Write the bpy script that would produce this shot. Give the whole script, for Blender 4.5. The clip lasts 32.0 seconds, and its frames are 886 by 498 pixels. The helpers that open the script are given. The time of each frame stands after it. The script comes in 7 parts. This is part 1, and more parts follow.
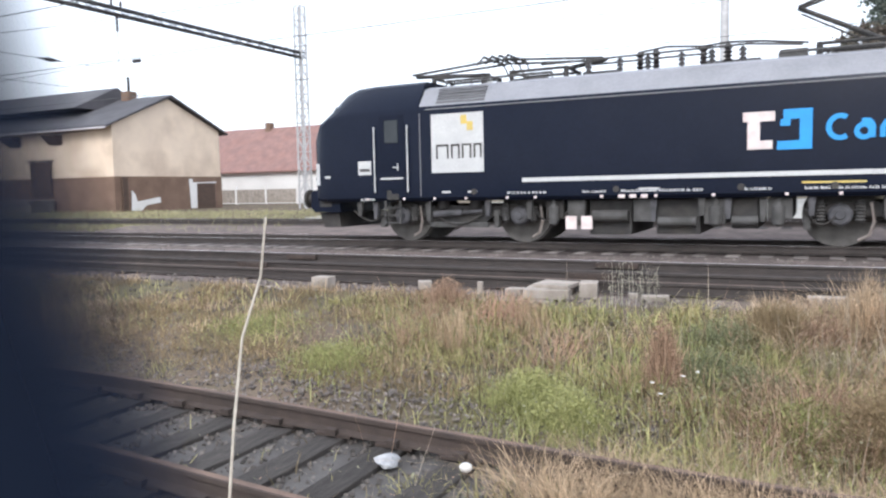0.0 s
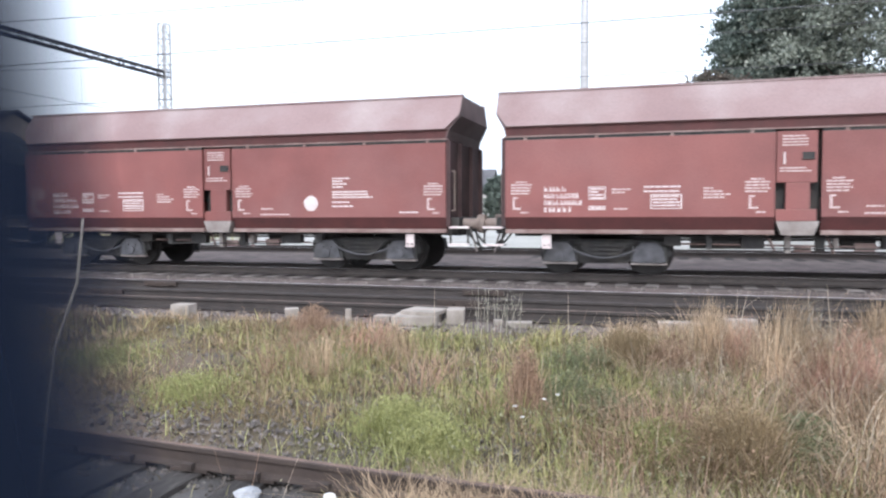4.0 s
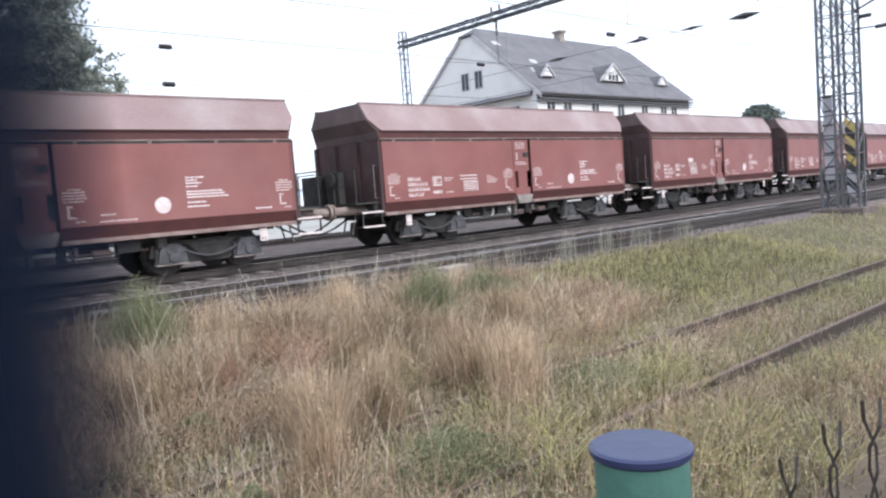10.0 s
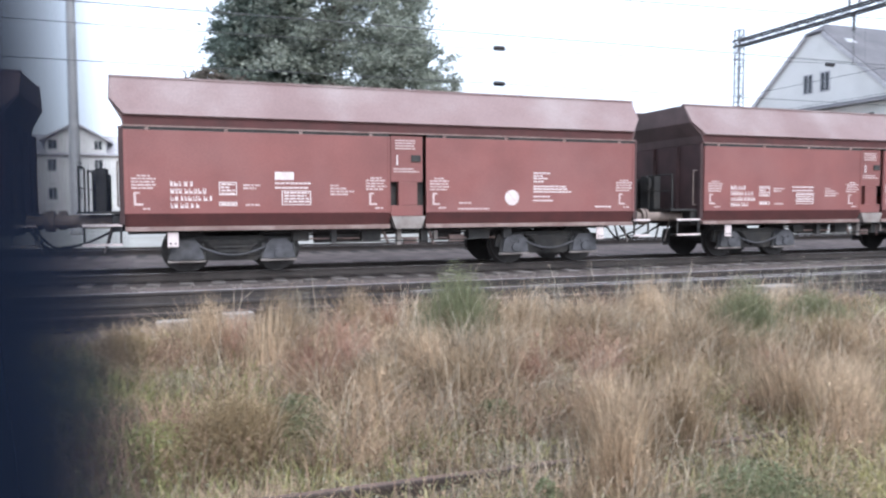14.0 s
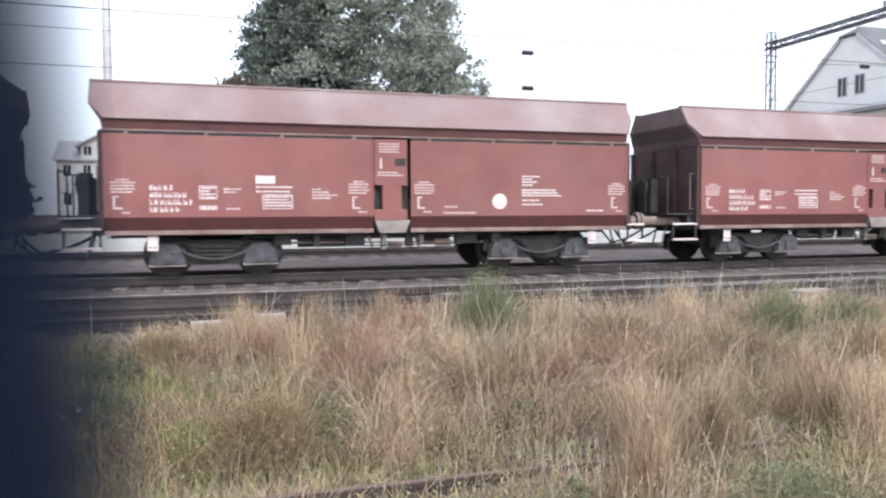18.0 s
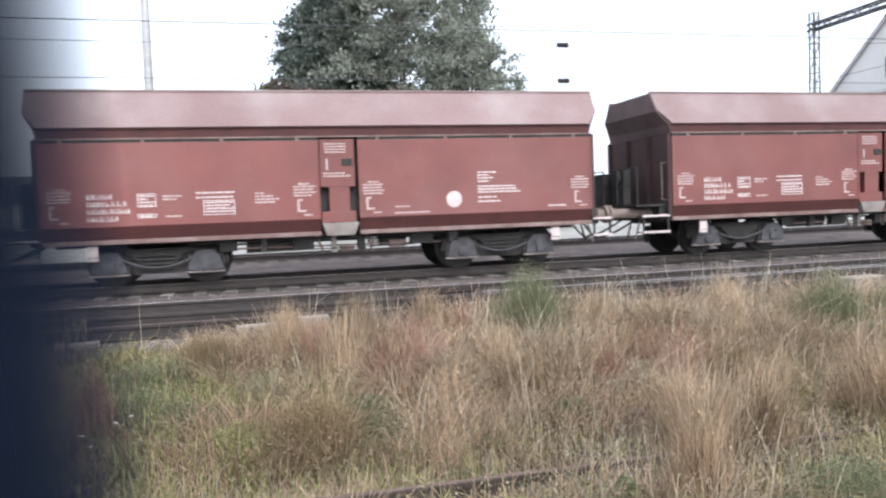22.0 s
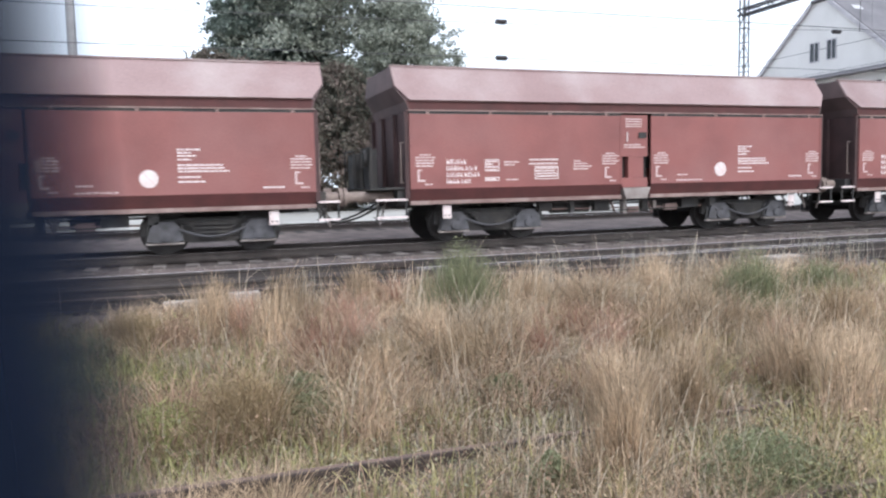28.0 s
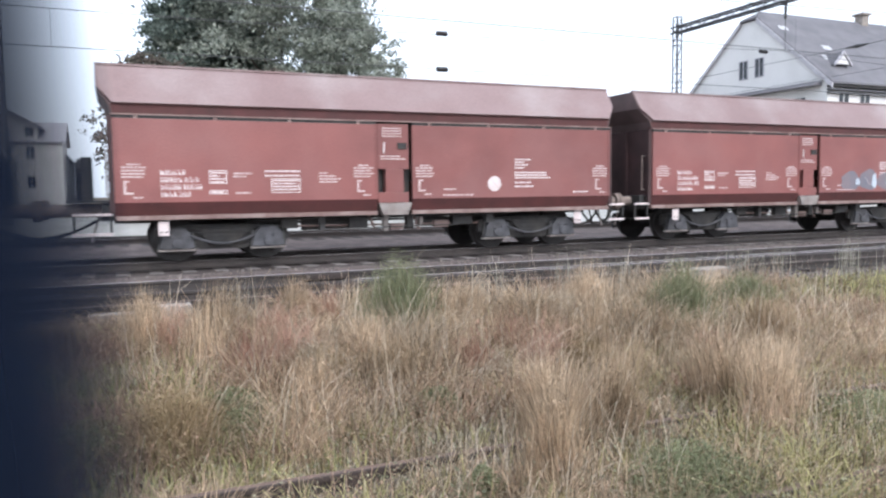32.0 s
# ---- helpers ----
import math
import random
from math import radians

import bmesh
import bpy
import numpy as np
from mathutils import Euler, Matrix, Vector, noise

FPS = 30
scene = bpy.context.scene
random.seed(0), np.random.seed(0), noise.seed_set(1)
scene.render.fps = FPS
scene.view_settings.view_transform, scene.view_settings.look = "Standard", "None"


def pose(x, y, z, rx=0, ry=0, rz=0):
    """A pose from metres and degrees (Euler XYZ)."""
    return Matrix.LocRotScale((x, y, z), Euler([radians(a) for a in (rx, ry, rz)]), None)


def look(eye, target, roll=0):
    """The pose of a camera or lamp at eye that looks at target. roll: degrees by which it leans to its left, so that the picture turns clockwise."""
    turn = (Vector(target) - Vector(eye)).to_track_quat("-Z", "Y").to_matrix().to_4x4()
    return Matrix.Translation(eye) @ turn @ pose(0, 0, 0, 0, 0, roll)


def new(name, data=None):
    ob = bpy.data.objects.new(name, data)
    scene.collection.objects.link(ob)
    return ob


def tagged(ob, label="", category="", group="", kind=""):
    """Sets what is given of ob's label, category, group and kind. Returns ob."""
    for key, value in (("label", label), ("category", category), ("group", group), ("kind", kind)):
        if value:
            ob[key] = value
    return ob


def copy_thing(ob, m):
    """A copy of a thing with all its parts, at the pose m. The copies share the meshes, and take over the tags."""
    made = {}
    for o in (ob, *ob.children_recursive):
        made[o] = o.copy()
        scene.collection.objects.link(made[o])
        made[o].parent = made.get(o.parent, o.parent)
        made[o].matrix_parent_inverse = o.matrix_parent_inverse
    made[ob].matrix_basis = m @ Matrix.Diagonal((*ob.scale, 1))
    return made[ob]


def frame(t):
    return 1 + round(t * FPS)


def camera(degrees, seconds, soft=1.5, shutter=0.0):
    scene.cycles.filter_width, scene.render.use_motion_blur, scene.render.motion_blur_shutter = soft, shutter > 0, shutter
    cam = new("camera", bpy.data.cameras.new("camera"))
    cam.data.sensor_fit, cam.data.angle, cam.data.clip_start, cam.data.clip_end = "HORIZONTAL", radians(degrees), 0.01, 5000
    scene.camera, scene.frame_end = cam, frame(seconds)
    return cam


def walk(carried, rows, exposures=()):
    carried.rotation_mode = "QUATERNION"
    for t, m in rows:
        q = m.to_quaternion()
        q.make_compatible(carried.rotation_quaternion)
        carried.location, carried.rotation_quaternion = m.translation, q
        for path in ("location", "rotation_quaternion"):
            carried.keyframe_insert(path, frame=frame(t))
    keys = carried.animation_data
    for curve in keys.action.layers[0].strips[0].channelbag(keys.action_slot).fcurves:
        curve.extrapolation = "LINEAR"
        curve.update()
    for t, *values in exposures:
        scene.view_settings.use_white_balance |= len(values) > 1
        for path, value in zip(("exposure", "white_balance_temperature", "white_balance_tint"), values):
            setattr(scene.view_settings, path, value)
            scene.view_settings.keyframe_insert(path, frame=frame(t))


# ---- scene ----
cam = camera(60.8, 32.0, soft=2.3, shutter=0.17)
# seconds, eye, yaw to the left, pitch, roll
PATH = [
    (0, -0.066, -0.030, 2.031, 26.60, -4.74, -1.23),
    (0.5, -0.126, -0.015, 1.997, 29.56, -3.30, -0.54),
    (1, -0.128, -0.017, 2.001, 31.70, -2.91, -0.26),
    (1.5, -0.113, -0.025, 1.995, 29.84, -2.81, -0.36),
    (2, -0.093, -0.028, 1.997, 26.77, -2.54, 0.12),
    (2.5, -0.087, -0.023, 2.003, 23.21, -2.61, 0.16),
    (4.5, -0.027, -0.019, 2.012, 15.49, -2.41, -0.53),
    (5, -0.029, 0.013, 1.981, 13.66, -1.90, -0.85),
    (5.5, -0.002, 0.002, 1.992, 9.57, -2.04, -0.35),
    (6, -0.004, 0.001, 2.001, 4.66, -1.99, -0.29),
    (6.5, -0.004, -0.005, 1.997, 0.86, -2.14, -0.76),
    (7, 0.013, -0.000, 1.998, -0.96, -2.09, -0.90),
    (7.5, 0.041, 0.003, 1.994, -3.60, -2.76, -0.13),
    (8, 0.041, -0.000, 2.004, -13.43, -3.23, -0.69),
    (8.5, 0.064, -0.016, 2.009, -22.60, -3.90, -2.17),
    (9, 0.047, -0.031, 2.003, -35.34, -3.70, -3.22),
    (9.5, 0.085, -0.061, 2.012, -44.11, -3.90, -3.46),
    (10, 0.100, -0.058, 2.013, -42.35, -4.08, -4.32),
    (10.5, 0.106, -0.060, 2.010, -39.44, -4.08, -3.20),
    (11, 0.111, -0.063, 2.008, -39.19, -4.07, -2.84),
    (11.5, 0.128, -0.037, 1.998, -36.52, -4.35, -2.56),
    (12, 0.117, -0.019, 1.997, -32.14, -4.13, -2.34),
    (12.5, 0.119, -0.013, 1.993, -28.56, -3.20, -2.72),
    (13, 0.121, -0.012, 1.990, -27.99, -3.10, -1.84),
    (13.5, 0.102, -0.007, 2.001, -25.53, -2.99, -1.35),
    (14, 0.082, 0.018, 2.013, -19.40, -3.11, -0.21),
    (14.5, 0.027, -0.010, 2.011, -4.76, -2.41, -0.90),
    (16.5, -0.041, -0.032, 2.001, 10.78, -1.93, -0.18),
    (17, -0.001, -0.031, 1.988, -3.28, -1.13, 0.64),
    (17.5, 0.030, -0.071, 1.993, -13.35, -1.89, -0.62),
    (18, 0.040, -0.037, 1.984, -17.31, -2.71, -0.23),
    (18.5, 0.023, -0.008, 1.998, -16.93, -2.84, -0.36),
    (19, 0.024, -0.018, 1.990, -14.79, -2.62, -0.73),
    (19.5, 0.014, -0.008, 1.997, -14.70, -2.62, -0.77),
    (20, 0.019, -0.007, 1.993, -14.60, -2.68, -1.07),
    (20.5, -0.026, 0.004, 1.991, -13.04, -3.70, -0.50),
    (21, -0.002, 0.010, 2.002, -11.48, -3.82, -0.66),
    (21.5, 0.009, -0.005, 2.017, -11.92, -2.79, -1.93),
    (22, 0.043, -0.010, 1.998, -14.27, -2.89, -2.12),
    (22.5, 0.060, 0.006, 2.000, -15.26, -3.34, -1.76),
    (23, 0.083, -0.030, 2.034, -14.75, -2.00, -1.30),
    (23.5, 0.050, -0.002, 1.979, -18.79, -1.38, -0.71),
    (24, 0.066, 0.015, 1.987, -17.36, -2.12, -0.65),
    (24.5, 0.080, 0.003, 1.994, -15.89, -1.80, -0.74),
    (25, 0.081, 0.003, 1.983, -17.06, -2.57, -1.24),
    (25.5, 0.094, 0.006, 1.997, -17.43, -3.14, -1.56),
    (26, 0.116, 0.006, 1.983, -19.88, -4.09, -1.28),
    (26.5, 0.097, 0.017, 2.004, -22.34, -4.73, -1.48),
    (28.5, 0.102, 0.006, 2.005, -18.15, -4.85, -1.20),
    (29, 0.104, -0.004, 2.008, -18.07, -4.74, -1.19),
    (29.5, 0.103, 0.003, 2.011, -19.16, -4.28, -1.52),
    (30, 0.103, 0.002, 2.002, -19.31, -4.53, -1.18),
    (30.5, 0.095, 0.004, 2.005, -19.92, -5.21, -1.08),
    (31, 0.116, -0.000, 2.002, -20.61, -4.99, -1.26),
    (31.5, 0.128, -0.004, 2.006, -22.13, -5.22, -0.90),
    (32, 0.154, -0.006, 2.039, -23.39, -4.24, -0.70),
]


def aim(eye, yaw, pitch, roll):
    a, b = radians(yaw), radians(pitch)
    way = Vector((-math.sin(a) * math.cos(b), math.cos(a) * math.cos(b), math.sin(b)))
    return look(eye, Vector(eye) + way, roll)


VIEW = [(t, aim((x, y, z), yaw, pitch, roll)) for t, x, y, z, yaw, pitch, roll in PATH]
walk(cam, VIEW, [(0, 0.82, 5900, 9), (2.5, 0.8, 5850, 9), (5, 0.9, 5650, 9), (7, 0.88, 5800, 9), (9, 0.76, 5800, 9), (13, 0.77, 5450, 9), (14.5, 0.85, 5600, 9), (17, 0.9, 5800, 9), (20, 0.84, 5850, 9), (24, 0.8, 5850, 9), (26, 0.82, 5900, 9), (28, 0.79, 5750, 9), (32, 0.79, 5700, 9)])

# ---- light: bright hazy sky, soft sun from behind the camera ----
world = bpy.data.worlds.new("world")
scene.world = world
world.use_nodes = True
wn, wl = world.node_tree.nodes, world.node_tree.links
sky = wn.new("ShaderNodeTexSky")
sky.sky_type = "NISHITA"
sky.sun_disc = False
sky.sun_elevation, sky.sun_rotation = radians(38), radians(168)
sky.air_density, sky.dust_density, sky.ozone_density = 1.0, 6.0, 1.0
haze = wn.new("ShaderNodeMix")
haze.data_type = "RGBA"
haze.inputs["Factor"].default_value = 0.72
wl.new(sky.outputs["Color"], haze.inputs["A"])
haze.inputs["B"].default_value = (9.0, 9.2, 9.6, 1)
wl.new(haze.outputs["Result"], wn["Background"].inputs["Color"])
wn["Background"].inputs["Strength"].default_value = 0.13
sun = new("sun", bpy.data.lights.new("sun", "SUN"))
sun.data.energy, sun.data.angle, sun.data.color = 1.0, radians(14), (1.0, 0.96, 0.91)
sun.matrix_world = look((7, -32, 28), (0, 0, 0))

# ---- materials ----


def mat(name, a, b=None, rough=0.7, metal=0.0, scale=3.0, fine=40.0, bump=0.15, dirt=None, dirty=0.35, island=0.0, gloss=0.5, stretch=(1, 1, 1), each=0.0, thin=0.0):
    """Two tones mixed by a coarse noise, fine grain, optional patches of dirt and painted glare, and a bump."""
    m = bpy.data.materials.new(name)
    m.use_nodes = True
    n, l = m.node_tree.nodes, m.node_tree.links
    p = n["Principled BSDF"]
    b = b or tuple(v * 0.75 for v in a)
    tc = n.new("ShaderNodeTexCoord")
    mp = n.new("ShaderNodeMapping")
    mp.inputs["Scale"].default_value = stretch
    l.new(tc.outputs["Object"], mp.inputs["Vector"])
    coarse, grain = n.new("ShaderNodeTexNoise"), n.new("ShaderNodeTexNoise")
    for node, s, d in ((coarse, scale, 6), (grain, fine, 4)):
        node.inputs["Scale"].default_value, node.inputs["Detail"].default_value = s, d
        l.new(mp.outputs["Vector"], node.inputs["Vector"])
    ramp = n.new("ShaderNodeValToRGB")
    ramp.color_ramp.elements[0].position, ramp.color_ramp.elements[1].position = 0.32, 0.68
    ramp.color_ramp.elements[0].color, ramp.color_ramp.elements[1].color = (*a, 1), (*b, 1)
    l.new(coarse.outputs["Fac"], ramp.inputs["Fac"])
    colour = ramp.outputs["Color"]
    if dirt:
        patch, cut = n.new("ShaderNodeTexNoise"), n.new("ShaderNodeMapRange")
        patch.inputs["Scale"].default_value, patch.inputs["Detail"].default_value = scale * 0.6, 8
        l.new(mp.outputs["Vector"], patch.inputs["Vector"])
        cut.inputs["From Min"].default_value, cut.inputs["From Max"].default_value = 0.45, 0.7
        cut.inputs["To Max"].default_value = dirty
        l.new(patch.outputs["Fac"], cut.inputs["Value"])
        mix = n.new("ShaderNodeMix")
        mix.data_type = "RGBA"
        l.new(cut.outputs["Result"], mix.inputs["Factor"])
        l.new(colour, mix.inputs["A"])
        mix.inputs["B"].default_value = (*dirt, 1)
        colour = mix.outputs["Result"]
    val = n.new("ShaderNodeHueSaturation")
    l.new(colour, val.inputs["Color"])
    vary = n.new("ShaderNodeMapRange")
    vary.inputs["To Min"].default_value, vary.inputs["To Max"].default_value = 0.78, 1.22
    l.new(grain.outputs["Fac"], vary.inputs["Value"])
    out = vary.outputs["Result"]
    if island or each:
        src = n.new("ShaderNodeNewGeometry").outputs["Random Per Island"] if island else n.new("ShaderNodeObjectInfo").outputs["Random"]
        k = island or each
        r2 = n.new("ShaderNodeMapRange")
        r2.inputs["To Min"].default_value, r2.inputs["To Max"].default_value = 1 - k, 1 + k
        l.new(src, r2.inputs["Value"])
        mul = n.new("ShaderNodeMath")
        mul.operation = "MULTIPLY"
        l.new(out, mul.inputs[0])
        l.new(r2.outputs["Result"], mul.inputs[1])
        out = mul.outputs[0]
    l.new(out, val.inputs["Value"])
    l.new(val.outputs["Color"], p.inputs["Base Color"])
    p.inputs["Roughness"].default_value, p.inputs["Metallic"].default_value = rough, metal
    p.inputs["Specular IOR Level"].default_value = gloss
    if bump:
        bp = n.new("ShaderNodeBump")
        bp.inputs["Strength"].default_value, bp.inputs["Distance"].default_value = bump, 0.02
        l.new(grain.outputs["Fac"], bp.inputs["Height"])
        l.new(bp.outputs["Normal"], p.inputs["Normal"])
    if thin:
        through_leaf, both = n.new("ShaderNodeBsdfTranslucent"), n.new("ShaderNodeMixShader")
        both.inputs[0].default_value = thin
        l.new(val.outputs["Color"], through_leaf.inputs["Color"])
        l.new(p.outputs[0], both.inputs[1])
        l.new(through_leaf.outputs[0], both.inputs[2])
        l.new(both.outputs[0], n["Material Output"].inputs["Surface"])
    return m


M_SOIL = mat("dry_soil", (0.165, 0.126, 0.098), (0.105, 0.082, 0.063), rough=0.95, scale=0.7, fine=25, bump=0.6, dirt=(0.10, 0.12, 0.04), gloss=0.1)
M_BALLAST = mat("ballast", (0.188, 0.153, 0.140), (0.125, 0.101, 0.094), rough=0.95, scale=2.5, fine=26, bump=1.0, dirt=(0.05, 0.045, 0.043), gloss=0.1)
M_SHADEBED = mat("shaded_ballast", (0.115, 0.095, 0.087), (0.07, 0.058, 0.054), rough=0.9, scale=2.5, fine=26, bump=1.0, dirt=(0.04, 0.036, 0.034), gloss=0.15)
M_STONE = mat("ballast_stone", (0.165, 0.147, 0.135), (0.085, 0.075, 0.068), rough=0.9, scale=6, fine=50, bump=0.3, island=0.4, gloss=0.2)
M_RUST = mat("rusty_rail", (0.155, 0.10, 0.075), (0.10, 0.066, 0.05), rough=0.8, scale=5, fine=60, bump=0.3, dirt=(0.2, 0.13, 0.09))
M_RUSTDK = mat("dark_rail", (0.050, 0.039, 0.035), (0.032, 0.026, 0.023), rough=0.7, scale=5, fine=60, bump=0.2)
M_YARD = mat("pale_yard_gravel", (0.42, 0.405, 0.375), (0.33, 0.315, 0.29), rough=0.95, scale=0.4, fine=12, bump=0.3, dirt=(0.30, 0.29, 0.25), dirty=0.5, gloss=0.1)
# pale, barely metallic top colour carries the rails' sky glint
M_RAILTOP = mat("polished_glint_rail", (0.62, 0.58, 0.57), (0.5, 0.47, 0.46), rough=0.45, metal=0.3, bump=0.0)
M_RAILSIDE = mat("brown_rail_web", (0.062, 0.044, 0.036), (0.042, 0.031, 0.026), rough=0.85, scale=5, fine=60, bump=0.3)
M_SLEEPER = mat("dark_wood_sleeper", (0.045, 0.04, 0.038), (0.085, 0.075, 0.068), rough=0.9, scale=4, fine=30, bump=0.6, stretch=(6, 1, 6), each=0.25, gloss=0.2)
M_CONCRETE = mat("concrete", (0.38, 0.335, 0.295), (0.26, 0.23, 0.20), rough=0.9, scale=4, fine=60, bump=0.25, dirt=(0.18, 0.15, 0.12), gloss=0.2)
# the lighter dirt patches on the doors stand in for glare blotches
M_WAGON = mat("oxide_red_paint", (0.244, 0.0855, 0.075), (0.192, 0.068, 0.061), rough=0.5, scale=0.8, fine=30, bump=0.04, dirt=(0.29, 0.145, 0.135), dirty=0.45, each=0.08)
# paler tone and patches paint the sky light on the sloping panels
M_WAGON_UP = mat("sky_lit_red_paint", (0.262, 0.178, 0.170), (0.215, 0.136, 0.129), rough=0.5, scale=0.8, fine=25, bump=0.04, dirt=(0.385, 0.325, 0.31), dirty=0.65, each=0.1)
# darker red for the ledge and the lower flaps
M_WAGON_DK = mat("dark_red_paint", (0.095, 0.028, 0.026), (0.065, 0.022, 0.02), rough=0.7, scale=2, fine=30, bump=0.1)
# sooty steel; also serves as painted shade in gaps and recesses
M_GRIME_SHADE = mat("sooty_steel_shade", (0.04, 0.038, 0.036), (0.022, 0.02, 0.02), rough=0.75, scale=4, fine=40, bump=0.2, dirt=(0.09, 0.075, 0.06))
M_BOGIE = mat("grey_bogie_steel", (0.095, 0.092, 0.09), (0.048, 0.046, 0.044), rough=0.75, scale=4, fine=40, bump=0.2, dirt=(0.04, 0.035, 0.03))
M_TYRE = mat("wheel_steel", (0.045, 0.040, 0.038), (0.026, 0.023, 0.022), rough=0.6, metal=0.3, scale=4, fine=40, bump=0.1)
M_WHEEL = mat("dusty_wheel", (0.12, 0.112, 0.105), (0.07, 0.065, 0.06), rough=0.75, scale=4, fine=40, bump=0.15)
M_LIP = mat("pale_edge", (0.30, 0.225, 0.20), (0.19, 0.12, 0.105), rough=0.8, scale=3, fine=30, bump=0.2)
M_WHITE = mat("white_marking", (0.74, 0.65, 0.63), (0.62, 0.51, 0.49), rough=0.7, scale=6, fine=50, bump=0.0)
M_FADED = mat("faded_marking", (0.60, 0.48, 0.46), (0.48, 0.34, 0.32), rough=0.7, scale=6, fine=50, bump=0.0)
# end wall tone holds soot and the wall's own shade together
M_END = mat("sooty_shaded_end_paint", (0.080, 0.043, 0.042), (0.05, 0.03, 0.029), rough=0.8, scale=2, fine=30, bump=0.1)
# hood gets more light than the end wall; put into its colour
M_HOOD = mat("lit_hood_paint", (0.135, 0.088, 0.084), (0.085, 0.056, 0.053), rough=0.75, scale=1.5, fine=30, bump=0.08, dirt=(0.06, 0.045, 0.043), dirty=0.6)
M_CHUTE = mat("bare_pale_steel", (0.33, 0.295, 0.27), (0.20, 0.165, 0.15), rough=0.6, scale=4, fine=40, bump=0.1, dirt=(0.2, 0.15, 0.13))
M_GRILLE = mat("grey_vent_grille", (0.17, 0.17, 0.18), (0.13, 0.13, 0.14), rough=0.6, scale=4, fine=40, bump=0.05)
M_GRAVEL = mat("grey_siding_gravel", (0.13, 0.12, 0.115), (0.08, 0.074, 0.071), rough=0.95, scale=3, fine=45, bump=1.0, dirt=(0.11, 0.10, 0.09), gloss=0.1)
M_OLDSLEEPER = mat("old_concrete_sleeper", (0.29, 0.255, 0.24), (0.18, 0.16, 0.148), rough=0.95, scale=4, fine=40, bump=0.3, each=0.3, gloss=0.1)
M_AXLE = mat("dusty_axle_box", (0.105, 0.103, 0.113), (0.05, 0.049, 0.053), rough=0.8, scale=5, fine=40, bump=0.2, dirt=(0.06, 0.055, 0.05))
M_SPRAY = mat("blue_grey_spray", (0.16, 0.16, 0.19), (0.22, 0.17, 0.18), rough=0.6, scale=3, fine=30, bump=0.0)
M_SPRAYLT = mat("pale_blue_spray", (0.50, 0.56, 0.62), (0.42, 0.44, 0.5), rough=0.6, scale=3, fine=30, bump=0.0)
M_CREAM = mat("cream_buffer_paint", (0.29, 0.23, 0.195), (0.18, 0.135, 0.115), rough=0.7, scale=5, fine=40, bump=0.1)
M_YELLOW = mat("yellow_paint", (0.62, 0.45, 0.1), (0.5, 0.4, 0.15), rough=0.6, bump=0.05)
M_LOCO = mat("black_blue_loco_paint", (0.006, 0.009, 0.020), (0.008, 0.011, 0.023), rough=0.24, scale=1.0, fine=15, bump=0.0, dirt=(0.012, 0.014, 0.022), dirty=0.25, gloss=0.12)
M_LOCOROOF = mat("grey_roof_paint", (0.26, 0.26, 0.28), (0.21, 0.21, 0.23), rough=0.5, scale=1.5, fine=20, bump=0.03, dirt=(0.15, 0.15, 0.15))
M_SILVER = mat("silver_sheet", (0.55, 0.55, 0.54), (0.48, 0.48, 0.48), rough=0.5, bump=0.0)
M_BLUE = mat("sky_blue_paint", (0.03, 0.30, 0.72), (0.03, 0.27, 0.66), rough=0.45, bump=0.0)
M_GLASS = mat("dark_window_glass", (0.02, 0.025, 0.03), (0.03, 0.035, 0.04), rough=0.12, bump=0.0, gloss=0.4)
M_PANE = mat("reflecting_pane", (0.42, 0.46, 0.5), (0.38, 0.42, 0.46), rough=0.08, metal=0.9, bump=0.0)
M_STEEL = mat("galvanised_steel", (0.52, 0.51, 0.51), (0.40, 0.39, 0.39), rough=0.55, metal=0.3, scale=5, fine=50, bump=0.1)
M_MASTDK = mat("dark_painted_steel", (0.055, 0.052, 0.055), (0.035, 0.033, 0.035), rough=0.6, scale=5, fine=50, bump=0.1)
M_MASTGREY = mat("weathered_mast_steel", (0.15, 0.15, 0.16), (0.10, 0.10, 0.105), rough=0.6, metal=0.2, scale=5, fine=50, bump=0.1)
M_LENS = mat("clear_lamp_lens", (0.5, 0.5, 0.52), (0.4, 0.4, 0.42), rough=0.15, metal=0.6, bump=0.0)
M_WIRE = mat("contact_wire", (0.12, 0.12, 0.12), (0.08, 0.08, 0.08), rough=0.5, metal=0.5, bump=0.0)
M_INSUL = mat("brown_insulator", (0.05, 0.04, 0.04), (0.03, 0.03, 0.03), rough=0.3, bump=0.0)
M_PLASTER = mat("cream_plaster", (0.74, 0.61, 0.48), (0.66, 0.54, 0.43), rough=0.95, scale=0.8, fine=20, bump=0.15, dirt=(0.36, 0.27, 0.2), dirty=0.5, gloss=0.2)
M_PLINTH = mat("brown_plinth", (0.20, 0.135, 0.10), (0.15, 0.10, 0.075), rough=0.95, scale=1, fine=20, bump=0.2, gloss=0.2)
M_WHITEWALL = mat("white_plaster", (0.72, 0.70, 0.68), (0.66, 0.64, 0.62), rough=0.95, scale=0.6, fine=20, bump=0.1, dirt=(0.5, 0.48, 0.46), dirty=0.4, gloss=0.2)
M_SLATE = mat("slate_roof", (0.13, 0.122, 0.13), (0.095, 0.09, 0.096), rough=0.75, scale=0.9, fine=12, bump=0.2, dirt=(0.18, 0.17, 0.175), each=0.15)
M_SHEDROOF = mat("dark_felt_roof", (0.075, 0.07, 0.078), (0.05, 0.048, 0.053), rough=0.8, scale=0.9, fine=12, bump=0.2, dirt=(0.11, 0.105, 0.11), each=0.1)
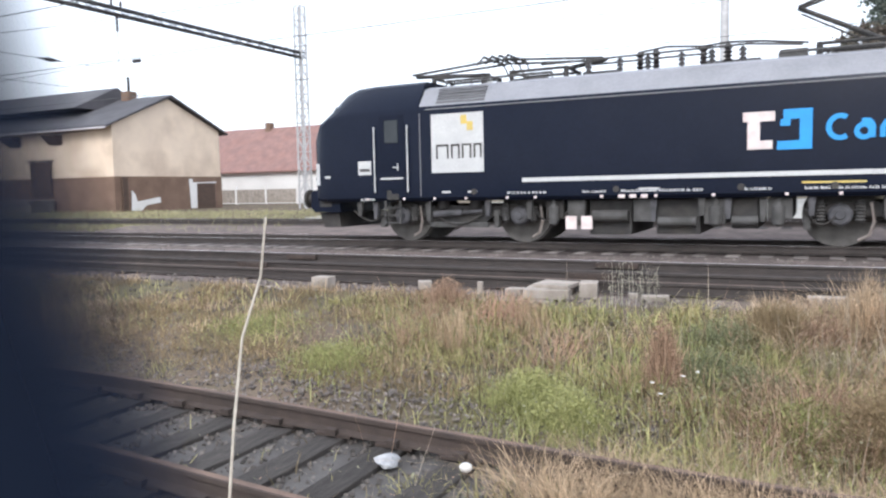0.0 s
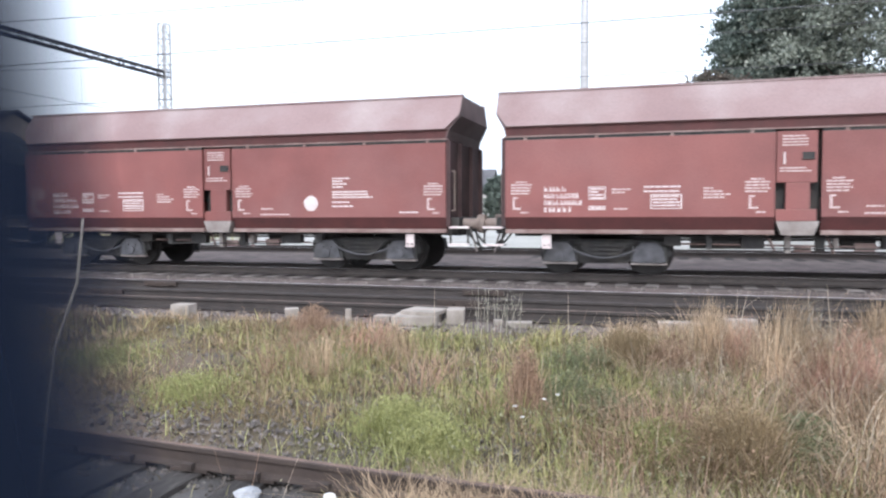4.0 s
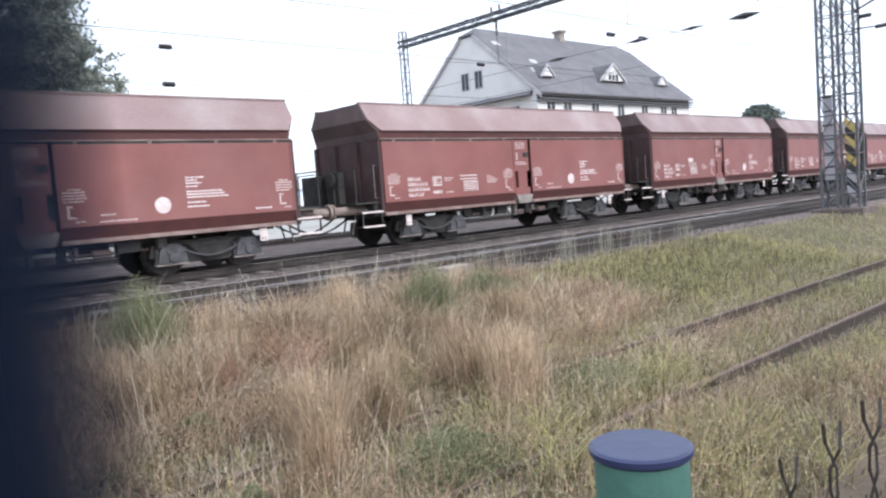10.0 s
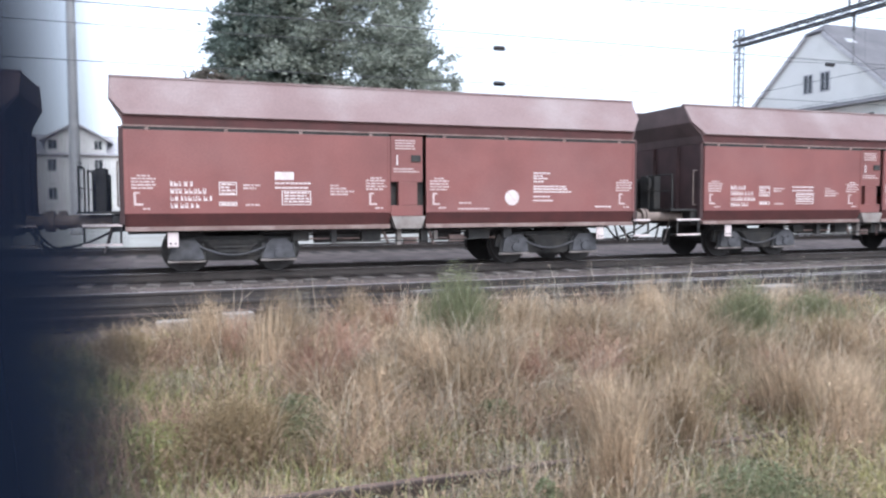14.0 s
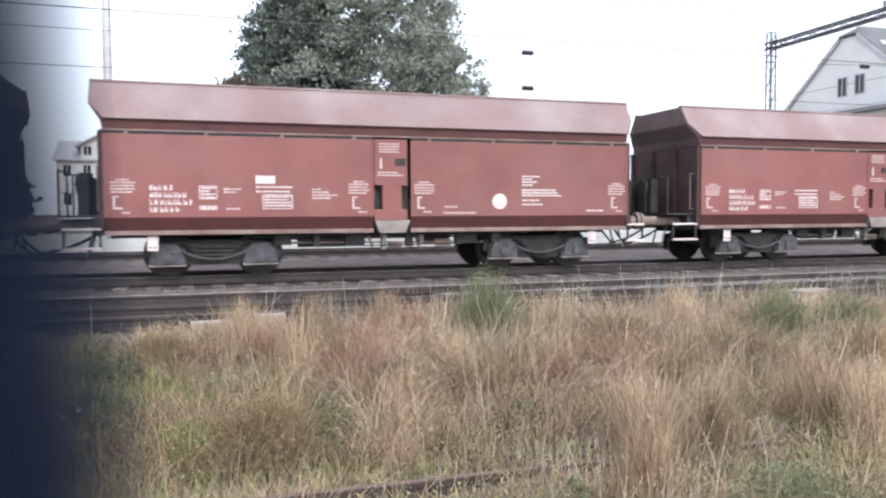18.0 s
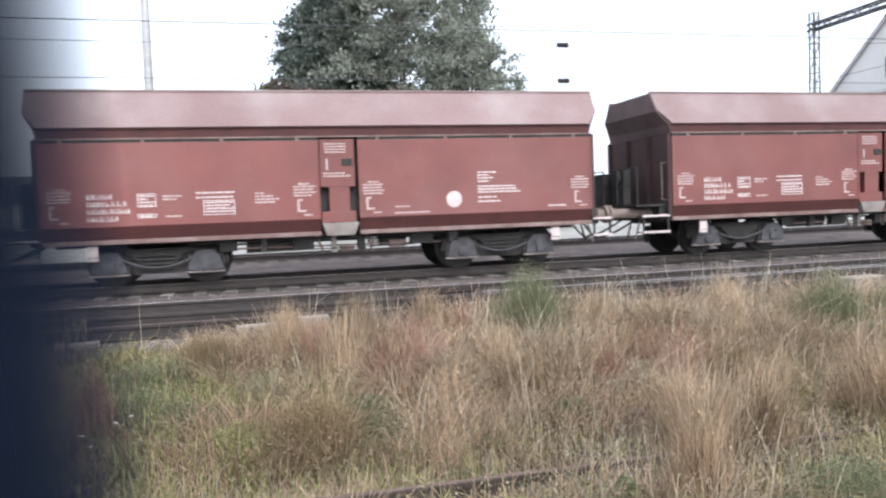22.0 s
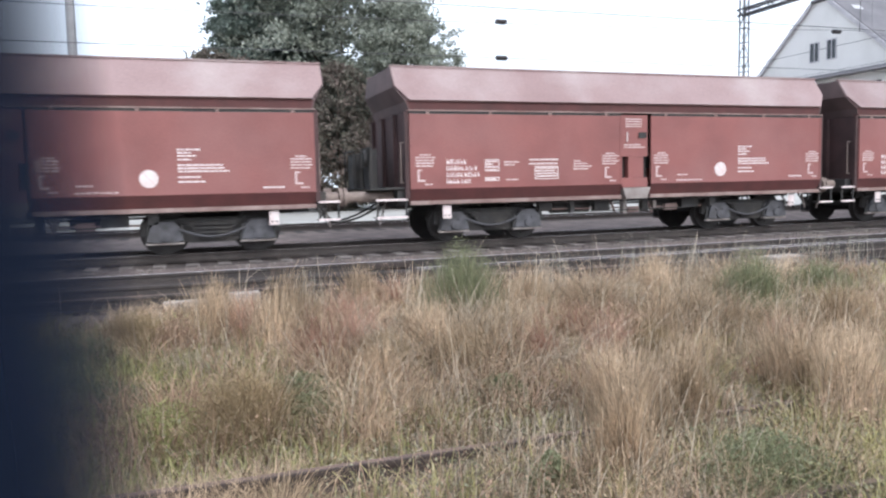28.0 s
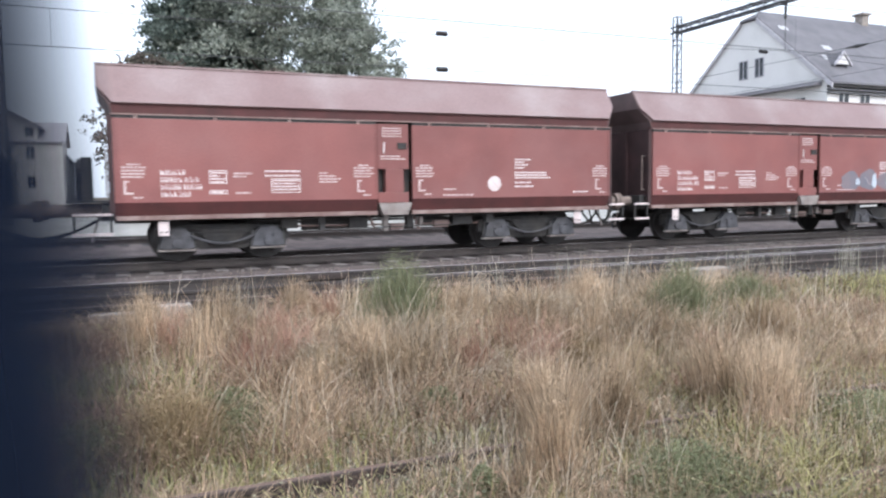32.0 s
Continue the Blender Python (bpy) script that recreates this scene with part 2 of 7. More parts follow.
M_REDTILE = mat("red_roof_tile", (0.225, 0.13, 0.112), (0.165, 0.10, 0.09), rough=0.85, scale=1.5, fine=10, bump=0.3, dirt=(0.18, 0.09, 0.07), each=0.2)
M_TIMBER = mat("dark_timber", (0.09, 0.055, 0.04), (0.06, 0.04, 0.03), rough=0.85, scale=3, fine=30, bump=0.2, stretch=(1, 1, 5))
M_BARK = mat("bark", (0.11, 0.085, 0.065), (0.06, 0.045, 0.035), rough=0.95, scale=5, fine=30, bump=0.6)
M_LEAF = mat("tree_leaf", (0.36, 0.375, 0.315), (0.255, 0.275, 0.225), rough=0.7, scale=0.6, fine=8, bump=0.0, island=0.45, gloss=0.3, thin=0.45)
M_PALEWEED = mat("grey_green_weed", (0.33, 0.32, 0.21), (0.25, 0.25, 0.16), rough=0.9, scale=0.8, fine=6, bump=0.0, island=0.4, gloss=0.15, thin=0.3)
M_CONIFER = mat("conifer_needle", (0.19, 0.22, 0.185), (0.13, 0.16, 0.135), rough=0.75, scale=0.6, fine=8, bump=0.0, island=0.45, gloss=0.3, thin=0.4)
M_IVY = mat("reddish_creeper_leaf", (0.19, 0.145, 0.125), (0.125, 0.125, 0.095), rough=0.8, scale=1.2, fine=8, bump=0.0, island=0.5, gloss=0.3, thin=0.4)
M_STRAW = mat("dry_grass", (0.525, 0.40, 0.275), (0.28, 0.21, 0.135), rough=0.9, scale=1.0, fine=6, bump=0.0, island=0.62, gloss=0.15, thin=0.3)
M_RUSSET = mat("russet_weed", (0.43, 0.295, 0.205), (0.29, 0.20, 0.14), rough=0.9, scale=0.6, fine=6, bump=0.0, island=0.5, gloss=0.15, thin=0.25)
M_GREEN = mat("green_grass", (0.43, 0.385, 0.185), (0.31, 0.285, 0.135), rough=0.85, scale=0.6, fine=6, bump=0.0, island=0.58, gloss=0.2, thin=0.35)
M_LUSH = mat("lush_green_weed", (0.385, 0.38, 0.17), (0.29, 0.30, 0.122), rough=0.8, scale=0.8, fine=6, bump=0.0, island=0.35, gloss=0.25, thin=0.35)
M_OLIVE = mat("olive_undergrowth", (0.19, 0.15, 0.095), (0.11, 0.09, 0.056), rough=0.9, scale=0.9, fine=6, bump=0.0, island=0.55, gloss=0.15, thin=0.3)
M_PALE = mat("bleached_straw", (0.53, 0.45, 0.35), (0.40, 0.335, 0.25), rough=0.9, scale=0.9, fine=6, bump=0.0, island=0.5, gloss=0.15, thin=0.3)
M_MOWN = mat("yellow_green_grass", (0.40, 0.375, 0.215), (0.31, 0.295, 0.165), rough=0.9, scale=0.3, fine=6, bump=0.0, island=0.3, gloss=0.15, thin=0.3)
M_WEED = mat("grey_green_stem", (0.255, 0.265, 0.155), (0.19, 0.20, 0.115), rough=0.85, scale=0.9, fine=6, bump=0.0, island=0.4, gloss=0.15, thin=0.35)
M_DARKSTONE = mat("dark_ballast_stone", (0.23, 0.20, 0.18), (0.11, 0.095, 0.088), rough=0.95, scale=6, fine=50, bump=0.3, island=0.35, gloss=0.1)
M_SHEET = mat("pale_guard_sheet", (0.50, 0.48, 0.50), (0.40, 0.38, 0.40), rough=0.6, scale=2, fine=30, bump=0.1, dirt=(0.28, 0.26, 0.26))
M_DEAD = mat("dead_brown_weed", (0.33, 0.25, 0.15), (0.23, 0.175, 0.105), rough=0.95, scale=1.5, fine=8, bump=0.0, island=0.35, gloss=0.1, thin=0.25)
M_REDGRASS = mat("reddish_dry_grass", (0.47, 0.285, 0.21), (0.33, 0.20, 0.15), rough=0.9, scale=1.2, fine=6, bump=0.0, island=0.45, gloss=0.15, thin=0.3)
M_TAN = mat("tan_dry_grass", (0.56, 0.425, 0.29), (0.37, 0.275, 0.18), rough=0.9, scale=1.2, fine=6, bump=0.0, island=0.6, gloss=0.15, thin=0.3)
M_WISP = mat("pale_grey_stalk", (0.42, 0.395, 0.325), (0.32, 0.30, 0.235), rough=0.9, scale=2, fine=6, bump=0.0, island=0.3, gloss=0.15, thin=0.3)
M_GREENPAINT = mat("green_post_paint", (0.07, 0.17, 0.13), (0.05, 0.12, 0.10), rough=0.6, scale=9, fine=60, bump=0.1)
M_CAP = mat("dark_blue_plastic", (0.024, 0.031, 0.088), (0.019, 0.025, 0.072), rough=0.4, scale=9, fine=60, bump=0.03)
M_BLACKST = mat("black_stripe_paint", (0.03, 0.03, 0.03), (0.05, 0.05, 0.05), rough=0.6, bump=0.05)
M_STALK = mat("bleached_stalk", (0.60, 0.55, 0.475), (0.46, 0.41, 0.345), rough=0.9, scale=30, fine=90, bump=0.2, gloss=0.15)
M_LITTER = mat("pale_plastic_litter", (0.42, 0.42, 0.43), (0.25, 0.25, 0.26), rough=0.5, scale=12, bump=0.3)

# ---- mesh helpers ----


def mesh(name, bm, material, smooth=False):
    me = bpy.data.meshes.new(name)
    bmesh.ops.recalc_face_normals(bm, faces=bm.faces)
    bm.to_mesh(me)
    bm.free()
    for one in material if isinstance(material, (list, tuple)) else [material]:
        me.materials.append(one)
    if smooth:
        for f in me.polygons:
            f.use_smooth = True
    return me


def part(name, bm, material, parent, label="", smooth=False, at=None):
    ob = new(name, bm if isinstance(bm, bpy.types.Mesh) else mesh(name, bm, material, smooth))
    ob.parent = parent
    if at:
        ob.matrix_basis = at
    if label:
        ob["label"] = label
    return ob


def thing(name, label, category, group="", kind="", at=None):
    ob = new(name)
    ob.empty_display_size = 0.2
    if at:
        ob.matrix_basis = at
    return tagged(ob, label, category, group, kind)


def box(bm, x0, x1, y0, y1, z0, z1, bevel=0.0, mi=0):
    v = [bm.verts.new((x, y, z)) for x in (x0, x1) for y in (y0, y1) for z in (z0, z1)]
    fs = [bm.faces.new([v[i] for i in q]) for q in ((0, 1, 3, 2), (4, 6, 7, 5), (0, 4, 5, 1), (2, 3, 7, 6), (0, 2, 6, 4), (1, 5, 7, 3))]
    for f in fs:
        f.material_index = mi
    if bevel:
        es = list({e for f in fs for e in f.edges})
        bmesh.ops.bevel(bm, geom=es, offset=bevel, segments=2, affect="EDGES", profile=0.6)
    return bm


def B(x0, x1, y0, y1, z0, z1, bevel=0.0):
    return box(bmesh.new(), x0, x1, y0, y1, z0, z1, bevel)


def prism(bm, pts, axis, a, b, mi=0):
    """A closed outline of 2D points swept along x, y or z from a to b."""
    def place(p, s):
        return {"x": (s, p[0], p[1]), "y": (p[0], s, p[1]), "z": (p[0], p[1], s)}[axis]
    lo, hi = [bm.verts.new(place(p, a)) for p in pts], [bm.verts.new(place(p, b)) for p in pts]
    k = len(pts)
    fs = [bm.faces.new([lo[i], lo[(i + 1) % k], hi[(i + 1) % k], hi[i]]) for i in range(k)]
    fs += [bm.faces.new(lo[::-1]), bm.faces.new(hi)]
    for f in fs:
        f.material_index = mi
    return bm


def rod(bm, a, b, r, sides=8, r2=None, mi=0):
    a, b = Vector(a), Vector(b)
    q = (b - a).to_track_quat("Z", "Y")
    r2 = r if r2 is None else r2
    ring = []
    for c, rr in ((a, r), (b, r2)):
        ring.append([bm.verts.new(c + q @ Vector((rr * math.cos(2 * math.pi * i / sides), rr * math.sin(2 * math.pi * i / sides), 0))) for i in range(sides)])
    fs = [bm.faces.new([ring[0][i], ring[0][(i + 1) % sides], ring[1][(i + 1) % sides], ring[1][i]]) for i in range(sides)]
    fs += [bm.faces.new(ring[0][::-1]), bm.faces.new(ring[1])]
    for f in fs:
        f.material_index = mi
    return bm


def turned(bm, profile, axis, c, sides=20):
    """A lathe: profile of (along, radius) about an axis through c."""
    rings = []
    for s, r in profile:
        ring = []
        for i in range(sides):
            u, v = r * math.cos(2 * math.pi * i / sides), r * math.sin(2 * math.pi * i / sides)
            p = {"x": (s, u, v), "y": (u, s, v), "z": (u, v, s)}[axis]
            ring.append(bm.verts.new(Vector(c) + Vector(p)))
        rings.append(ring)
    for p, q in zip(rings, rings[1:]):
        for i in range(sides):
            bm.faces.new([p[i], p[(i + 1) % sides], q[(i + 1) % sides], q[i]])
    bm.faces.new(rings[0][::-1]), bm.faces.new(rings[-1])
    return bm


def tube(bm, pts, r, sides=6, r2=None):
    """One bent tube through the points."""
    pts = [Vector(p) for p in pts]
    rings = []
    for i, c in enumerate(pts):
        way = (pts[min(i + 1, len(pts) - 1)] - pts[max(i - 1, 0)]).normalized()
        q = way.to_track_quat("Z", "Y")
        rr = r if r2 is None else r + (r2 - r) * i / (len(pts) - 1)
        rings.append([bm.verts.new(c + q @ Vector((rr * math.cos(2 * math.pi * k / sides), rr * math.sin(2 * math.pi * k / sides), 0))) for k in range(sides)])
    for p, q in zip(rings, rings[1:]):
        for k in range(sides):
            bm.faces.new([p[k], p[(k + 1) % sides], q[(k + 1) % sides], q[k]])
    bm.faces.new(rings[0][::-1]), bm.faces.new(rings[-1])
    return bm


# ---- ground and tracks ----
RAIL_Z = 0.72


def bend(x):
    """How far the old siding swings away from the camera at x."""
    s = min(max((0.5 - x) / 8, 0), 1)
    return 0.45 * s * s * (3 - 2 * s)


def curve(x):
    """How far the main line swings away to the north at x, and its slope there."""
    d = max(0, min(x, 62) - 5)
    return 0.00064 * d * d + 0.073 * max(0, x - 62), 0.00128 * d


def ground_z(x, y):
    siding = min(max((y - 1.9) / 0.4, 0), 1) * min(max((6.2 + bend(x) - y) / 0.8, 0), 1)
    z = 0.5 * min(max((y - 5.7) / 3.6, 0), 1) + siding * (0.21 * min(max((x - 0.6) / 1.6, 0), 1) - 0.09 - 0.10 * min(max((x - 5.5) / 3, 0), 1))
    z += 0.4 * min(max((y - 21) / 9, 0), 1)
    return z


def ground():
    bm = bmesh.new()
    xs = [-3000, -800, -250, -120, -70] + [-45 + i for i in range(0, 101)] + [70, 90, 130, 250, 800, 3000]
    ys = [-3000, -600, -100, -30, -10, -4] + [-2 + 0.5 * i for i in range(0, 50)] + [24, 26, 28, 30, 34, 40, 50, 70, 110, 250, 800, 3000]
    grid = []
    for x in xs:
        row = []
        for y in ys:
            near = abs(x) < 50 and -3 < y < 10
            dz = 0.06 * noise.noise((x * 0.5, y * 0.5, 1.7)) if near and not 2 < y < 6 else 0
            row.append(bm.verts.new((x, y, ground_z(x, y) - 0.03 + dz)))
        grid.append(row)
    for i in range(len(xs) - 1):
        for j in range(len(ys) - 1):
            bm.faces.new([grid[i][j], grid[i + 1][j], grid[i + 1][j + 1], grid[i][j + 1]])
    ob = new("ground", mesh("ground", bm, M_SOIL, True))
    tagged(ob, "dry brown soil with sparse grass beside the tracks", "ground", kind="structure")


ground()

BED = thing("track_bed", "dark grey stone ballast bed under the main tracks", "ballast", kind="structure")
bm = bmesh.new()
prism(bm, [(9.2, 0.40), (9.75, 0.505), (13.6, 0.515), (15.0, 0.515), (18.9, 0.515), (21.5, 0.5), (21.5, 0.3), (9.2, 0.3)], "x", -160, 180)
part("bed", bm, M_BALLAST, BED)
# dark strip puts the shade under the train into the ballast colour
part("oily_strip", prism(bmesh.new(), [(15.1, 0.50), (15.6, 0.521), (18.4, 0.521), (18.9, 0.50)], "x", -150, 170), M_SHADEBED, BED, "ballast under the main track with the train's shade painted in")


def rail_mesh(length, top=M_RUST, side=M_RUST):
    pts = [(-0.07, 0), (0.07, 0), (0.07, 0.012), (0.012, 0.035), (0.010, 0.115), (0.036, 0.125), (0.036, 0.158), (0.028, 0.165),
           (-0.028, 0.165), (-0.036, 0.158), (-0.036, 0.125), (-0.010, 0.115), (-0.012, 0.035), (-0.07, 0.012)]
    bm = prism(bmesh.new(), pts, "x", 0, length)
    bm.faces.ensure_lookup_table()
    bm.faces[7].material_index = 1
    return mesh("rail", bm, [side, top])


def track(name, label, y, head, x0, x1, top, sleeper_mat, sx0, sx1, rough=0.0, side=M_RUSTDK):
    t = thing(name, label, "track", kind="structure")
    me = rail_mesh(x1 - x0, top, side)
    # second track: only the far rail has the painted glint on top
    bright = rail_mesh(x1 - x0, M_RAILTOP, side) if name == "second_track" else me
    for s in (-0.752, 0.752):
        part("rail", bright if s > 0 else me, None, t, at=pose(x0, y + s, head - 0.165))
    bm = B(-0.13, 0.13, -1.3, 1.3, -0.17, 0.0, 0.012)
    me = mesh("sleeper", bm, sleeper_mat)
    bm = bmesh.new()
    box(bm, -0.17, 0.17, -0.09, 0.09, 0, 0.025)
    box(bm, -0.05, 0.05, -0.125, -0.07, 0.02, 0.075)
    box(bm, -0.05, 0.05, 0.07, 0.125, 0.02, 0.075)
    clip = mesh("rail_clip", bm, M_RAILSIDE)
    rng = random.Random(7)
    x = sx0
    while x < sx1:
        a = rng.uniform(-rough, rough)
        part("sleeper", me, None, t, at=pose(x + rng.uniform(-rough, rough) * 0.02, y + 0.01 * a, head - 0.17 - 0.02 + 0.004 * a, 0, 0, a))
        x += 0.62
    x = sx0
    while x < sx1 and rough:
        for s in (-0.752, 0.752):
            part("rail_clip", clip, None, t, at=pose(x, y + s, head - 0.186))
        x += 0.62
    return t


MAIN = track("main_track", "main line track with polished rails on dark ballast", 17.0, RAIL_Z, -150, 170, M_RAILTOP, M_OLDSLEEPER, -32, 42)
SECOND = track("second_track", "parallel track with brown rails on dark ballast", 11.8, RAIL_Z, -150, 170, M_RUSTDK, M_SLEEPER, -28, 36)
FAR = track("far_track", "electrified track behind the train", 24.0, 0.86, -150, 170, M_RAILTOP, M_SLEEPER, -4, 10)
OLD = track("old_siding", "rusty siding with rotten dark timber sleepers in gravel", 4.17, 0.14, -45, 70, M_RUST, M_SLEEPER, -13, 3, rough=2.5, side=M_RAILSIDE)
# the siding swings aside: rails cut into short lengths and moved, sleepers moved and turned
RAILS = {ob.data for ob in OLD.children if ob.name.startswith("rail") and not ob.name.startswith("rail_clip")}
for me in RAILS:
    bm = bmesh.new()
    bm.from_mesh(me)
    for i in range(24):
        bmesh.ops.bisect_plane(bm, geom=bm.verts[:] + bm.edges[:] + bm.faces[:], plane_co=(45 - 9 + 0.45 * i, 0, 0), plane_no=(1, 0, 0))
    for v in bm.verts:
        v.co.y += bend(v.co.x - 45)
    bm.to_mesh(me)
    bm.free()
for ob in OLD.children:
    if ob.data not in RAILS:
        x = ob.matrix_basis.translation.x
        ob.matrix_basis = Matrix.Translation((0, bend(x), 0)) @ ob.matrix_basis
# the main line and the far track swing north to the east
for line in (MAIN, FAR):
    rails = {ob.data for ob in line.children if ob.name.startswith("rail")}
    for me in rails:
        bm = bmesh.new()
        bm.from_mesh(me)
        for i in range(40):
            bmesh.ops.bisect_plane(bm, geom=bm.verts[:] + bm.edges[:] + bm.faces[:], plane_co=(150 + 5 + 1.5 * i, 0, 0), plane_no=(1, 0, 0))
        for v in bm.verts:
            v.co.y += curve(v.co.x - 150)[0]
        bm.to_mesh(me)
        bm.free()
    for ob in line.children:
        if ob.data not in rails:
            dy, slope = curve(ob.matrix_basis.translation.x)
            ob.matrix_basis = Matrix.Translation((0, dy, 0)) @ ob.matrix_basis @ Matrix.Rotation(math.atan(slope), 4, "Z")
SPARE = thing("spare_rail", "dark rusty rail lying beside the second track", "rail")
part("rail", rail_mesh(34, M_RUST, M_RUSTDK), None, SPARE, at=pose(-16, 10.14, 0.535))
for x in range(-15, 18, 3):
    part("chair_plate", B(x - 0.14, x + 0.14, 10.0, 10.28, 0.505, 0.536), M_RAILSIDE, SPARE)
# switch rails that leave the second track to the east
for y0, turn in ((11.28, 1.6), (11.02, 1.6)):
    part("switch_rail", rail_mesh(24, M_RAILTOP, M_RUSTDK), None, SECOND, at=pose(3.5, y0, RAIL_Z - 0.168, 0, 0, turn))
for x in (-9.6, -3.1, 3.4, 9.9, 16.4):
    for s in (-0.752, 0.752):
        bm = B(x - 0.36, x + 0.36, 11.8 + s - 0.075, 11.8 + s - 0.03, 0.60, 0.69, 0.006)
        for k in (-0.26, -0.09, 0.09, 0.26):
            rod(bm, (x + k, 11.8 + s - 0.10, 0.645), (x + k, 11.8 + s - 0.07, 0.645), 0.018, 6)
        part("fishplate", bm, M_RAILSIDE, SECOND)
YARD = thing("far_yard", "pale gravel yard behind the main line", "yard", kind="structure")
part("sheet", prism(bmesh.new(), [(24.9, 0.665), (25.6, 0.67), (26.5, 0.80), (29.5, 0.89), (31, 0.94), (45, 0.95), (45, 0.5), (24.9, 0.3)], "x", -20, 120), M_YARD, YARD)
part("far_bed", prism(bmesh.new(), [(20.6, 0.53), (22.2, 0.66), (24.9, 0.66), (24.9, 0.3), (20.6, 0.3)], "x", -26, 120), M_BALLAST, YARD, "dark ballast below the far track")
SIDING = thing("siding_gravel", "grey gravel between the sleepers of the siding", "gravel", kind="structure")
bm = bmesh.new()
prism(bm, [(2.2, -0.1), (2.5, -0.095), (5.85, -0.095), (6.15, -0.12), (6.15, -0.2), (2.2, -0.2)], "x", -45, 1.4)
part("bed", bm, M_GRAVEL, SIDING)

# ---- hopper wagon; x along the track, z from the rail head, camera side is -y ----
WL, WR = -5.6, 5.6        # ends of the side panels
SIDE = 1.5                # half width
TOPW = 1.0                # half width at the rim
FLARE = 0.26              # how far the rim reaches past the ends
TOP = 3.84


def mirror(sign, pts):
    return [(sign * p, q) for p, q in pts]


def wheelset_mesh(r, half=0.72):
    bm = bmesh.new()
    for s in (-1, 1):
        turned(bm, [(s * (half + 0.065), r * 0.55), (s * (half + 0.07), r * 0.92), (s * (half + 0.07), r), (s * (half - 0.04), r + 0.004), (s * (half - 0.045), r + 0.03), (s * (half - 0.07), r + 0.03), (s * (half - 0.07), r * 0.5)], "y", (0, 0, 0), 28)
        rod(bm, (0, s * half, 0), (0, s * (half + 0.2), 0), 0.11, 12)
        for k in range(6):
            a = k * math.pi / 3
            box(bm, r * 0.7 * math.cos(a) - 0.03, r * 0.7 * math.cos(a) + 0.03, s * (half + 0.06), s * (half + 0.085), r * 0.7 * math.sin(a) - 0.03, r * 0.7 * math.sin(a) + 0.03)
    rod(bm, (0, -half, 0), (0, half, 0), 0.085, 12)
    return mesh("wheelset", bm, M_TYRE)


def bogie(parent, x, r=0.46, base=1.8, wm=None):
    bm = bmesh.new()
    box(bm, -0.25, 0.25, -0.95, 0.95, 0.42, 0.66, 0.02)
    b = part("bogie", bm, M_GRIME_SHADE, parent, "grimy two-axle bogie", at=pose(x, 0, 0))
    for s in (-1, 1):
        bm = bmesh.new()
        y0, y1 = sorted((s * 0.96, s * 1.06))
        prism(bm, [(-1.35, 0.42), (-1.3, 0.68), (-0.5, 0.74), (0.5, 0.74), (1.3, 0.68), (1.35, 0.42), (1.15, 0.36), (0.65, 0.40), (0.45, 0.24), (-0.45, 0.24), (-0.65, 0.40), (-1.15, 0.36)], "y", y0, y1)
        part("side_frame", bm, M_GRIME_SHADE, b)
        for k in (-1, 1):
            bm = bmesh.new()
            cx = k * base / 2
            y0, y1 = sorted((s * 1.06, s * 1.2))
            prism(bm, [(cx - 0.33, 0.3), (cx - 0.27, 0.56), (cx - 0.16, 0.68), (cx + 0.16, 0.68), (cx + 0.27, 0.56), (cx + 0.33, 0.3), (cx + 0.2, 0.27), (cx - 0.2, 0.27)], "y", y0, y1)
            rod(bm, (cx - 0.1, s * 1.2, 0.52), (cx - 0.1, s * 1.23, 0.52), 0.035, 8)
            rod(bm, (cx + 0.1, s * 1.2, 0.52), (cx + 0.1, s * 1.23, 0.52), 0.035, 8)
            rod(bm, (cx, s * 1.2, 0.4), (cx, s * 1.24, 0.4), 0.1, 12)
            part("axle_box", bm, M_AXLE, b, "pale grey axle box")
            part("tie_bar", B(cx - 0.36, cx + 0.36, min(s * 1.05, s * 1.17), max(s * 1.05, s * 1.17), 0.225, 0.262, 0.005), M_CHUTE, b, "pale tie bar under the axle box")
            for e in (-0.34, 0.34):
                bm = rod(bmesh.new(), (cx + e, s * 1.11, 0.26), (cx + e * 0.9, s * 1.11, 0.60), 0.028, 6)
                part("guide_post", bm, M_BOGIE, b)
        bm = bmesh.new()
        y0, y1 = sorted((s * 1.07, s * 1.16))
        for i in range(4):
            h = 0.62 - 0.25 * i / 3
            w = 0.62 - 0.11 * i
            prism(bm, [(-w, h + 0.05), (w, h + 0.05), (w * 0.55, h - 0.06), (-w * 0.55, h - 0.06)], "y", y0, y1)
        part("leaf_spring", bm, M_GRIME_SHADE, b)
        arc = [(-0.66 + 0.11 * i, s * 1.19, 0.53 - 0.17 * math.sin(math.pi * i / 12)) for i in range(13)]
        part("spring_leaf", tube(bmesh.new(), arc, 0.026, 6), M_AXLE, b, "pale sagging main spring leaf")
    wheels = []
    for k in (-1, 1):
        wheels.append(part("wheelset", wm, None, b, at=pose(k * base / 2, 0, r)))
    return wheels


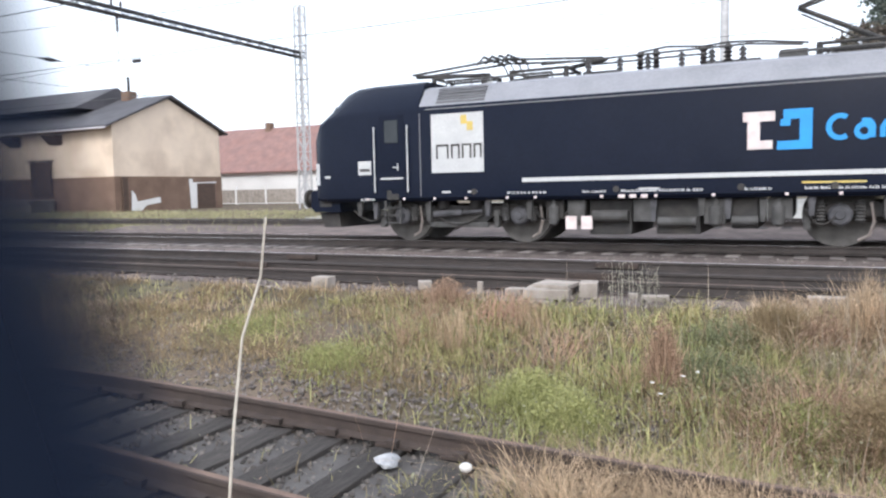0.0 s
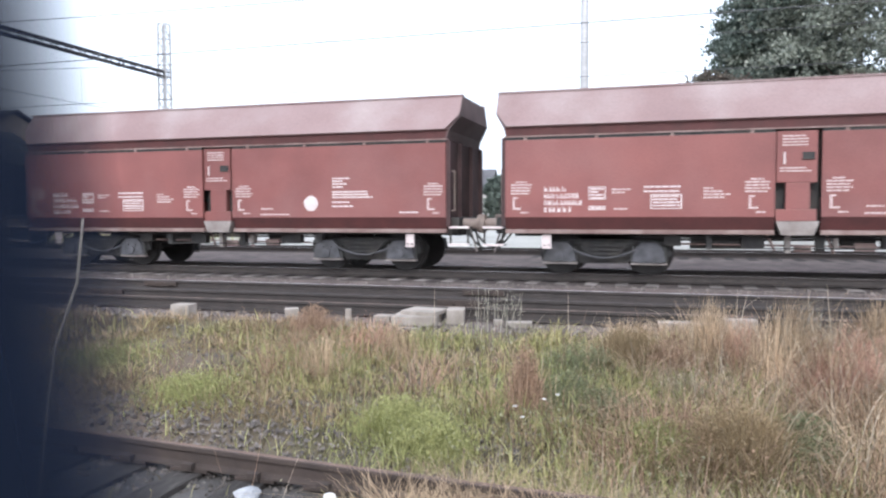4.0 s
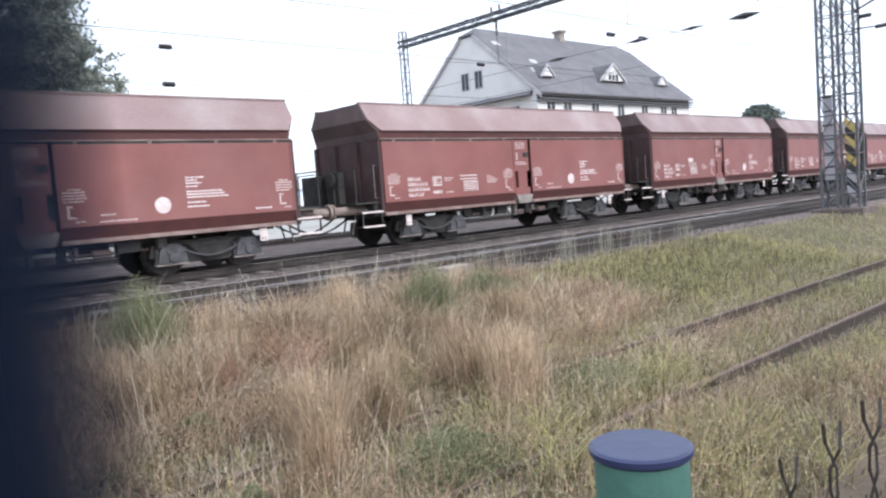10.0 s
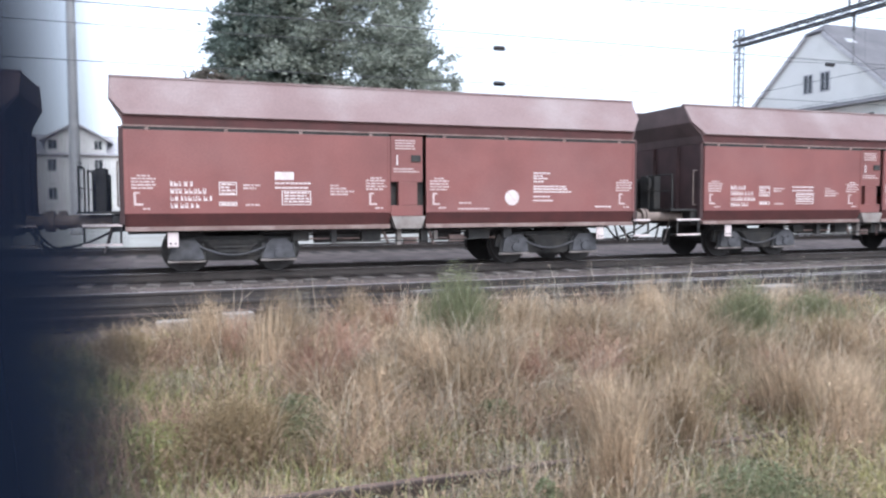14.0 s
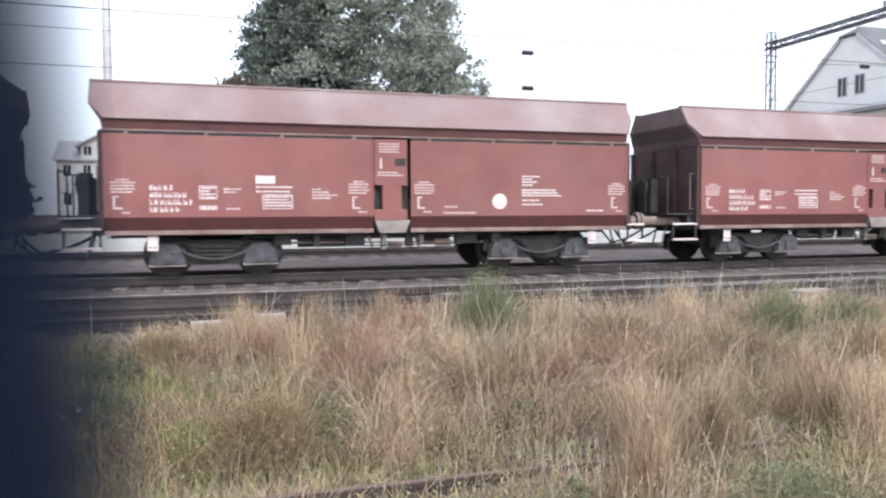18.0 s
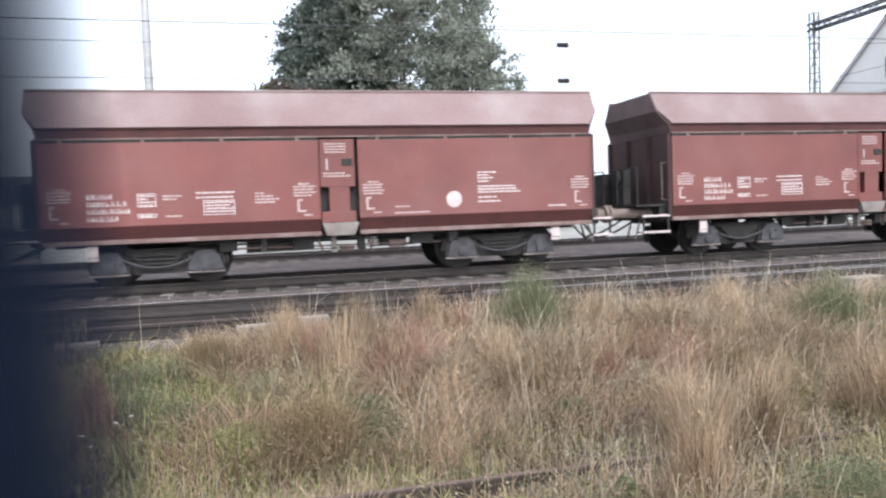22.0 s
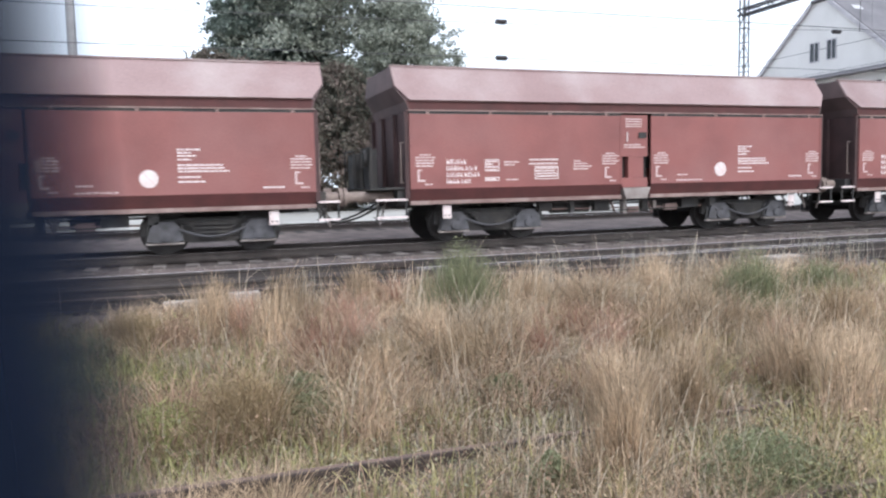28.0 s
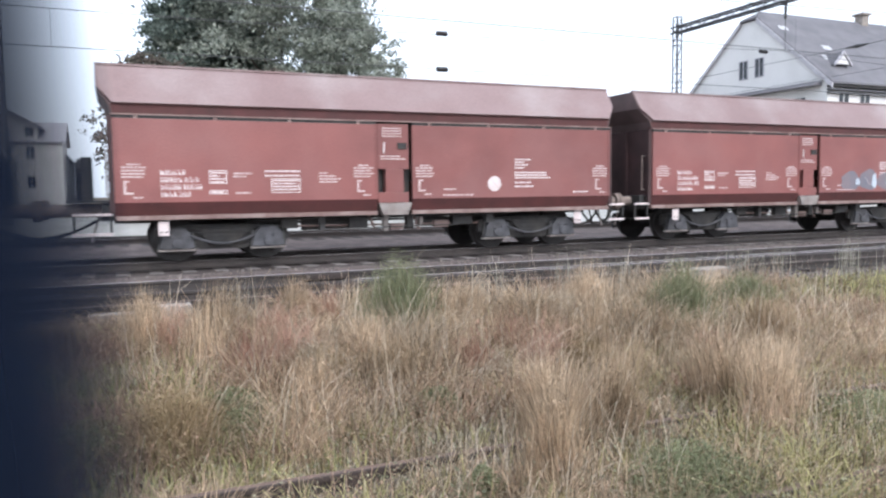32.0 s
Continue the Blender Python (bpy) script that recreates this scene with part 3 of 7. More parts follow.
def bars(x, z, w, rows, h=0.03, gap=0.026, y=-SIDE - 0.019, jag=None, rng=random.Random(3)):
    """Notched plain bars in place of small writing, one mesh for each row, top row first."""
    made_rows = []
    for i in range(rows):
        zz = z - i * (h + gap)
        end = x + w * (jag[i % len(jag)] if jag else 1.0)
        top, xx = [], x
        while xx < end - 0.02:
            ww = min(rng.uniform(0.04, 0.07) if h > 0.05 else rng.uniform(0.05, 0.13), end - xx)
            if h > 0.05 and ww > 0.035:
                e, k = 0.017, rng.choice((0.55, 0.75, 1.0))
                mid = zz - h * rng.choice((0.35, 0.6, 0.8))
                top += [(xx, zz - h + 0.004), (xx, zz), (xx + e, zz), (xx + e, mid), (xx + ww - e, mid), (xx + ww - e, zz - h * (1 - k)), (xx + ww, zz - h * (1 - k)), (xx + ww, zz - h + 0.004)]
            else:
                top += [(xx, zz - h + 0.004), (xx, zz), (xx + ww, zz), (xx + ww, zz - h + 0.004)]
            xx += ww + (rng.choice((0.022, 0.026, 0.05)) if h > 0.05 else 0.018)
        made_rows.append(prism(bmesh.new(), [(x, zz - h)] + top + [(top[-1][0], zz - h)], "y", y, y + 0.004))
    return made_rows


def hopper_wagon(left=1.35, right=0.65, extra=False, sign=(2.02, 1.52)):
    """left, right: from the side panels to the buffer faces; the longer end has the platform."""
    w = thing("hopper_wagon", "rolling oxide red bogie hopper wagon with white markings", "wagon", "wagons of the freight train")
    reach = {-1: left, 1: right}
    mid0, mid1 = -0.40, 0.40                     # control bay between the two doors
    for s in (-1, 1):
        for x0, x1 in ((WL, mid0), (mid1, WR)):
            bm = bmesh.new()
            y0, y1 = sorted((s * (SIDE - 0.05), s * SIDE))
            box(bm, x0, x1, y0, y1, 1.20, 2.80, 0.012)
            p = part("side_door", bm, M_WAGON, w)
            if s < 0:
                for xd in (x0, x1 - 0.05):
                    part("door_edge", B(xd, xd + 0.05, -SIDE - 0.012, -SIDE, 1.2, 2.8), M_WAGON, p)
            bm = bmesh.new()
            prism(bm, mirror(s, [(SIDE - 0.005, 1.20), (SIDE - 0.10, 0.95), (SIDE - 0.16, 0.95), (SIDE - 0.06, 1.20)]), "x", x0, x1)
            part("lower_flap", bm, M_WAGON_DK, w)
            bm = bmesh.new()
            y0, y1 = sorted((s * (SIDE - 0.20), s * (SIDE - 0.02)))
            box(bm, x0, x1, y0, y1, 0.865, 0.95, 0.008)
            part("bottom_lip", bm, M_LIP, w, "pale bottom edge")
        bm = bmesh.new()
        ym, zm = SIDE + 0.012 + 0.42 * (TOPW - SIDE), 3.09 + 0.42 * (TOP - 3.09)
        prism(bm, mirror(s, [(SIDE + 0.0, 3.08), (SIDE + 0.012, 3.09), (ym, zm), (TOPW + 0.01, TOP), (TOPW - 0.05, TOP), (ym - 0.06, zm), (SIDE - 0.07, 3.06)]), "x", WL + 0.02, WR - 0.02)
        for v in bm.verts:
            if v.co.z > 3.3:
                v.co.x += FLARE * (1 if v.co.x > 0 else -1)
        part("upper_panel", bm, M_WAGON_UP, w, "paler red upper panel, sky light put into the colour")
        bm = bmesh.new()
        y0, y1 = sorted((s * (TOPW - 0.08), s * (TOPW + 0.03)))
        box(bm, WL - FLARE, WR + FLARE, y0, y1, TOP + 0.002, TOP + 0.04)
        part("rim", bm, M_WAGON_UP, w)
        bm = bmesh.new()
        y0, y1 = sorted((s * (SIDE - 0.16), s * (SIDE - 0.06)))
        box(bm, WL - 0.01, WR + 0.01, y0, y1, 2.88, 3.08)
        y0, y1 = sorted((s * (SIDE - 0.06), s * (SIDE + 0.015)))
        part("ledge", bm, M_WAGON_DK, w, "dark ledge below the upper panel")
        part("ledge_lip", B(WL - 0.03, WR + 0.03, y0, y1, 2.858, 2.885), M_LIP, w, "pale lip of the ledge")
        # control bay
        # near-black back paints the shade inside the bay's slots
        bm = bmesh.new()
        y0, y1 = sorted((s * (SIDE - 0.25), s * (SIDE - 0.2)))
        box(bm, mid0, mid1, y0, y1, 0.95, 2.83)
        part("bay_back", bm, M_GRIME_SHADE, w)
        bm = bmesh.new()
        y0, y1 = sorted((s * (SIDE - 0.2), s * (SIDE - 0.03)))
        box(bm, mid0 + 0.02, mid1 - 0.07, y0, y1, 1.125, 1.35, 0.01)
        box(bm, mid0 + 0.19, mid1 - 0.19, y0, y1, 1.35, 1.85, 0.01)
        box(bm, mid0 + 0.02, mid1 - 0.07, y0, y1, 1.85, 2.82, 0.01)
        part("control_box", bm, M_WAGON, w)
        bm = bmesh.new()
        y0, y1 = sorted((s * (SIDE - 0.2), s * (SIDE + 0.02)))
        prism(bm, [(mid0 + 0.02, 1.12), (mid1 - 0.02, 1.12), (mid1 - 0.12, 0.86), (mid0 + 0.12, 0.86)], "y", y0, y1)
        part("chute_box", bm, M_CHUTE, w, "pale worn steel chute housing")
        bm = bmesh.new()
        y0, y1 = sorted((s * (SIDE - 0.03), s * (SIDE - 0.005)))
        box(bm, mid1 - 0.33, mid1 - 0.12, y0, y1, 2.28, 2.42)
        part("lever_plate", bm, M_GRIME_SHADE, w)
        bm = rod(bmesh.new(), (mid0 + 0.16, s * (SIDE - 0.02), 2.2), (mid0 + 0.16, s * (SIDE - 0.02), 2.42), 0.02, 6)
        part("lever", bm, M_WHITE, w)
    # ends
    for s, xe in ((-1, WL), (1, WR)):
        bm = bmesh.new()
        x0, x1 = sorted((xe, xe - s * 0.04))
        part("end_wall", B(x0, x1, -SIDE + 0.06, SIDE - 0.06, 1.1, 2.86), M_END, w, "dark sooty end wall with its shade painted in")
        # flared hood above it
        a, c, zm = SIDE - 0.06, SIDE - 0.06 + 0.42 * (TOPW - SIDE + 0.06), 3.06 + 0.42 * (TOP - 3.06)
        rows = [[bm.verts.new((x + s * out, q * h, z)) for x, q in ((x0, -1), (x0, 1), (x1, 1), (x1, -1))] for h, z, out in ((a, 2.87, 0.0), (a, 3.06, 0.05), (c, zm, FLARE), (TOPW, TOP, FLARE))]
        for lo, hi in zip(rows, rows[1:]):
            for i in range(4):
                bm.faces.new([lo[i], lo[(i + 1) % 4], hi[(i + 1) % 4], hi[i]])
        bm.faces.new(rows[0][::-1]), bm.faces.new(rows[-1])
        part("end_hood", bm, M_HOOD, w, "brown flared hood, painted lighter than the shaded end wall")
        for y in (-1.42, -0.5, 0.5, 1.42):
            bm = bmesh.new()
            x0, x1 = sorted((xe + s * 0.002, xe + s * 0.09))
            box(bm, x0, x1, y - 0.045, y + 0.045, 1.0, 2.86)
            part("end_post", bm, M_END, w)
        bm = bmesh.new()
        rod(bm, (xe + s * 0.13, -1.25, 1.35), (xe + s * 0.13, -1.25, 2.2), 0.016, 6)
        rod(bm, (xe + s * 0.02, -1.25, 2.2), (xe + s * 0.145, -1.25, 2.2), 0.016, 6)
        rod(bm, (xe + s * 0.02, -1.25, 1.35), (xe + s * 0.145, -1.25, 1.35), 0.016, 6)
        part("grab_rail", bm, M_CREAM, w)
        for y in (-0.875, 0.875):
            bm = bmesh.new()
            xb = xe + s * reach[s]
            turned(bm, [(xe + s * 0.2, 0.15), (xe + s * 0.24, 0.12), (xb - s * 0.08, 0.115), (xb - s * 0.08, 0.2), (xb - s * 0.005, 0.21)], "x", (0, y, 1.06), 18)
            part("buffer", bm, M_CREAM, w, "pale worn buffer", smooth=False)
        bm = bmesh.new()
        x0, x1 = sorted((xe + s * 0.02, xe + s * 0.24))
        box(bm, x0, x1, -1.3, 1.3, 0.86, 1.2, 0.02)
        part("headstock", bm, M_GRIME_SHADE, w)
        bm = bmesh.new()
        rod(bm, (xe + s * 0.32, 0, 1.02), (xe + s * (reach[s] - 0.02), 0, 0.95), 0.05, 8)
        part("coupling", bm, M_GRIME_SHADE, w)
        for k in (-0.35, 0.3):
            bm = bmesh.new()
            pts = [(xe + s * (0.2 + (reach[s] - 0.2) / 8 * i), k - 0.15 * s, 0.92 - 0.42 * math.sin(i / 16 * math.pi)) for i in range(0, 9)]
            part("brake_hose", tube(bm, pts, 0.025), M_GRIME_SHADE, w)
        x0, x1 = sorted((xe + s * 0.05, xe + s * max(0.5, reach[s] * 0.55)))
        bm = bmesh.new()
        for x in (x0 + 0.03, x1 - 0.03):
            box(bm, x - 0.02, x + 0.02, -1.42, -1.39, 0.62, 0.98)
        box(bm, x0, x1, -1.40, -1.12, 0.965, 0.985)
        box(bm, x0, x1, -1.38, -1.14, 0.60, 0.62)
        step = part("shunter_step", bm, M_GRIME_SHADE, w, "dark steel shunter step with white edges")
        for z0 in (0.965, 0.595):
            part("tread_edge", B(x0, x1, -1.45, -1.402 - (0.02 if z0 < 0.9 else 0), z0, z0 + 0.045), M_WHITE, step, "white painted tread edge")
    # platform with brake stand at the longer end
    s = -1 if left > right else 1
    xe = WL if s < 0 else WR
    if max(left, right) > 1:
        def along(a, c):
            return sorted((xe + s * a, xe + s * c))
        part("end_platform", B(*along(0.1, 0.85), -1.35, 1.35, 1.205, 1.25), M_GRIME_SHADE, w)
        for sg in (-1, 1):
            bm = bmesh.new()
            xr = xe + s * 0.8
            rod(bm, (xr, sg * 1.3, 1.25), (xr, sg * 1.3, 2.1), 0.02, 6)
            rod(bm, (xr, sg * 0.35, 1.25), (xr, sg * 0.35, 2.1), 0.02, 6)
            rod(bm, (xr, sg * 1.3, 2.1), (xr, sg * 0.35, 2.1), 0.02, 6)
            rod(bm, (xr, sg * 1.3, 1.7), (xr, sg * 0.35, 1.7), 0.014, 6)
            part("platform_rail", bm, M_GRIME_SHADE, w)
        part("brake_stand", B(*along(0.42, 0.74), 0.45, 1.25, 1.252, 2.05, 0.02), M_GRIME_SHADE, w)
        bm = B(*along(0.4, 0.6), -0.3, 0.3, 1.252, 2.12, 0.02)
        rod(bm, (xe + s * 0.6, 0, 1.9), (xe + s * 0.68, 0, 1.9), 0.2, 14)
        part("brake_wheel", bm, M_GRIME_SHADE, w)
    # hopper inside and underframe
    bm = bmesh.new()
    prism(bm, [(-1.3, 3.0), (1.3, 3.0), (0.2, 1.6), (-0.2, 1.6)], "x", WL + 0.06, WR - 0.06)
    part("load", bm, M_GRIME_SHADE, w, "dark load inside the hopper")
    bm = bmesh.new()
    box(bm, WL - 0.02, WR + 0.02, -0.35, 0.35, 0.78, 1.02)
    for x in (-3.3, -1.6, 1.9, 3.5):
        box(bm, x - 0.06, x + 0.06, -1.28, 1.28, 0.84, 1.0)
    part("underframe", bm, M_GRIME_SHADE, w)
    bm = bmesh.new()
    rod(bm, (-1.9, -0.75, 0.72), (-0.9, -0.75, 0.72), 0.17, 12)
    part("brake_cylinder", bm, M_BOGIE, w)
    bm = rod(bmesh.new(), (0.9, -0.6, 0.7), (1.5, -0.6, 0.7), 0.13, 12)
    part("brake_cylinder", bm, M_BOGIE, w)
    bm = bmesh.new()
    rod(bm, (-2.1, -1.05, 0.66), (2.2, -1.05, 0.62), 0.022, 6)
    rod(bm, (-0.5, -1.1, 0.9), (-0.35, -1.1, 0.55), 0.03, 6)
    rod(bm, (0.55, -1.1, 0.9), (0.7, -1.1, 0.5), 0.03, 6)
    box(bm, 0.0, 0.3, -1.15, -1.05, 0.52, 0.66)
    box(bm, 1.05, 1.4, -1.15, -1.05, 0.55, 0.7)
    part("brake_rigging", bm, M_LIP, w)
    for x0, x1, y, z, r in ((-3.0, 3.0, -1.18, 0.80, 0.02), (-2.6, 2.9, -0.9, 0.74, 0.025), (-1.5, 1.6, -1.22, 0.58, 0.014)):
        part("brake_pipe", rod(bmesh.new(), (x0, y, z), (x1, y, z + 0.02), r, 6), M_GRIME_SHADE, w)
    for x, ww, z, h, m in ((-2.25, 0.34, 0.62, 0.22, M_GRIME_SHADE), (-1.55, 0.12, 0.56, 0.3, M_BOGIE), (-0.75, 0.42, 0.58, 0.26, M_GRIME_SHADE), (-0.12, 0.1, 0.5, 0.36, M_CHUTE), (0.45, 0.16, 0.55, 0.3, M_GRIME_SHADE), (0.72, 0.08, 0.6, 0.2, M_CHUTE), (1.75, 0.5, 0.6, 0.24, M_GRIME_SHADE), (2.45, 0.2, 0.62, 0.22, M_BOGIE)):
        part("hanging_bracket", B(x - ww / 2, x + ww / 2, -1.2, -1.02, z, z + h, 0.01), m, w)
    for s, xe in ((-1, WL), (1, WR)):
        for k in (-0.55, -0.15):
            bm = rod(bmesh.new(), (xe + s * 0.3, k, 0.95), (xe + s * 0.45, k, 0.42), 0.022, 6)
            part("hose_end", bm, M_CHUTE if k < -0.3 else M_GRIME_SHADE, w)
    # markings on the camera's side
    def code(x):
        return ("code_block", M_FADED, [(x + 0.1, 1.945, 0.24, 1, None), (x, 1.89, 0.44, 4, (1, 0.95, 1, 0.9)), (x + 0.2, 1.315, 0.17, 1, None)])
    specs = [code(WL + 0.12), code(mid0 - 0.53), code(mid1 + 0.08), code(WR - 0.5),
             ("number_block", M_WHITE, [(WL + 0.82, 1.83, 0.45, -1, None), (WL + 0.82, 1.69, 0.70, -1, None), (WL + 0.82, 1.55, 0.76, -1, None), (WL + 0.82, 1.41, 0.54, -1, None)]),
             ("test_block", M_WHITE, [(WL + 1.76, 1.79, 0.26, 2, (1, .6)), (WL + 1.76, 1.67, 0.26, 2, None), (WL + 1.76, 1.405, 0.26, 1, None)]),
             ("date_block", M_FADED, [(WL + 2.18, 1.775, 0.36, 2, (1, .7)), (WL + 2.22, 1.385, 0.3, 1, None)]),
             ("load_table", M_WHITE, [(WL + 2.80, 1.82, 0.72, 1, None), (WL + 2.80, 1.73, 0.70, 1, None), (WL + 2.98, 1.63, 0.5, 4, (1, .9, 1))]),
             ("small_block", M_FADED, [(WL + 3.92, 1.78, 0.5, 4, (.35, .7, 1, .8))]),
             ("instruction_block", M_WHITE, [(mid1 + 2.55, 2.09, 0.42, 3, (1, .6, .85)), (mid1 + 2.55, 1.90, 0.26, 1, None), (mid1 + 2.55, 1.79, 0.96, 3, (.88, .9, 1)), (mid1 + 2.55, 1.56, 0.42, 1, None), (mid1 + 2.55, 1.47, 0.5, 1, None)]),
             ("axle_note", M_WHITE, [(WR - 1.05, 1.33, 0.42, 1, None)]),
             ("axle_note", M_FADED, [(mid1 + 0.75, 1.42, 0.3, 1, None), (mid1 + 0.72, 1.29, 0.75, 1, None)])]
    for nm, material, rows in specs:
        for x, z, ww, k, jag in rows:
            for bm in bars(x, z, ww, abs(k), h=0.034 if k > 0 else 0.10, jag=jag, y=-SIDE - 0.005):
                part(nm, bm, material, w, "plain bar of white stencilled writing")
    for x in (WL + 0.16, mid0 - 0.46, mid1 + 0.14, WR - 0.42):
        bm = B(x, x + 0.045, -SIDE - 0.006, -SIDE - 0.002, 1.36, 1.62)
        box(bm, x + 0.045, x + 0.17, -SIDE - 0.006, -SIDE - 0.002, 1.36, 1.40)
        box(bm, x + 0.045, x + 0.11, -SIDE - 0.006, -SIDE - 0.002, 1.585, 1.62)
        part("angle_mark", bm, M_FADED, w, "white angle mark")
    for x0, x1 in ((WL, mid0), (mid1, WR)):
        # near-black strip stands in for the shadow gap over each door
        part("door_seal", B(x0 + 0.01, x1 - 0.01, -SIDE + 0.002, -SIDE + 0.05, 2.803, 2.856), M_GRIME_SHADE, w, "dark strip painted as the shadow gap above the door")
    for bm in bars(mid0 + 0.12, 2.74, 0.44, 4, y=-SIDE + 0.024):
        part("bay_writing", bm, M_FADED, w)
    for bm in bars(mid0 + 0.08, 2.14, 0.56, 2, y=-SIDE + 0.024, jag=(0.8, 1)):
        part("bay_writing", bm, M_FADED, w)
    for x in (WL + 2.93, WL + 3.5):
        part("table_line", B(x, x + 0.022, -SIDE - 0.006, -SIDE - 0.002, 1.39, 1.64), M_WHITE, w)
    for x0, x1, z0, z1 in ((WL + 1.72, WL + 2.06, 1.56, 1.82), (WL + 1.72, WL + 2.06, 1.35, 1.43), (WL + 2.93, WL + 3.52, 1.365, 1.655)):
        bm = bmesh.new()
        for zz in (z0, z1 - 0.016):
            box(bm, x0, x1, -SIDE - 0.0065, -SIDE - 0.002, zz, zz + 0.016)
        for xx in (x0, x1 - 0.018):
            box(bm, xx, xx + 0.018, -SIDE - 0.0065, -SIDE - 0.002, z0 + 0.016, z1 - 0.016)
        part("marking_frame", bm, M_WHITE, w, "thin white frame round the writing")
    for x0, x1 in ((WL, mid0), (mid1, WR)):
        for k in range(4):
            x = x0 + (x1 - x0) * (0.08 + 0.28 * k)
            part("door_clip", B(x - 0.035, x + 0.035, -SIDE - 0.014, -SIDE + 0.03, 2.80, 2.85, 0.004), M_LIP, w)
    bm = bmesh.new()
    sx, sz = mid1 + sign[0], sign[1]
    rod(bm, (sx, -SIDE - 0.006, sz), (sx, -SIDE + 0.01, sz), 0.172, 24)
    disc = part("round_sign", bm, M_WHITE, w, "white round sign with a slash")
    bm = bmesh.new()
    prism(bm, [(sx - 0.124, sz + 0.116), (sx - 0.112, sz + 0.126), (sx + 0.126, sz - 0.114), (sx + 0.114, sz - 0.124)], "y", -SIDE - 0.010, -SIDE - 0.0065)
    part("slash", bm, M_FADED, disc)
    if extra:
        bm = bmesh.new()
        box(bm, WL + 2.8, WL + 3.18, -SIDE - 0.008, -SIDE + 0.01, 1.87, 2.03)
        part("paper_plate", bm, M_WHITE, w, "white label plate")
    for x in (WL + 0.85, WR - 0.85):
        bm = B(x - 0.1, x + 0.1, -1.4, -1.385, 0.55, 0.84, 0.006)
        plate = part("hanging_plate", bm, M_WHITE, w, "white hanging plate with two bolts")
        bm = bmesh.new()
        for d in (-0.045, 0.045):
            rod(bm, (x + d, -1.41, 0.62), (x + d, -1.398, 0.62), 0.02, 8)
        part("bolt", bm, M_GRIME_SHADE, plate)
    wm = wheelset_mesh(0.46)
    bogie(w, WL + 2.0, wm=wm)
    bogie(w, WR - 2.05, wm=wm)
    return w


# ---- locomotive ----


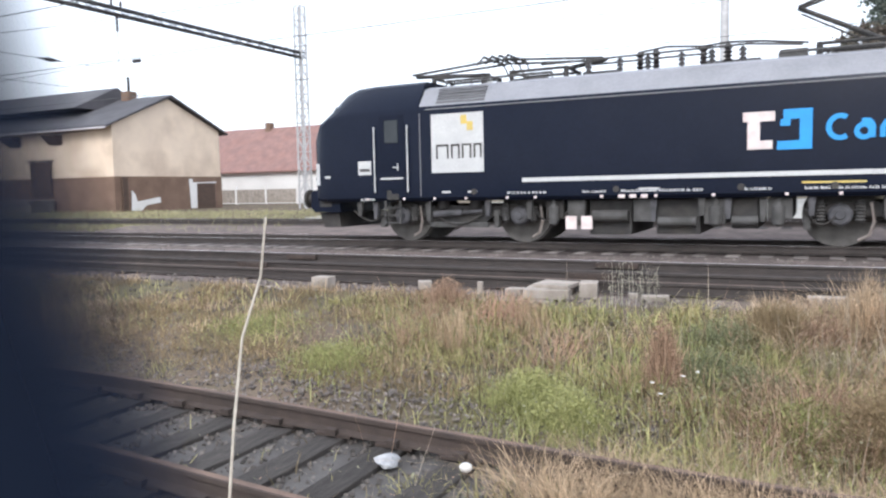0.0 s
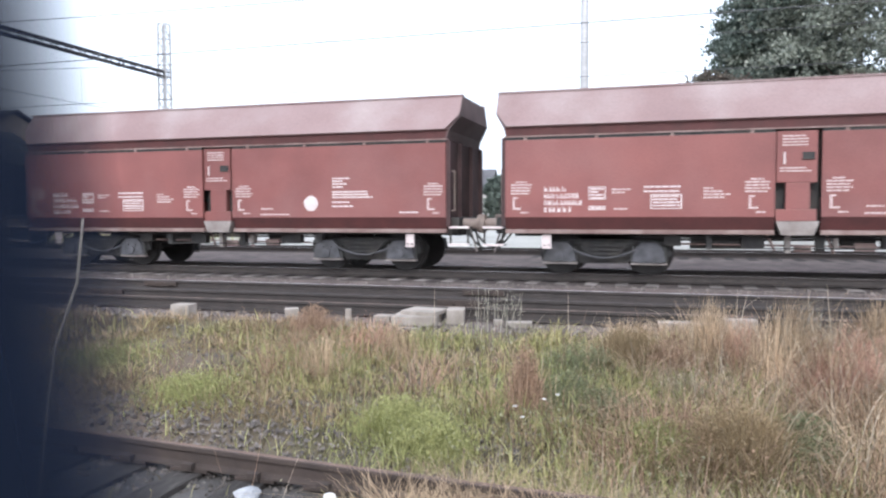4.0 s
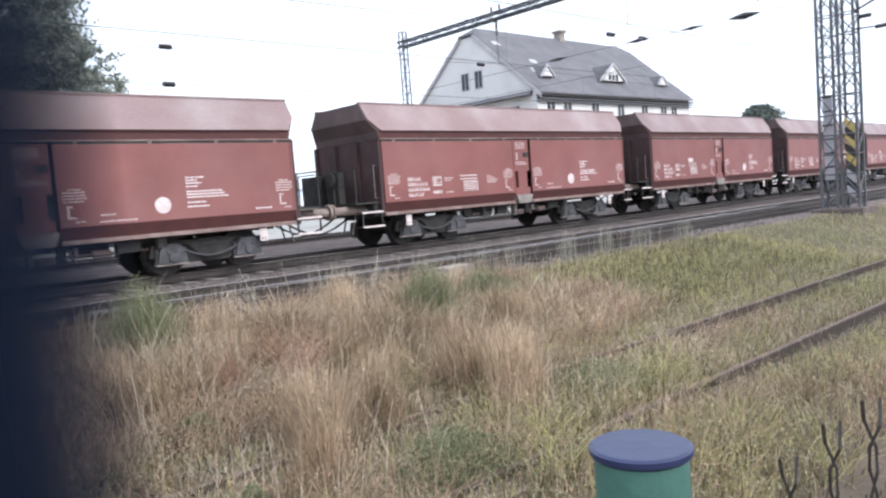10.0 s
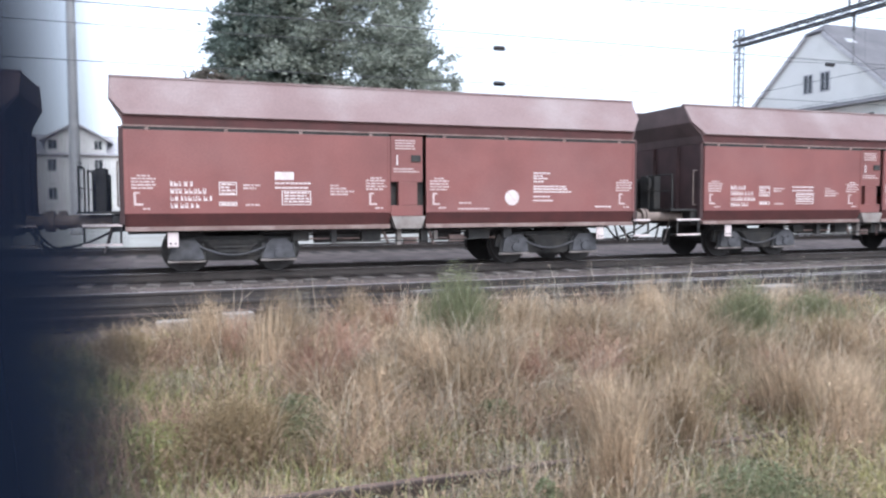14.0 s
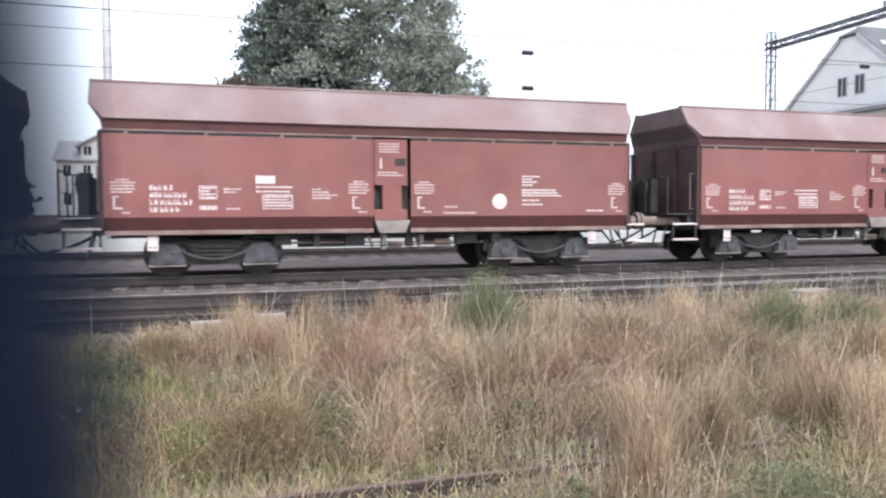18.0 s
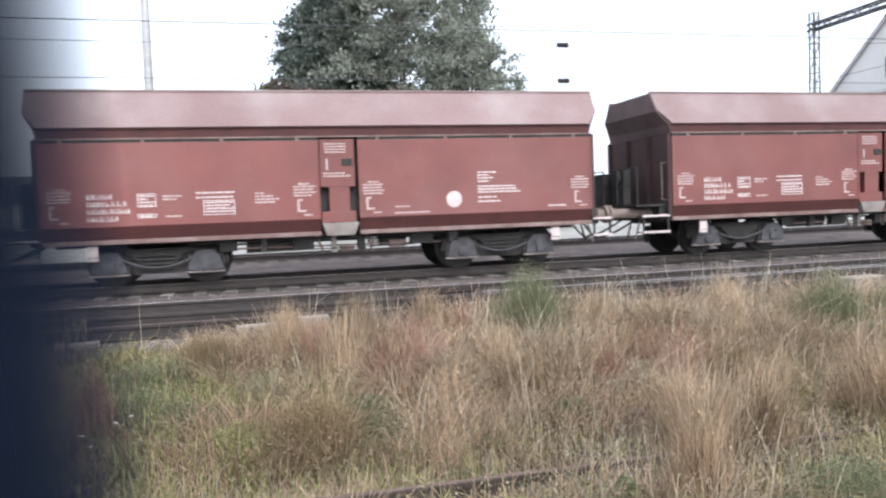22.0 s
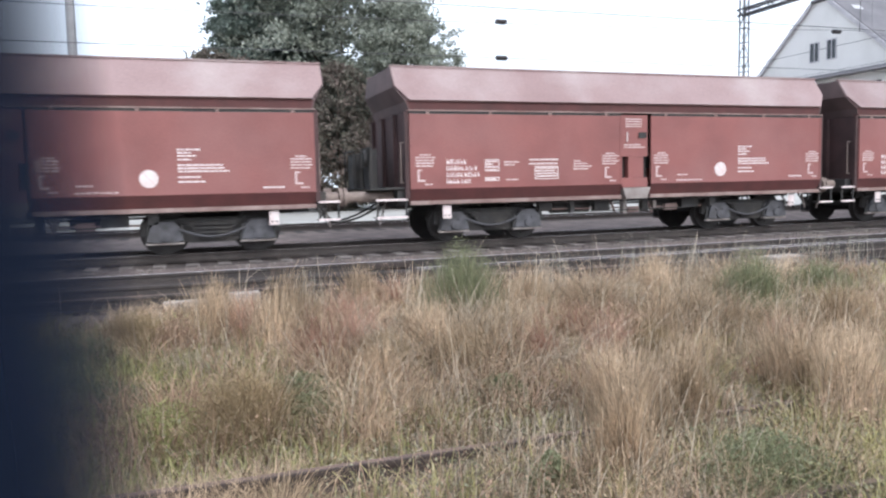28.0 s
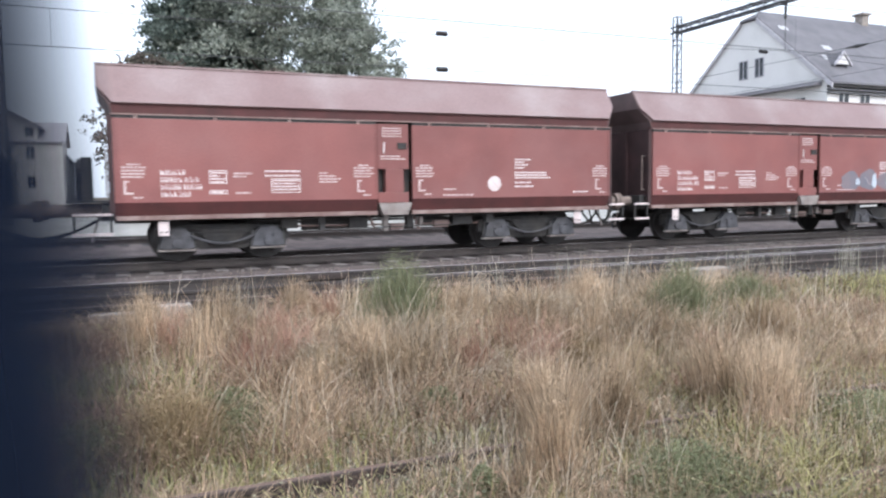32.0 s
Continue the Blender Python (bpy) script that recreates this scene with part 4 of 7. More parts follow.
def locomotive():
    w = thing("locomotive", "black-blue electric locomotive with a grey roof and blue lettering", "locomotive", "")
    H = 1.5
    # body: side outline swept across, with sloping ends
    # rings along x: (x, half width, bottom, top of the side, roof, half width of the roof)
    NOSE = {-1: 8.70, 1: 8.98}                    # where the shell ends at the back and at the front
    shape = [(0.0, 0.98, 1.16, 1.92, 2.02, 0.78), (0.04, 1.2, 1.05, 2.26, 2.40, 0.94), (0.12, 1.36, 1.0, 2.56, 2.72, 1.03), (0.30, 1.455, 0.98, 2.84, 3.06, 1.05),
             (0.56, 1.49, 0.98, 2.98, 3.36, 1.05), (0.88, 1.5, 0.98, 3.06, 3.63, 1.05), (1.22, 1.5, 0.98, 3.09, 3.76, 1.05), (1.7, 1.5, 0.98, 3.1, 3.79, 1.05)]
    back = [(-NOSE[-1] + d, *r) for d, *r in shape] + [(-5.6, 1.5, 0.98, 3.1, 3.80, 1.05), (-5.595, 1.5, 0.98, 3.1, 3.2, 1.3)]
    front = [(NOSE[1] - d, *r) for d, *r in shape] + [(5.9, 1.5, 0.98, 3.1, 3.80, 1.05), (5.895, 1.5, 0.98, 3.1, 3.2, 1.3)]
    rings = back + front[::-1]
    bm = bmesh.new()
    loops = []
    for x, hw, z0, z1, zr, hr in rings:
        pts = [(-hw + 0.08, z0), (-hw, z0 + 0.08), (-hw, z1 - 0.05), (-hw + 0.04, z1 + 0.05), (-hr - 0.06, zr - 0.10), (-hr + 0.06, zr - 0.02), (0, zr)]
        pts += [(-a, b) for a, b in reversed(pts[:-1])]
        loops.append([bm.verts.new((x, a, b)) for a, b in pts])
    for p, q in zip(loops, loops[1:]):
        for i in range(len(p)):
            bm.faces.new([p[i], p[(i + 1) % len(p)], q[(i + 1) % len(p)], q[i]])
    bm.faces.new(loops[0]), bm.faces.new(loops[-1][::-1])
    part("body", bm, M_LOCO, w, "glossy black-blue body shell", smooth=True).data.set_sharp_from_angle(angle=radians(34))
    bm = bmesh.new()
    prism(bm, [(-1.46, 3.15), (1.46, 3.15), (1.14, 3.56), (0.9, 3.64), (-0.9, 3.64), (-1.14, 3.56)], "x", -5.58, 5.88)
    part("roof", bm, M_LOCOROOF, w, "light grey machine roof")
    for s in (-1, 1):
        for x in (-4.55, 4.95):
            bm = bmesh.new()
            for i in range(7):
                t = i / 6
                y, z = s * (1.46 - 0.3 * t), 3.15 + 0.47 * t
                if 0 < i < 6:
                    box(bm, x - 0.6, x + 0.6, y - 0.02, y + 0.02, z - 0.03, z + 0.015)
            part("roof_grille", bm, M_GRILLE, w)
    for s in (-1, 1):
        # windscreen and nose
        E = NOSE[s]
        bm = prism(bmesh.new(), [(s * (E - 0.10), 2.66), (s * (E - 0.29), 3.02), (s * (E - 0.54), 3.31), (s * (E - 0.50), 3.37), (s * (E - 0.23), 3.07), (s * (E - 0.045), 2.70)], "y", -0.95, 0.95)
        part("windscreen", bm, M_GLASS, w)
        wiper = rod(bmesh.new(), (s * (E - 0.02), -0.3, 2.66), (s * (E - 0.2), -0.7, 3.05), 0.014, 5)
        part("wiper", rod(wiper, (s * (E - 0.02), 0.3, 2.66), (s * (E - 0.2), 0.7, 3.05), 0.014, 5), M_GRIME_SHADE, w)
        for k in (-1, 1):
            bm = prism(bmesh.new(), [(s * (E - 0.26), k * 1.435), (s * (E - 0.10), k * 1.35), (s * (E + 0.005), k * 1.14), (s * (E + 0.03), k * 0.9), (s * (E + 0.03), k * 0.62), (s * (E - 0.2), k * 0.62), (s * (E - 0.26), k * 1.2)], "z", 1.40, 1.94)
            hl = part("headlight", bm, M_SILVER, w, "silver headlight cluster wrapped round the corner")
            for yy, xx, zz in ((0.76, 0.02, 1.80), (0.76, 0.02, 1.55), (1.08, 0.005, 1.80), (1.08, 0.005, 1.55)):
                ring = rod(bmesh.new(), (s * (E + xx), k * yy, zz), (s * (E + xx + 0.025), k * yy, zz), 0.11, 16)
                part("lamp_bezel", ring, M_GRIME_SHADE, hl)
                part("lamp", rod(bmesh.new(), (s * (E + xx + 0.02), k * yy, zz), (s * (E + xx + 0.04), k * yy, zz), 0.085, 16), M_LENS, hl)
            bm = turned(bmesh.new(), [(s * (E + 0.02), 0.17), (s * (E + 0.32), 0.14), (s * (E + 0.42), 0.14), (s * (E + 0.44), 0.24), (s * (E + 0.5), 0.24)], "x", (0, k * 0.875, 1.06), 18)
            part("buffer", bm, M_GRIME_SHADE, w)
            part("marker_plate", B(min(s * (E - 0.62), s * (E - 0.46)), max(s * (E - 0.62), s * (E - 0.46)), min(k * 1.49, k * 1.507), max(k * 1.49, k * 1.507), 1.56, 1.62), M_SILVER, w)
        bm = prism(bmesh.new(), [(s * (E - 0.75), 0.72), (s * (E - 0.75), 1.24), (s * (E + 0.02), 1.28), (s * (E + 0.13), 1.2), (s * (E + 0.13), 0.84), (s * (E + 0.02), 0.72)], "y", -1.3, 1.3)
        bump = part("bumper", bm, M_LOCO, w, "black bumper beam with a square recess")
        part("recess", B(min(s * (E - 0.5), s * (E - 0.14)), max(s * (E - 0.5), s * (E - 0.14)), -1.315, -1.298, 0.86, 1.1, 0.01), M_GRIME_SHADE, bump)
        bm = prism(bmesh.new(), [(s * (E - 0.66), 0.34), (s * (E - 0.6), 0.70), (s * (E - 0.02), 0.70), (s * (E - 0.16), 0.34)], "y", -1.15, 1.15)
        part("snow_plough", bm, M_GRIME_SHADE, w)
        bm = tube(bmesh.new(), [(s * (E + 0.1), -0.45, 0.95), (s * (E + 0.3), -0.46, 0.6), (s * (E + 0.38), -0.4, 0.42), (s * (E + 0.3), -0.2, 0.5)], 0.03)
        part("brake_hose", bm, M_GRIME_SHADE, w)
    # camera side details
    y = -H - 0.004
    for x in (-6.31, 6.69):
        bm = B(x - 0.33, x + 0.33, y - 0.012, y + 0.012, 1.25, 3.0, 0.008)
        d = part("cab_door", bm, M_LOCO, w)
        bm = B(x - 0.18, x + 0.18, y - 0.024, y - 0.014, 2.35, 2.88, 0.01)
        # same glass in both doors; one has its sky reflection as a pale tone
        part("door_window", bm, M_PANE if x > 0 else M_GLASS, d, "window made pale for its sky reflection" if x > 0 else "dark window in a thin frame")
        bm = bmesh.new()
        rod(bm, (x + 0.05, y - 0.05, 1.78), (x + 0.2, y - 0.05, 1.78), 0.015, 6)
        rod(bm, (x + 0.18, y - 0.05, 1.7), (x + 0.18, y - 0.05, 1.88), 0.015, 6)
        part("door_handle", bm, M_SILVER, d)
        bm = B(x - 0.3, x + 0.3, y - 0.03, y - 0.012, 1.5, 1.54)
        part("kick_strip", bm, M_SILVER, d)
        for e in (-0.45, 0.45):
            bm = bmesh.new()
            rod(bm, (x + e, y - 0.06, 1.2), (x + e, y - 0.06, 2.75), 0.018, 6)
            rod(bm, (x + e, y, 1.25), (x + e, y - 0.065, 1.25), 0.014, 6)
            rod(bm, (x + e, y, 2.7), (x + e, y - 0.065, 2.7), 0.014, 6)
            part("handrail", bm, M_SILVER, w, "bright steel handrail")
        bm = bmesh.new()
        for e in (-0.2, 0.2):
            box(bm, x + e - 0.015, x + e + 0.015, y - 0.02, y + 0.02, 0.45, 1.0)
        for z in (0.46, 0.64, 0.82):
            box(bm, x - 0.2, x + 0.2, y - 0.08, y + 0.03, z, z + 0.025)
        part("step_ladder", bm, M_BOGIE, w)
        bm = B(x - 0.16, x + 0.16, y - 0.006, y + 0.01, 1.02, 1.16)
        part("step_recess", bm, M_GRIME_SHADE, w)
    part("cant_rail", B(-5.4, 5.8, y - 0.006, y + 0.02, 3.06, 3.09), M_GRILLE, w, "grey seam below the roof")
    for x in (-5.55, 5.95):
        part("panel_seam", B(x - 0.012, x + 0.012, y - 0.005, y + 0.004, 1.1, 3.0), M_GRILLE, w)
    bm = B(-3.05, 5.49, y - 0.008, y + 0.006, 1.37, 1.46)
    part("stripe", bm, M_SILVER, w, "white side stripe")
    bm = B(-5.25, -3.95, y - 0.007, y + 0.006, 1.62, 2.95)
    b = part("logo_board", bm, M_SILVER, w, "pale grey square logo board")
    for x, ww in ((-5.13, 0.32), (-4.75, 0.22), (-4.48, 0.24), (-4.19, 0.2)):
        bm = bmesh.new()
        for x0 in (x, x + ww - 0.045):
            box(bm, x0, x0 + 0.045, y - 0.012, y - 0.008, 1.94, 2.26)
        box(bm, x + 0.045, x + ww - 0.045, y - 0.012, y - 0.008, 2.215, 2.26)
        part("logo_bar", bm, M_GRIME_SHADE, b, "plain dark block of the logo")
    bm = bmesh.new()
    box(bm, -4.5, -4.35, y - 0.012, y - 0.008, 2.7, 2.9)
    box(bm, -4.35, -4.2, y - 0.012, y - 0.008, 2.55, 2.75)
    part("logo_mark", bm, M_YELLOW, b)
    for x in (-7.07, 7.53):
        bm = B(x - 0.18, x + 0.18, y - 0.007, y + 0.006, 1.62, 1.95)
        sb = part("small_board", bm, M_SILVER, w)
        part("logo_bar", B(x - 0.14, x + 0.14, y - 0.012, y - 0.0075, 1.70, 1.77), M_BOGIE, sb)
    # two bracket shapes and a word of five letters in blue strokes
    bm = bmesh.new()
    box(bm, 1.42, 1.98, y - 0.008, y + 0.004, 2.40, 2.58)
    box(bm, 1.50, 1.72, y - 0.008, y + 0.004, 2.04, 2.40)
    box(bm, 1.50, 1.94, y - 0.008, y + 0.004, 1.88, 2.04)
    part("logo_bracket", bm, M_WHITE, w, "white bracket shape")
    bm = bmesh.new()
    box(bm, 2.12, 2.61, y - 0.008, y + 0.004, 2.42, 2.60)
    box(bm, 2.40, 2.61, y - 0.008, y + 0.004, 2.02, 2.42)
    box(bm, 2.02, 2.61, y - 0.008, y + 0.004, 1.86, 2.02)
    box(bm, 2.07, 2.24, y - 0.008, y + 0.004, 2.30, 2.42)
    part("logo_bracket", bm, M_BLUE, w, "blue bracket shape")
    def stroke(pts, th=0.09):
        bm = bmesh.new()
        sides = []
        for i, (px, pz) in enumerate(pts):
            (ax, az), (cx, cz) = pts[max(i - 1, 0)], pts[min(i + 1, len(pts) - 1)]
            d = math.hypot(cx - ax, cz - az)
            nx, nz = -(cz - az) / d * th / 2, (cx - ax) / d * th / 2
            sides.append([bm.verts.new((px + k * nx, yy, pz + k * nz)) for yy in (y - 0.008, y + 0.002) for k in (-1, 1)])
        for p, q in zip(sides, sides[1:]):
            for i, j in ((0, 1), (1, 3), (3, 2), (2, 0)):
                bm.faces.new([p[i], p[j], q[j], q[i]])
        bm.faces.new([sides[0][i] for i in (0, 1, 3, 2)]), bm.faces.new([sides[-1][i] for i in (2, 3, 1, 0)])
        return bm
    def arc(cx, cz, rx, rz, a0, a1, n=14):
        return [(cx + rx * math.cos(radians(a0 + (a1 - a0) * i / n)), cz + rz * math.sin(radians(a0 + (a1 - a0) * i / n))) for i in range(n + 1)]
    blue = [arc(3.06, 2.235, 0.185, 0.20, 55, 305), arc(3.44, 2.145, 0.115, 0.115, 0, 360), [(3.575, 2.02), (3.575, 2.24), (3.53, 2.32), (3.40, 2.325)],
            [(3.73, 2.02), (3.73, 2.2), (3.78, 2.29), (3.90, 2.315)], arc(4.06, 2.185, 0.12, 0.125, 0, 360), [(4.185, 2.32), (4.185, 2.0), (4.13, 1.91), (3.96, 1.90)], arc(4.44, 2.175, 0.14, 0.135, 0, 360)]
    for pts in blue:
        part("logo_stroke", stroke(pts), M_BLUE, w, "rounded sky-blue stroke of a letter")
    rng = random.Random(5)
    for x, ww, z in ((-3.4, 0.9, 1.17), (-1.7, 0.5, 1.17), (-0.9, 1.6, 1.17), (1.4, 0.55, 1.17), (2.5, 1.6, 1.17), (5.55, 0.18, 1.34), (5.8, 0.2, 1.34), (-7.2, 0.18, 1.06), (-6.95, 0.16, 1.06), (7.9, 0.16, 1.7)):
        for bm in bars(x, z, ww, 3 if z > 1.25 else 1, h=0.051, y=y - 0.006, rng=rng):
            part("writing", bm, M_SILVER, w, "plain bar of small white writing")
    for x in (-4.2, -1.0, 1.4, 3.0, 6.5, -6.4):
        part("filler_cap", rod(bmesh.new(), (x, y - 0.008, 1.18), (x, y, 1.18), 0.07, 10), M_GRIME_SHADE, w)
    part("warning_strip", B(2.45, 3.5, y - 0.007, y + 0.004, 1.225, 1.262), M_YELLOW, w, "thin yellow strip")
    # row of small white marks along the sole bar
    for x in (-7.0, -6.0, -5.2, -4.4, -3.4, -2.75, -1.3, -0.2, 0.9, 2.2, 3.1, 4.0, 4.9, 5.7, 7.4, 8.0):
        part("jacking_mark", B(x - 0.03, x + 0.03, y - 0.007, y + 0.004, 1.01, 1.06), M_WHITE, w)
    for x, ww in ((-5.0, 0.22), (-4.35, 0.22), (-0.55, 0.42), (4.95, 0.3)):
        part("name_plate", B(x, x + ww, y - 0.007, y + 0.004, 1.16, 1.2), M_SILVER, w)
    for x in (-0.95, -0.72, -0.49):
        part("valve_plate", B(x, x + 0.13, y - 0.03, y + 0.004, 1.0, 1.07), M_WHITE, w)
    # underframe boxes
    for x0, x1, z0, y0, material in ((-2.6, -2.2, 0.55, 1.25, M_GRIME_SHADE), (-2.1, -1.72, 0.5, 1.3, M_BOGIE), (-1.65, -0.75, 0.22, 1.16, M_GRIME_SHADE), (-0.7, -0.3, 0.5, 1.3, M_BOGIE), (-0.25, 0.62, 0.24, 1.18, M_GRIME_SHADE), (0.7, 1.1, 0.45, 1.3, M_BOGIE), (1.2, 1.7, 0.36, 1.22, M_GRIME_SHADE), (1.85, 2.3, 0.55, 1.3, M_BOGIE)):
        part("underfloor_box", B(x0, x1, -y0, y0, z0, 0.96, 0.03), material, w)
    for x, r in ((-2.4, 0.11), (0.92, 0.13), (2.05, 0.12)):
        bm = turned(bmesh.new(), [(0.40, 0.03), (0.46, r * 0.9), (0.62, r), (0.80, r), (0.86, r * 0.5), (0.96, r * 0.4)], "z", (x, -1.3, 0), 12)
        part("air_filter", bm, M_BOGIE, w)
    for x0, x1, z0, r in ((-1.55, -0.8, 0.62, 0.12), (-0.2, 0.55, 0.50, 0.10), (1.22, 1.7, 0.52, 0.09)):
        part("air_tank", rod(bmesh.new(), (x0, -1.26, z0), (x1, -1.26, z0), r, 12), M_BOGIE, w)
    for x in (-2.0, -1.66):
        part("white_plate", B(x - 0.12, x + 0.12, -1.37, -1.355, 0.34, 0.62), M_WHITE, w)
    for i, x in enumerate((-7.35, -6.9, -5.45, -3.95, -2.95, -0.28, 0.66, 1.15, 1.78, 2.62, 3.85, 5.35, 6.9, 7.3)):
        bm = prism(bmesh.new(), [(x - 0.07, 0.97), (x + 0.07, 0.97), (x + 0.04, 0.62 - 0.06 * (i % 3)), (x - 0.04, 0.62 - 0.06 * (i % 3))], "y", -1.34, -1.26)
        part("hanging_bracket", bm, M_AXLE if i % 2 else M_BOGIE, w)
    for i, (x0, x1, z0) in enumerate(((-7.6, -6.6, 0.42), (-5.4, -4.1, 0.34), (-2.9, -2.1, 0.40), (2.5, 3.1, 0.36), (4.0, 5.2, 0.34), (6.9, 7.9, 0.40))):
        pts = [(x0 + (x1 - x0) * k / 8, -1.2, z0 + 0.34 - 0.26 * math.sin(math.pi * k / 8)) for k in range(9)]
        part("cable", tube(bmesh.new(), pts, 0.022, 6), M_GRIME_SHADE, w)
    wm = wheelset_mesh(0.625)
    wm.materials[0] = M_WHEEL
    for c in (-4.75, 4.6):
        bm = B(-2.0, 2.0, -0.95, 0.95, 0.5, 0.8, 0.03)
        b = part("bogie", bm, M_GRIME_SHADE, w, "dark locomotive bogie", at=pose(c, 0, 0))
        for s in (-1, 1):
            y0, y1 = sorted((s * 1.0, s * 1.12))
            bm = prism(bmesh.new(), [(-2.0, 0.66), (-1.9, 0.86), (1.9, 0.86), (2.0, 0.66), (0.85, 0.6), (0.6, 0.42), (-0.6, 0.42), (-0.85, 0.6)], "y", y0, y1)
            part("side_frame", bm, M_GRIME_SHADE, b)
            for k in (-1.5, 1.5):
                bm = turned(bmesh.new(), [(s * 0.95, 0.22), (s * 1.16, 0.21), (s * 1.2, 0.17), (s * 1.21, 0.09), (s * 1.24, 0.08)], "y", (k, 0, 0.625), 16)
                part("axle_box", bm, M_AXLE, b, "dusty grey axle box cover")
                for e in (-0.33, 0.33):
                    coil = [(0.48, 0.05)] + [(0.50 + 0.03 * i, 0.1 if i % 2 else 0.065) for i in range(13)] + [(0.9, 0.05)]
                    bm = turned(bmesh.new(), coil, "z", (k + e, s * 1.14, 0), 10)
                    part("coil_spring", bm, M_BOGIE, b)
                part("brake_caliper", B(k - 0.62, k - 0.5, min(s * 0.98, s * 1.16), max(s * 0.98, s * 1.16), 0.35, 0.75, 0.02), M_BOGIE, b)
                pipe = [(k + 0.5, s * 1.17, 0.86), (k + 0.55, s * 1.19, 0.5), (k + 0.48, s * 1.17, 0.25), (k + 0.3, s * 1.12, 0.15)]
                part("sand_pipe", tube(bmesh.new(), pipe, 0.03, 6), M_CHUTE, b, "pale sanding pipe")
            bm = rod(bmesh.new(), (-0.62, s * 1.2, 0.66), (0.1, s * 1.2, 0.7), 0.075, 10)
            rod(bm, (0.1, s * 1.2, 0.7), (0.62, s * 1.2, 0.73), 0.04, 8)
            part("damper", bm, M_AXLE, b, "dusty grey damper")
            part("traction_link", B(-0.75, 0.75, min(s * 1.1, s * 1.18), max(s * 1.1, s * 1.18), 0.36, 0.47, 0.02), M_BOGIE, b)
            for e in (-0.42, 0.42):
                bm = rod(bmesh.new(), (e, s * 1.05, 0.8), (e, s * 1.05, 0.98), 0.17, 12)
                part("air_spring", bm, M_TYRE, b)
        for k in (-1.5, 1.5):
            part("wheelset", wm, None, b, at=pose(k, 0, 0.625))
    # roof gear
    for x, dx, up in ((-5.0, 1, 0), (-3.0, -1, 0), (3.35, 1, 1), (5.9, -1, 0)):
        bm = bmesh.new()
        for yy in (-0.5, 0.5):
            rod(bm, (x - 0.7, yy, 3.9), (x + 0.7, yy, 3.9), 0.035, 6)
        for xx in (x - 0.65, x + 0.65):
            rod(bm, (xx, -0.55, 3.9), (xx, 0.55, 3.9), 0.035, 6)
            for yy in (-0.5, 0.5):
                rod(bm, (xx, yy, 3.66), (xx, yy, 3.9), 0.06, 8)
        p = part("pantograph", bm, M_GRIME_SHADE, w, "raised pantograph" if up else "folded pantograph")
        bm = bmesh.new()
        if up:
            elbow, head = (x - 1.05, 4.71), (x + 1.15, 5.42)
            rod(bm, (x + 0.5, 0, 3.92), (elbow[0], 0, elbow[1]), 0.05, 8)
            rod(bm, (x + 0.2, 0, 3.92), (elbow[0] + 0.05, 0, elbow[1] - 0.12), 0.02, 6)
            rod(bm, (elbow[0], -0.12, elbow[1]), (head[0], -0.35, head[1]), 0.03, 6)
            rod(bm, (elbow[0], 0.12, elbow[1]), (head[0], 0.35, head[1]), 0.03, 6)
        else:
            rod(bm, (x + 0.6, 0, 3.95), (x - dx * 1.4, 0, 4.06), 0.05, 8)
            rod(bm, (x - dx * 1.4, -0.2, 4.08), (x + dx * 0.9, -0.35, 4.22), 0.03, 6)
            rod(bm, (x - dx * 1.4, 0.2, 4.08), (x + dx * 0.9, 0.35, 4.22), 0.03, 6)
            head = (x + dx * 0.9, 4.22)
        part("arm", bm, M_GRIME_SHADE, p)
        bm = bmesh.new()
        for e in (-0.2, 0.2):
            rod(bm, (head[0] + e, -0.6, head[1] + 0.06), (head[0] + e, 0.6, head[1] + 0.06), 0.03, 6)
            for sgn in (-1, 1):
                rod(bm, (head[0] + e, sgn * 0.6, head[1] + 0.06), (head[0] + e, sgn * 0.95, head[1] - 0.16), 0.022, 6)
        rod(bm, (head[0] - 0.25, 0.3, head[1]), (head[0] + 0.25, 0.3, head[1]), 0.02, 6)
        rod(bm, (head[0] - 0.25, -0.3, head[1]), (head[0] + 0.25, -0.3, head[1]), 0.02, 6)
        part("collector_head", bm, M_GRIME_SHADE, p)
    for x in (-1.9, -1.2, -0.6, 0.1, 0.7, 1.3):
        bm = bmesh.new()
        for i in range(4):
            rod(bm, (x, -0.3, 3.66 + 0.09 * i), (x, -0.3, 3.71 + 0.09 * i), 0.075, 10)
            rod(bm, (x, -0.3, 3.71 + 0.09 * i), (x, -0.3, 3.75 + 0.09 * i), 0.04, 8)
        part("roof_insulator", bm, M_INSUL, w)
    for x0, x1, yy, zz in ((-5.2, -2.6, -0.75, 3.78), (-4.4, 1.8, 0.75, 3.8), (2.0, 5.6, -0.72, 3.76)):
        bm = rod(bmesh.new(), (x0, yy, zz), (x1, yy, zz), 0.03, 6)
        for k in range(5):
            xx = x0 + (x1 - x0) * k / 4
            rod(bm, (xx, yy, 3.6), (xx, yy, zz), 0.02, 5)
        part("roof_pipe", bm, M_BOGIE, w)
    for x in (-0.9, -0.55, 0.45, 0.95):
        sheds = [(3.6, 0.045)] + [(3.66 + 0.042 * i, 0.1 if i % 2 else 0.05) for i in range(12)] + [(4.22, 0.045)]
        bm = turned(bmesh.new(), sheds, "z", (x, 0.35, 0), 10)
        part("tall_insulator", bm, M_INSUL, w)
